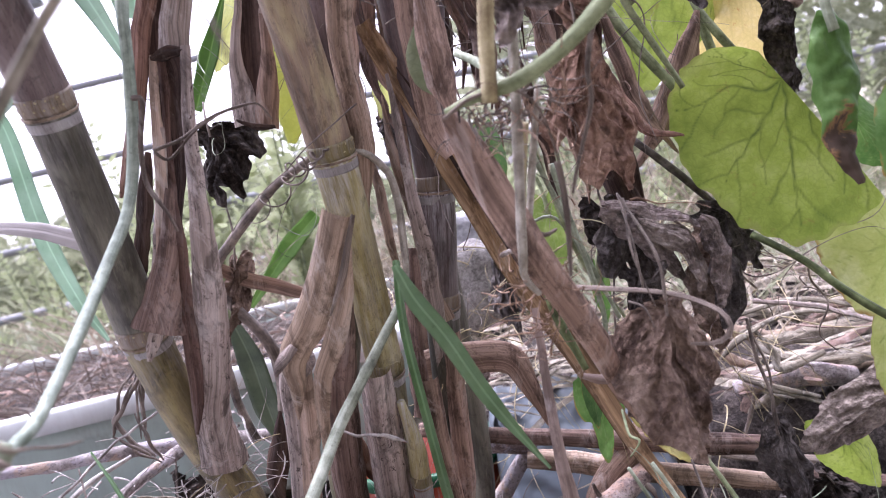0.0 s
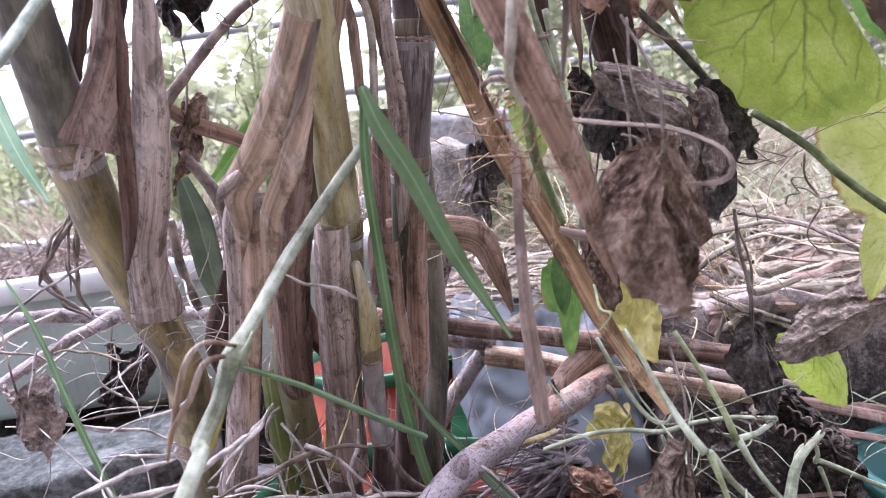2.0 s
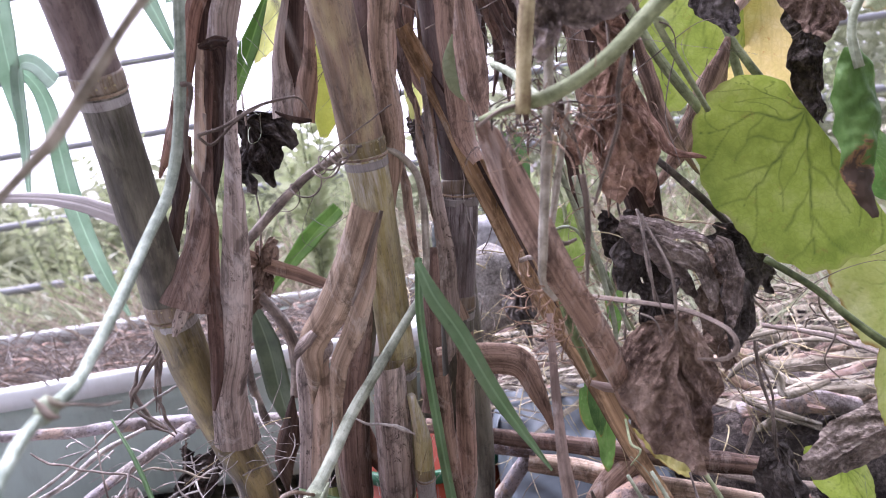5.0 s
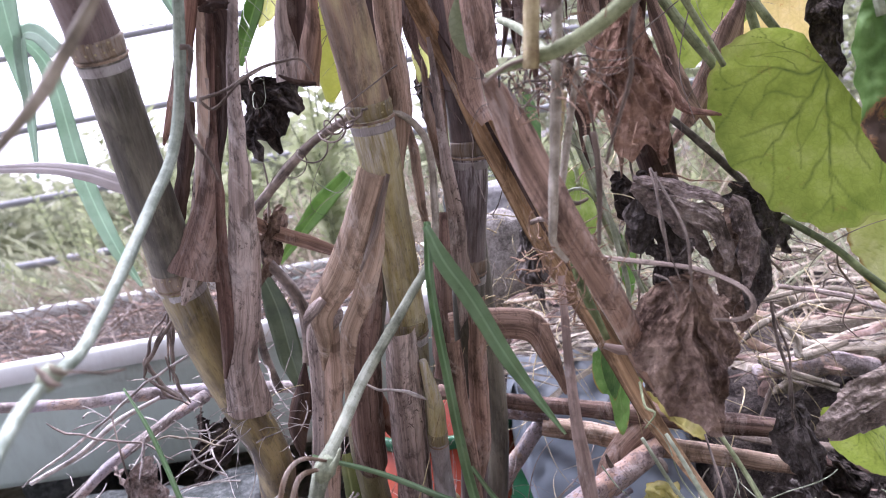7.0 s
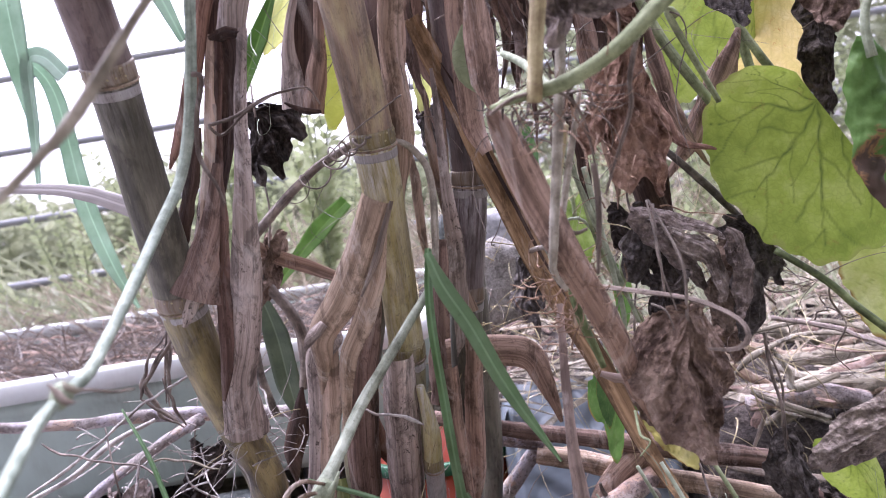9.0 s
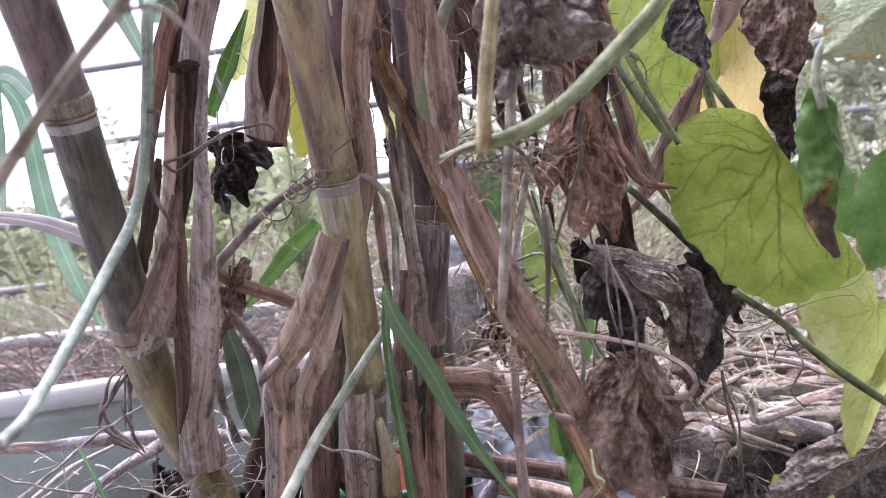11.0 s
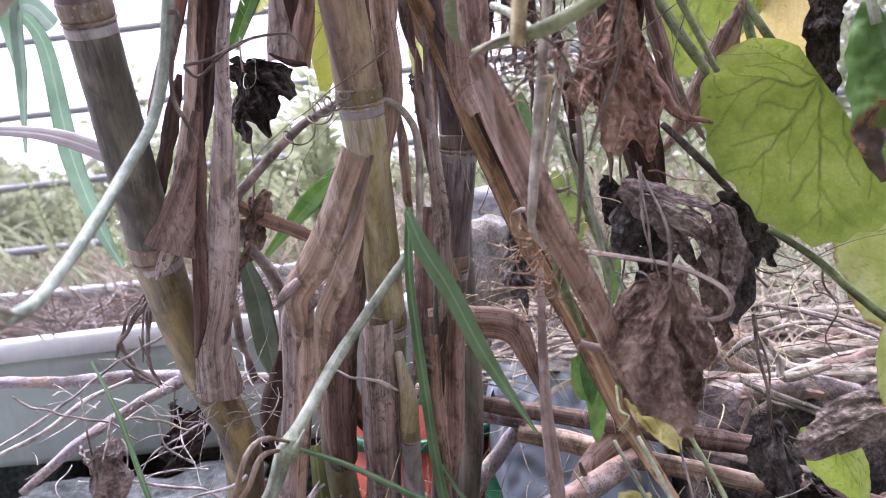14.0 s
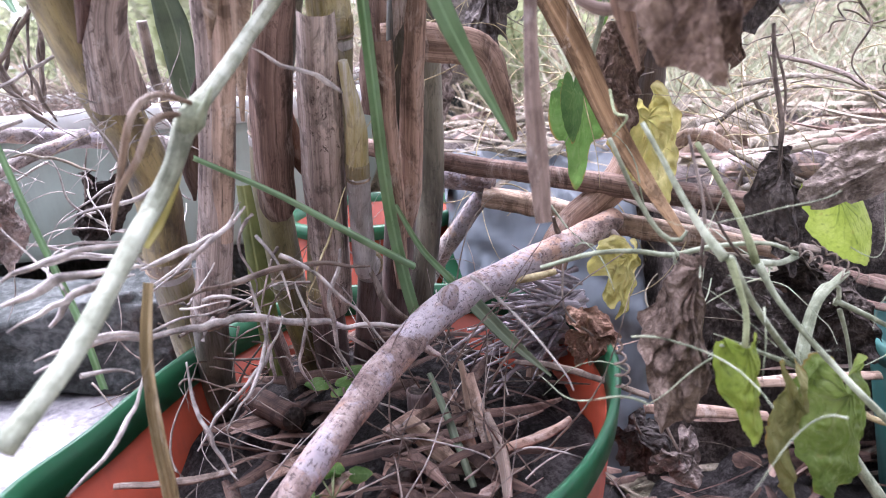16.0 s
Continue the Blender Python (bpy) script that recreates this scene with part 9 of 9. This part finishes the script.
def shrub(place, height, spread, label, seed, twigs=12, count=46, leaf=0.034):
    base = empty("shrub", place, label, "shrub", "shrubs behind the canes")
    rng = random.Random(seed)
    verts, faces, uvs = [], [], []
    for k in range(twigs):
        a, q = rng.uniform(0, 2 * math.pi), rng.uniform(0.2, 1)
        top = Vector(place) + Vector((math.cos(a) * spread * q, math.sin(a) * spread * q * 0.5, height * rng.uniform(0.5, 1)))
        mid = Vector(place).lerp(top, 0.5) + Vector((0, 0, 0.08))
        line = [Vector(place), mid, top]
        part("twig", tube_mesh("twig", line, [0.004, 0.003, 0.0012], STEM_GREEN, 6, 0.02, 0.1), base)
        pts = spline(line, count)
        for i in range(count // 4, count):
            for sgn in (-1, 1):
                p = pts[i][0]
                t = (pts[i][0] - pts[i - 1][0]).normalized()
                sd = t.cross(Vector((rng.uniform(-0.4, 0.4), rng.uniform(-1, 1), rng.uniform(-0.4, 0.4)))).normalized() * sgn
                ln, w = leaf * rng.uniform(0.5, 1.3), leaf * 0.4 * rng.uniform(0.7, 1.3)
                d = (sd + t * 0.5 + Vector((0, 0, rng.uniform(-0.4, 0.2)))).normalized()
                s2 = d.cross(t).cross(d).normalized()
                b0 = len(verts)
                verts += [p, p + d * ln * 0.4 + s2 * w * 0.5, p + d * ln, p + d * ln * 0.4 - s2 * w * 0.5]
                uvs += [(0, 0), (w, ln * 0.4), (0, ln), (-w, ln * 0.4)]
                faces += [(b0, b0 + 1, b0 + 2), (b0, b0 + 2, b0 + 3)]
    part("foliage", finish("foliage", verts, faces, uvs, SHRUB), base)


for k, (x, y, h, w) in enumerate(((-0.8, 2.25, 1.0, 0.45), (0.22, 1.95, 0.85, 0.35), (0.75, 2.3, 1.0, 0.5), (1.4, 2.4, 1.1, 0.5), (-0.5, 2.7, 0.8, 0.4), (0.45, 2.7, 1.15, 0.5), (-1.35, 2.5, 0.85, 0.45))):
    shrub((x, y, 0), h, w, "leafy pale green shrub behind the canes", k + 1, 16, 46)


for k, (x, y, h, w) in enumerate(((-0.5, 1.55, 0.5, 0.12), (-0.36, 1.75, 0.6, 0.14))):
    shrub((x, y, 0.36), h, w, "slender leafy green shrub in the mint planter", k + 31, 7, 30, 0.042)


# small teal pot beyond the low vine, and seedlings in the growing pot
def build_teal_pot():
    c = Vector((0.436, 0.660, 0.178))
    base = empty("teal_pot", (c.x, c.y, 0), "small teal plastic pot behind the low vine", "pot")
    o = [(c.x + 0.09 * math.cos(2 * math.pi * k / 28), c.y + 0.09 * math.sin(2 * math.pi * k / 28)) for k in range(28)]
    teal = plastic("teal_plastic", (0.03, 0.135, 0.12), (0.07, 0.07, 0.06), 0.5, 0.7)
    part("body", ring_mesh("body", o, [(0, 0.75, 0), (c.z, 1, 0), (c.z, 0.96, 0), (0.03, 0.73, 0)], teal), base)
    part("rim", ring_mesh("rim", o, [(c.z - 0.015, 1, 0.001), (c.z - 0.015, 1, 0.006), (c.z + 0.002, 1, 0.006), (c.z + 0.002, 0.97, 0), (c.z - 0.015, 1, 0.001)], teal, False), base)


build_teal_pot()


def seedling(at, seed, size):
    base = empty("seedling", at, "tiny green seedling with round leaves", "seedling", "seedlings in the pot")
    rng = random.Random(seed)
    A = Vector(at)
    for k in range(5):
        a = rng.uniform(0, 6.28)
        top = A + Vector((math.cos(a) * size, math.sin(a) * size * 0.8, size * rng.uniform(0.5, 1.2)))
        part("stalk", tube_mesh("stalk", [A, A.lerp(top, 0.5) + Vector((0, 0, size * 0.2)), top], 0.0005, STEM_GREEN, 5, 0.004), base)
        part("leaf", broad_leaf_mesh("leaf", top, top + Vector((math.cos(a), math.sin(a), -0.1)) * size * 0.7, size * 0.8, LEAF_GREEN, hint=(0, -0.6, 1), rings=8, spokes=24, seed=seed + k), base)


seedling((-0.100, 0.570, 0.217), 1, 0.014)
seedling((-0.082, 0.560, 0.225), 2, 0.012)
seedling((-0.090, 0.450, 0.211), 3, 0.014)


# concrete rubble lying in the long planter
def lump(name, centre, size, material, label, seed):
    bm = bmesh.new()
    bmesh.ops.create_icosphere(bm, subdivisions=4, radius=1.0)
    for v in bm.verts:
        c = v.co.copy()
        c = Vector([math.copysign(abs(q) ** 0.55, q) for q in c])
        c += c.normalized() * (0.22 * noise.noise(c * 1.6 + Vector((seed, 0, 0))) + 0.07 * noise.noise(c * 6 + Vector((0, seed, 0))))
        v.co = Vector(centre) + Vector((c.x * size[0], c.y * size[1], c.z * size[2]))
    me = bpy.data.meshes.new(name)
    bm.to_mesh(me)
    bm.free()
    me.materials.append(material)
    me.polygons.foreach_set("use_smooth", [True] * len(me.polygons))
    thing(name, me, label, "rubble", "broken concrete")


lump("rubble_block", (0.015, 0.965, 0.462), (0.042, 0.03, 0.055), RUBBLE, "grey broken concrete lump behind the canes", 1.0)
lump("rubble_block", (0.035, 1.02, 0.520), (0.065, 0.03, 0.035), PALE_SLAB, "whitewashed broken concrete lump behind the dead leaf", 4.0)

stuff("dry_tendrils", tangle_mesh("dry_tendrils", 26, near((0.032, 0.360, 0.629), (0.012, 0.008, 0.005)), 0.034, 0.0012, STEM_BROWN, 2.4, 0.2, 5, 61, 0.004), "curly brown dry tendrils about a vine joint", "tendrils")
stuff("dry_tendrils", tangle_mesh("dry_tendrils", 18, near((0.054, 0.400, 0.626), (0.008, 0.008, 0.008)), 0.07, 0.0011, STRAW_PINK, 1.0, 0.4, 5, 62, 0.005), "thin pale dry tendrils below a vine joint", "tendrils")
# broad pale cane trash lying on the bed
for k, (x, y, a, ln, w, m) in enumerate(((0.42, 0.82, 0.15, 0.42, 0.024, STRAW), (0.55, 0.93, -0.2, 0.4, 0.03, STRAW), (0.35, 1.0, 0.3, 0.36, 0.022, SHEATH_PALE), (0.62, 0.8, 0.05, 0.36, 0.02, SHEATH_TAN),
        (0.46, 1.12, -0.12, 0.42, 0.028, STRAW), (0.28, 0.86, -0.35, 0.3, 0.016, SHEATH_PALE), (0.7, 1.02, 0.35, 0.3, 0.024, STRAW), (0.3, 1.2, 0.1, 0.4, 0.024, SHEATH_TAN), (0.52, 0.86, 0.5, 0.26, 0.014, STRAW))):
    rng = random.Random(820 + k)
    d = Vector((math.cos(a), math.sin(a), 0))
    spots = [Vector((x, y, 0)) + d * ln * u for u in (-0.5, -0.17, 0.17, 0.5)]
    pts = [(q.x, q.y, bed_height(q.x, q.y) + 0.01 + rng.uniform(0.0, 0.02)) for q in spots]
    thing("dry_leaf", ribbon_mesh("dry_leaf", pts, [w * 0.5, w, w * 0.9, w * 0.3], m, hint=(0, -0.7, 0.7), curl=80, thick=0.0012, across=8, crumple=0.004, ragged=0.2, twist=rng.uniform(-40, 40), seed=k), "bleached broad dry cane leaf lying on the soil bed", "dry leaf", "cane leaves on the bed")

# broad chips of old cane and sheath among the pot litter
for k, (pts, w, m) in enumerate((
        (((-0.066, 0.530, 0.205), (-0.047, 0.545, 0.208), (-0.021, 0.560, 0.214)), 0.0121, SHEATH_BROWN),
        (((-0.049, 0.520, 0.219), (-0.034, 0.510, 0.207), (-0.019, 0.500, 0.196)), 0.0150, SHEATH_PALE),
        (((-0.006, 0.540, 0.240), (-0.001, 0.520, 0.217), (0.005, 0.500, 0.195)), 0.0087, SHEATH_TAN),
        (((-0.011, 0.550, 0.245), (-0.008, 0.540, 0.224), (-0.007, 0.520, 0.205)), 0.0056, SHEATH_PALE),
        (((0.014, 0.490, 0.212), (0.037, 0.500, 0.212), (0.057, 0.510, 0.217)), 0.0070, SHEATH_BROWN),
        (((-0.075, 0.470, 0.217), (-0.084, 0.460, 0.217), (-0.096, 0.450, 0.214)), 0.0087, SHEATH_BROWN))):
    thing("leaf_scrap", ribbon_mesh("leaf_scrap", pts, [w * 0.75, w, w * 0.6], m, hint=(0, -0.7, 0.7), curl=60, thick=0.0014, across=8, step=0.004, crumple=0.0012, ragged=0.15, seed=k + 70), "broad tan scrap of dry sheath on the pot litter", "leaf scrap", "scraps in the pot")

# dark dead leaves on the bank of the soil bed
for k, (a, b, w, m) in enumerate((
        ((0.234, 0.660, 0.234), (0.248, 0.650, 0.190), 0.0557, DEAD_SLATE), ((0.293, 0.620, 0.230), (0.310, 0.610, 0.193), 0.0564, DEAD_BLACK), ((0.299, 0.700, 0.239), (0.320, 0.690, 0.210), 0.0543, DEAD_BLACK),
        ((0.176, 0.600, 0.205), (0.198, 0.580, 0.185), 0.0472, DEAD_BLACK), ((0.113, 0.560, 0.175), (0.127, 0.540, 0.154), 0.0436, DEAD_SLATE), ((0.305, 0.660, 0.207), (0.330, 0.650, 0.178), 0.0527, DEAD_BLACK))):
    dead_leaf("dark dead leaf on the soil bank", a, b, w, m, of=vine_low, crumple=0.008, eat=0.35, seed=80 + k, reach=0.01)

# forked grey twigs before the mint planter
for k, (pts, r, m) in enumerate((
        (((-0.280, 0.620, 0.505), (-0.296, 0.620, 0.488), (-0.315, 0.620, 0.466), (-0.320, 0.620, 0.454)), 0.0026, STEM_BROWN),
        (((-0.269, 0.620, 0.471), (-0.285, 0.620, 0.464), (-0.318, 0.620, 0.451), (-0.336, 0.600, 0.437), (-0.362, 0.580, 0.419), (-0.410, 0.560, 0.393)), 0.0022, STEM_GREY),
        (((-0.320, 0.620, 0.454), (-0.308, 0.620, 0.444), (-0.297, 0.630, 0.428)), 0.0024, STEM_BROWN),
        (((-0.294, 0.640, 0.509), (-0.301, 0.640, 0.479), (-0.307, 0.640, 0.443)), 0.0018, STEM_BROWN),
        (((-0.390, 0.580, 0.438), (-0.375, 0.580, 0.426), (-0.339, 0.580, 0.415), (-0.311, 0.580, 0.408), (-0.285, 0.570, 0.394)), 0.0016, STEM_BROWN),
        (((-0.311, 0.600, 0.403), (-0.281, 0.600, 0.400), (-0.253, 0.600, 0.389)), 0.002, STRAW),
        (((-0.310, 0.580, 0.413), (-0.311, 0.570, 0.397), (-0.313, 0.560, 0.383)), 0.0022, BARK_GREY))):
    root(pts, [r] * len(pts), m)

for k, pts in enumerate((
        ((-0.215, 0.400, 0.370), (-0.201, 0.410, 0.374), (-0.187, 0.420, 0.374), (-0.181, 0.430, 0.371)), ((-0.205, 0.380, 0.353), (-0.189, 0.390, 0.360), (-0.178, 0.400, 0.364), (-0.165, 0.420, 0.362)),
        ((-0.210, 0.400, 0.325), (-0.191, 0.420, 0.332), (-0.176, 0.450, 0.321), (-0.148, 0.500, 0.315)), ((-0.162, 0.460, 0.299), (-0.158, 0.450, 0.276), (-0.148, 0.440, 0.257), (-0.135, 0.430, 0.241)),
        ((-0.121, 0.500, 0.314), (-0.126, 0.490, 0.290), (-0.134, 0.470, 0.271), (-0.143, 0.450, 0.261)), ((-0.197, 0.380, 0.271), (-0.181, 0.400, 0.284), (-0.176, 0.420, 0.294), (-0.175, 0.440, 0.310)))):
    root(pts, [0.0016, 0.002, 0.0018, 0.0012], STEM_GREY)
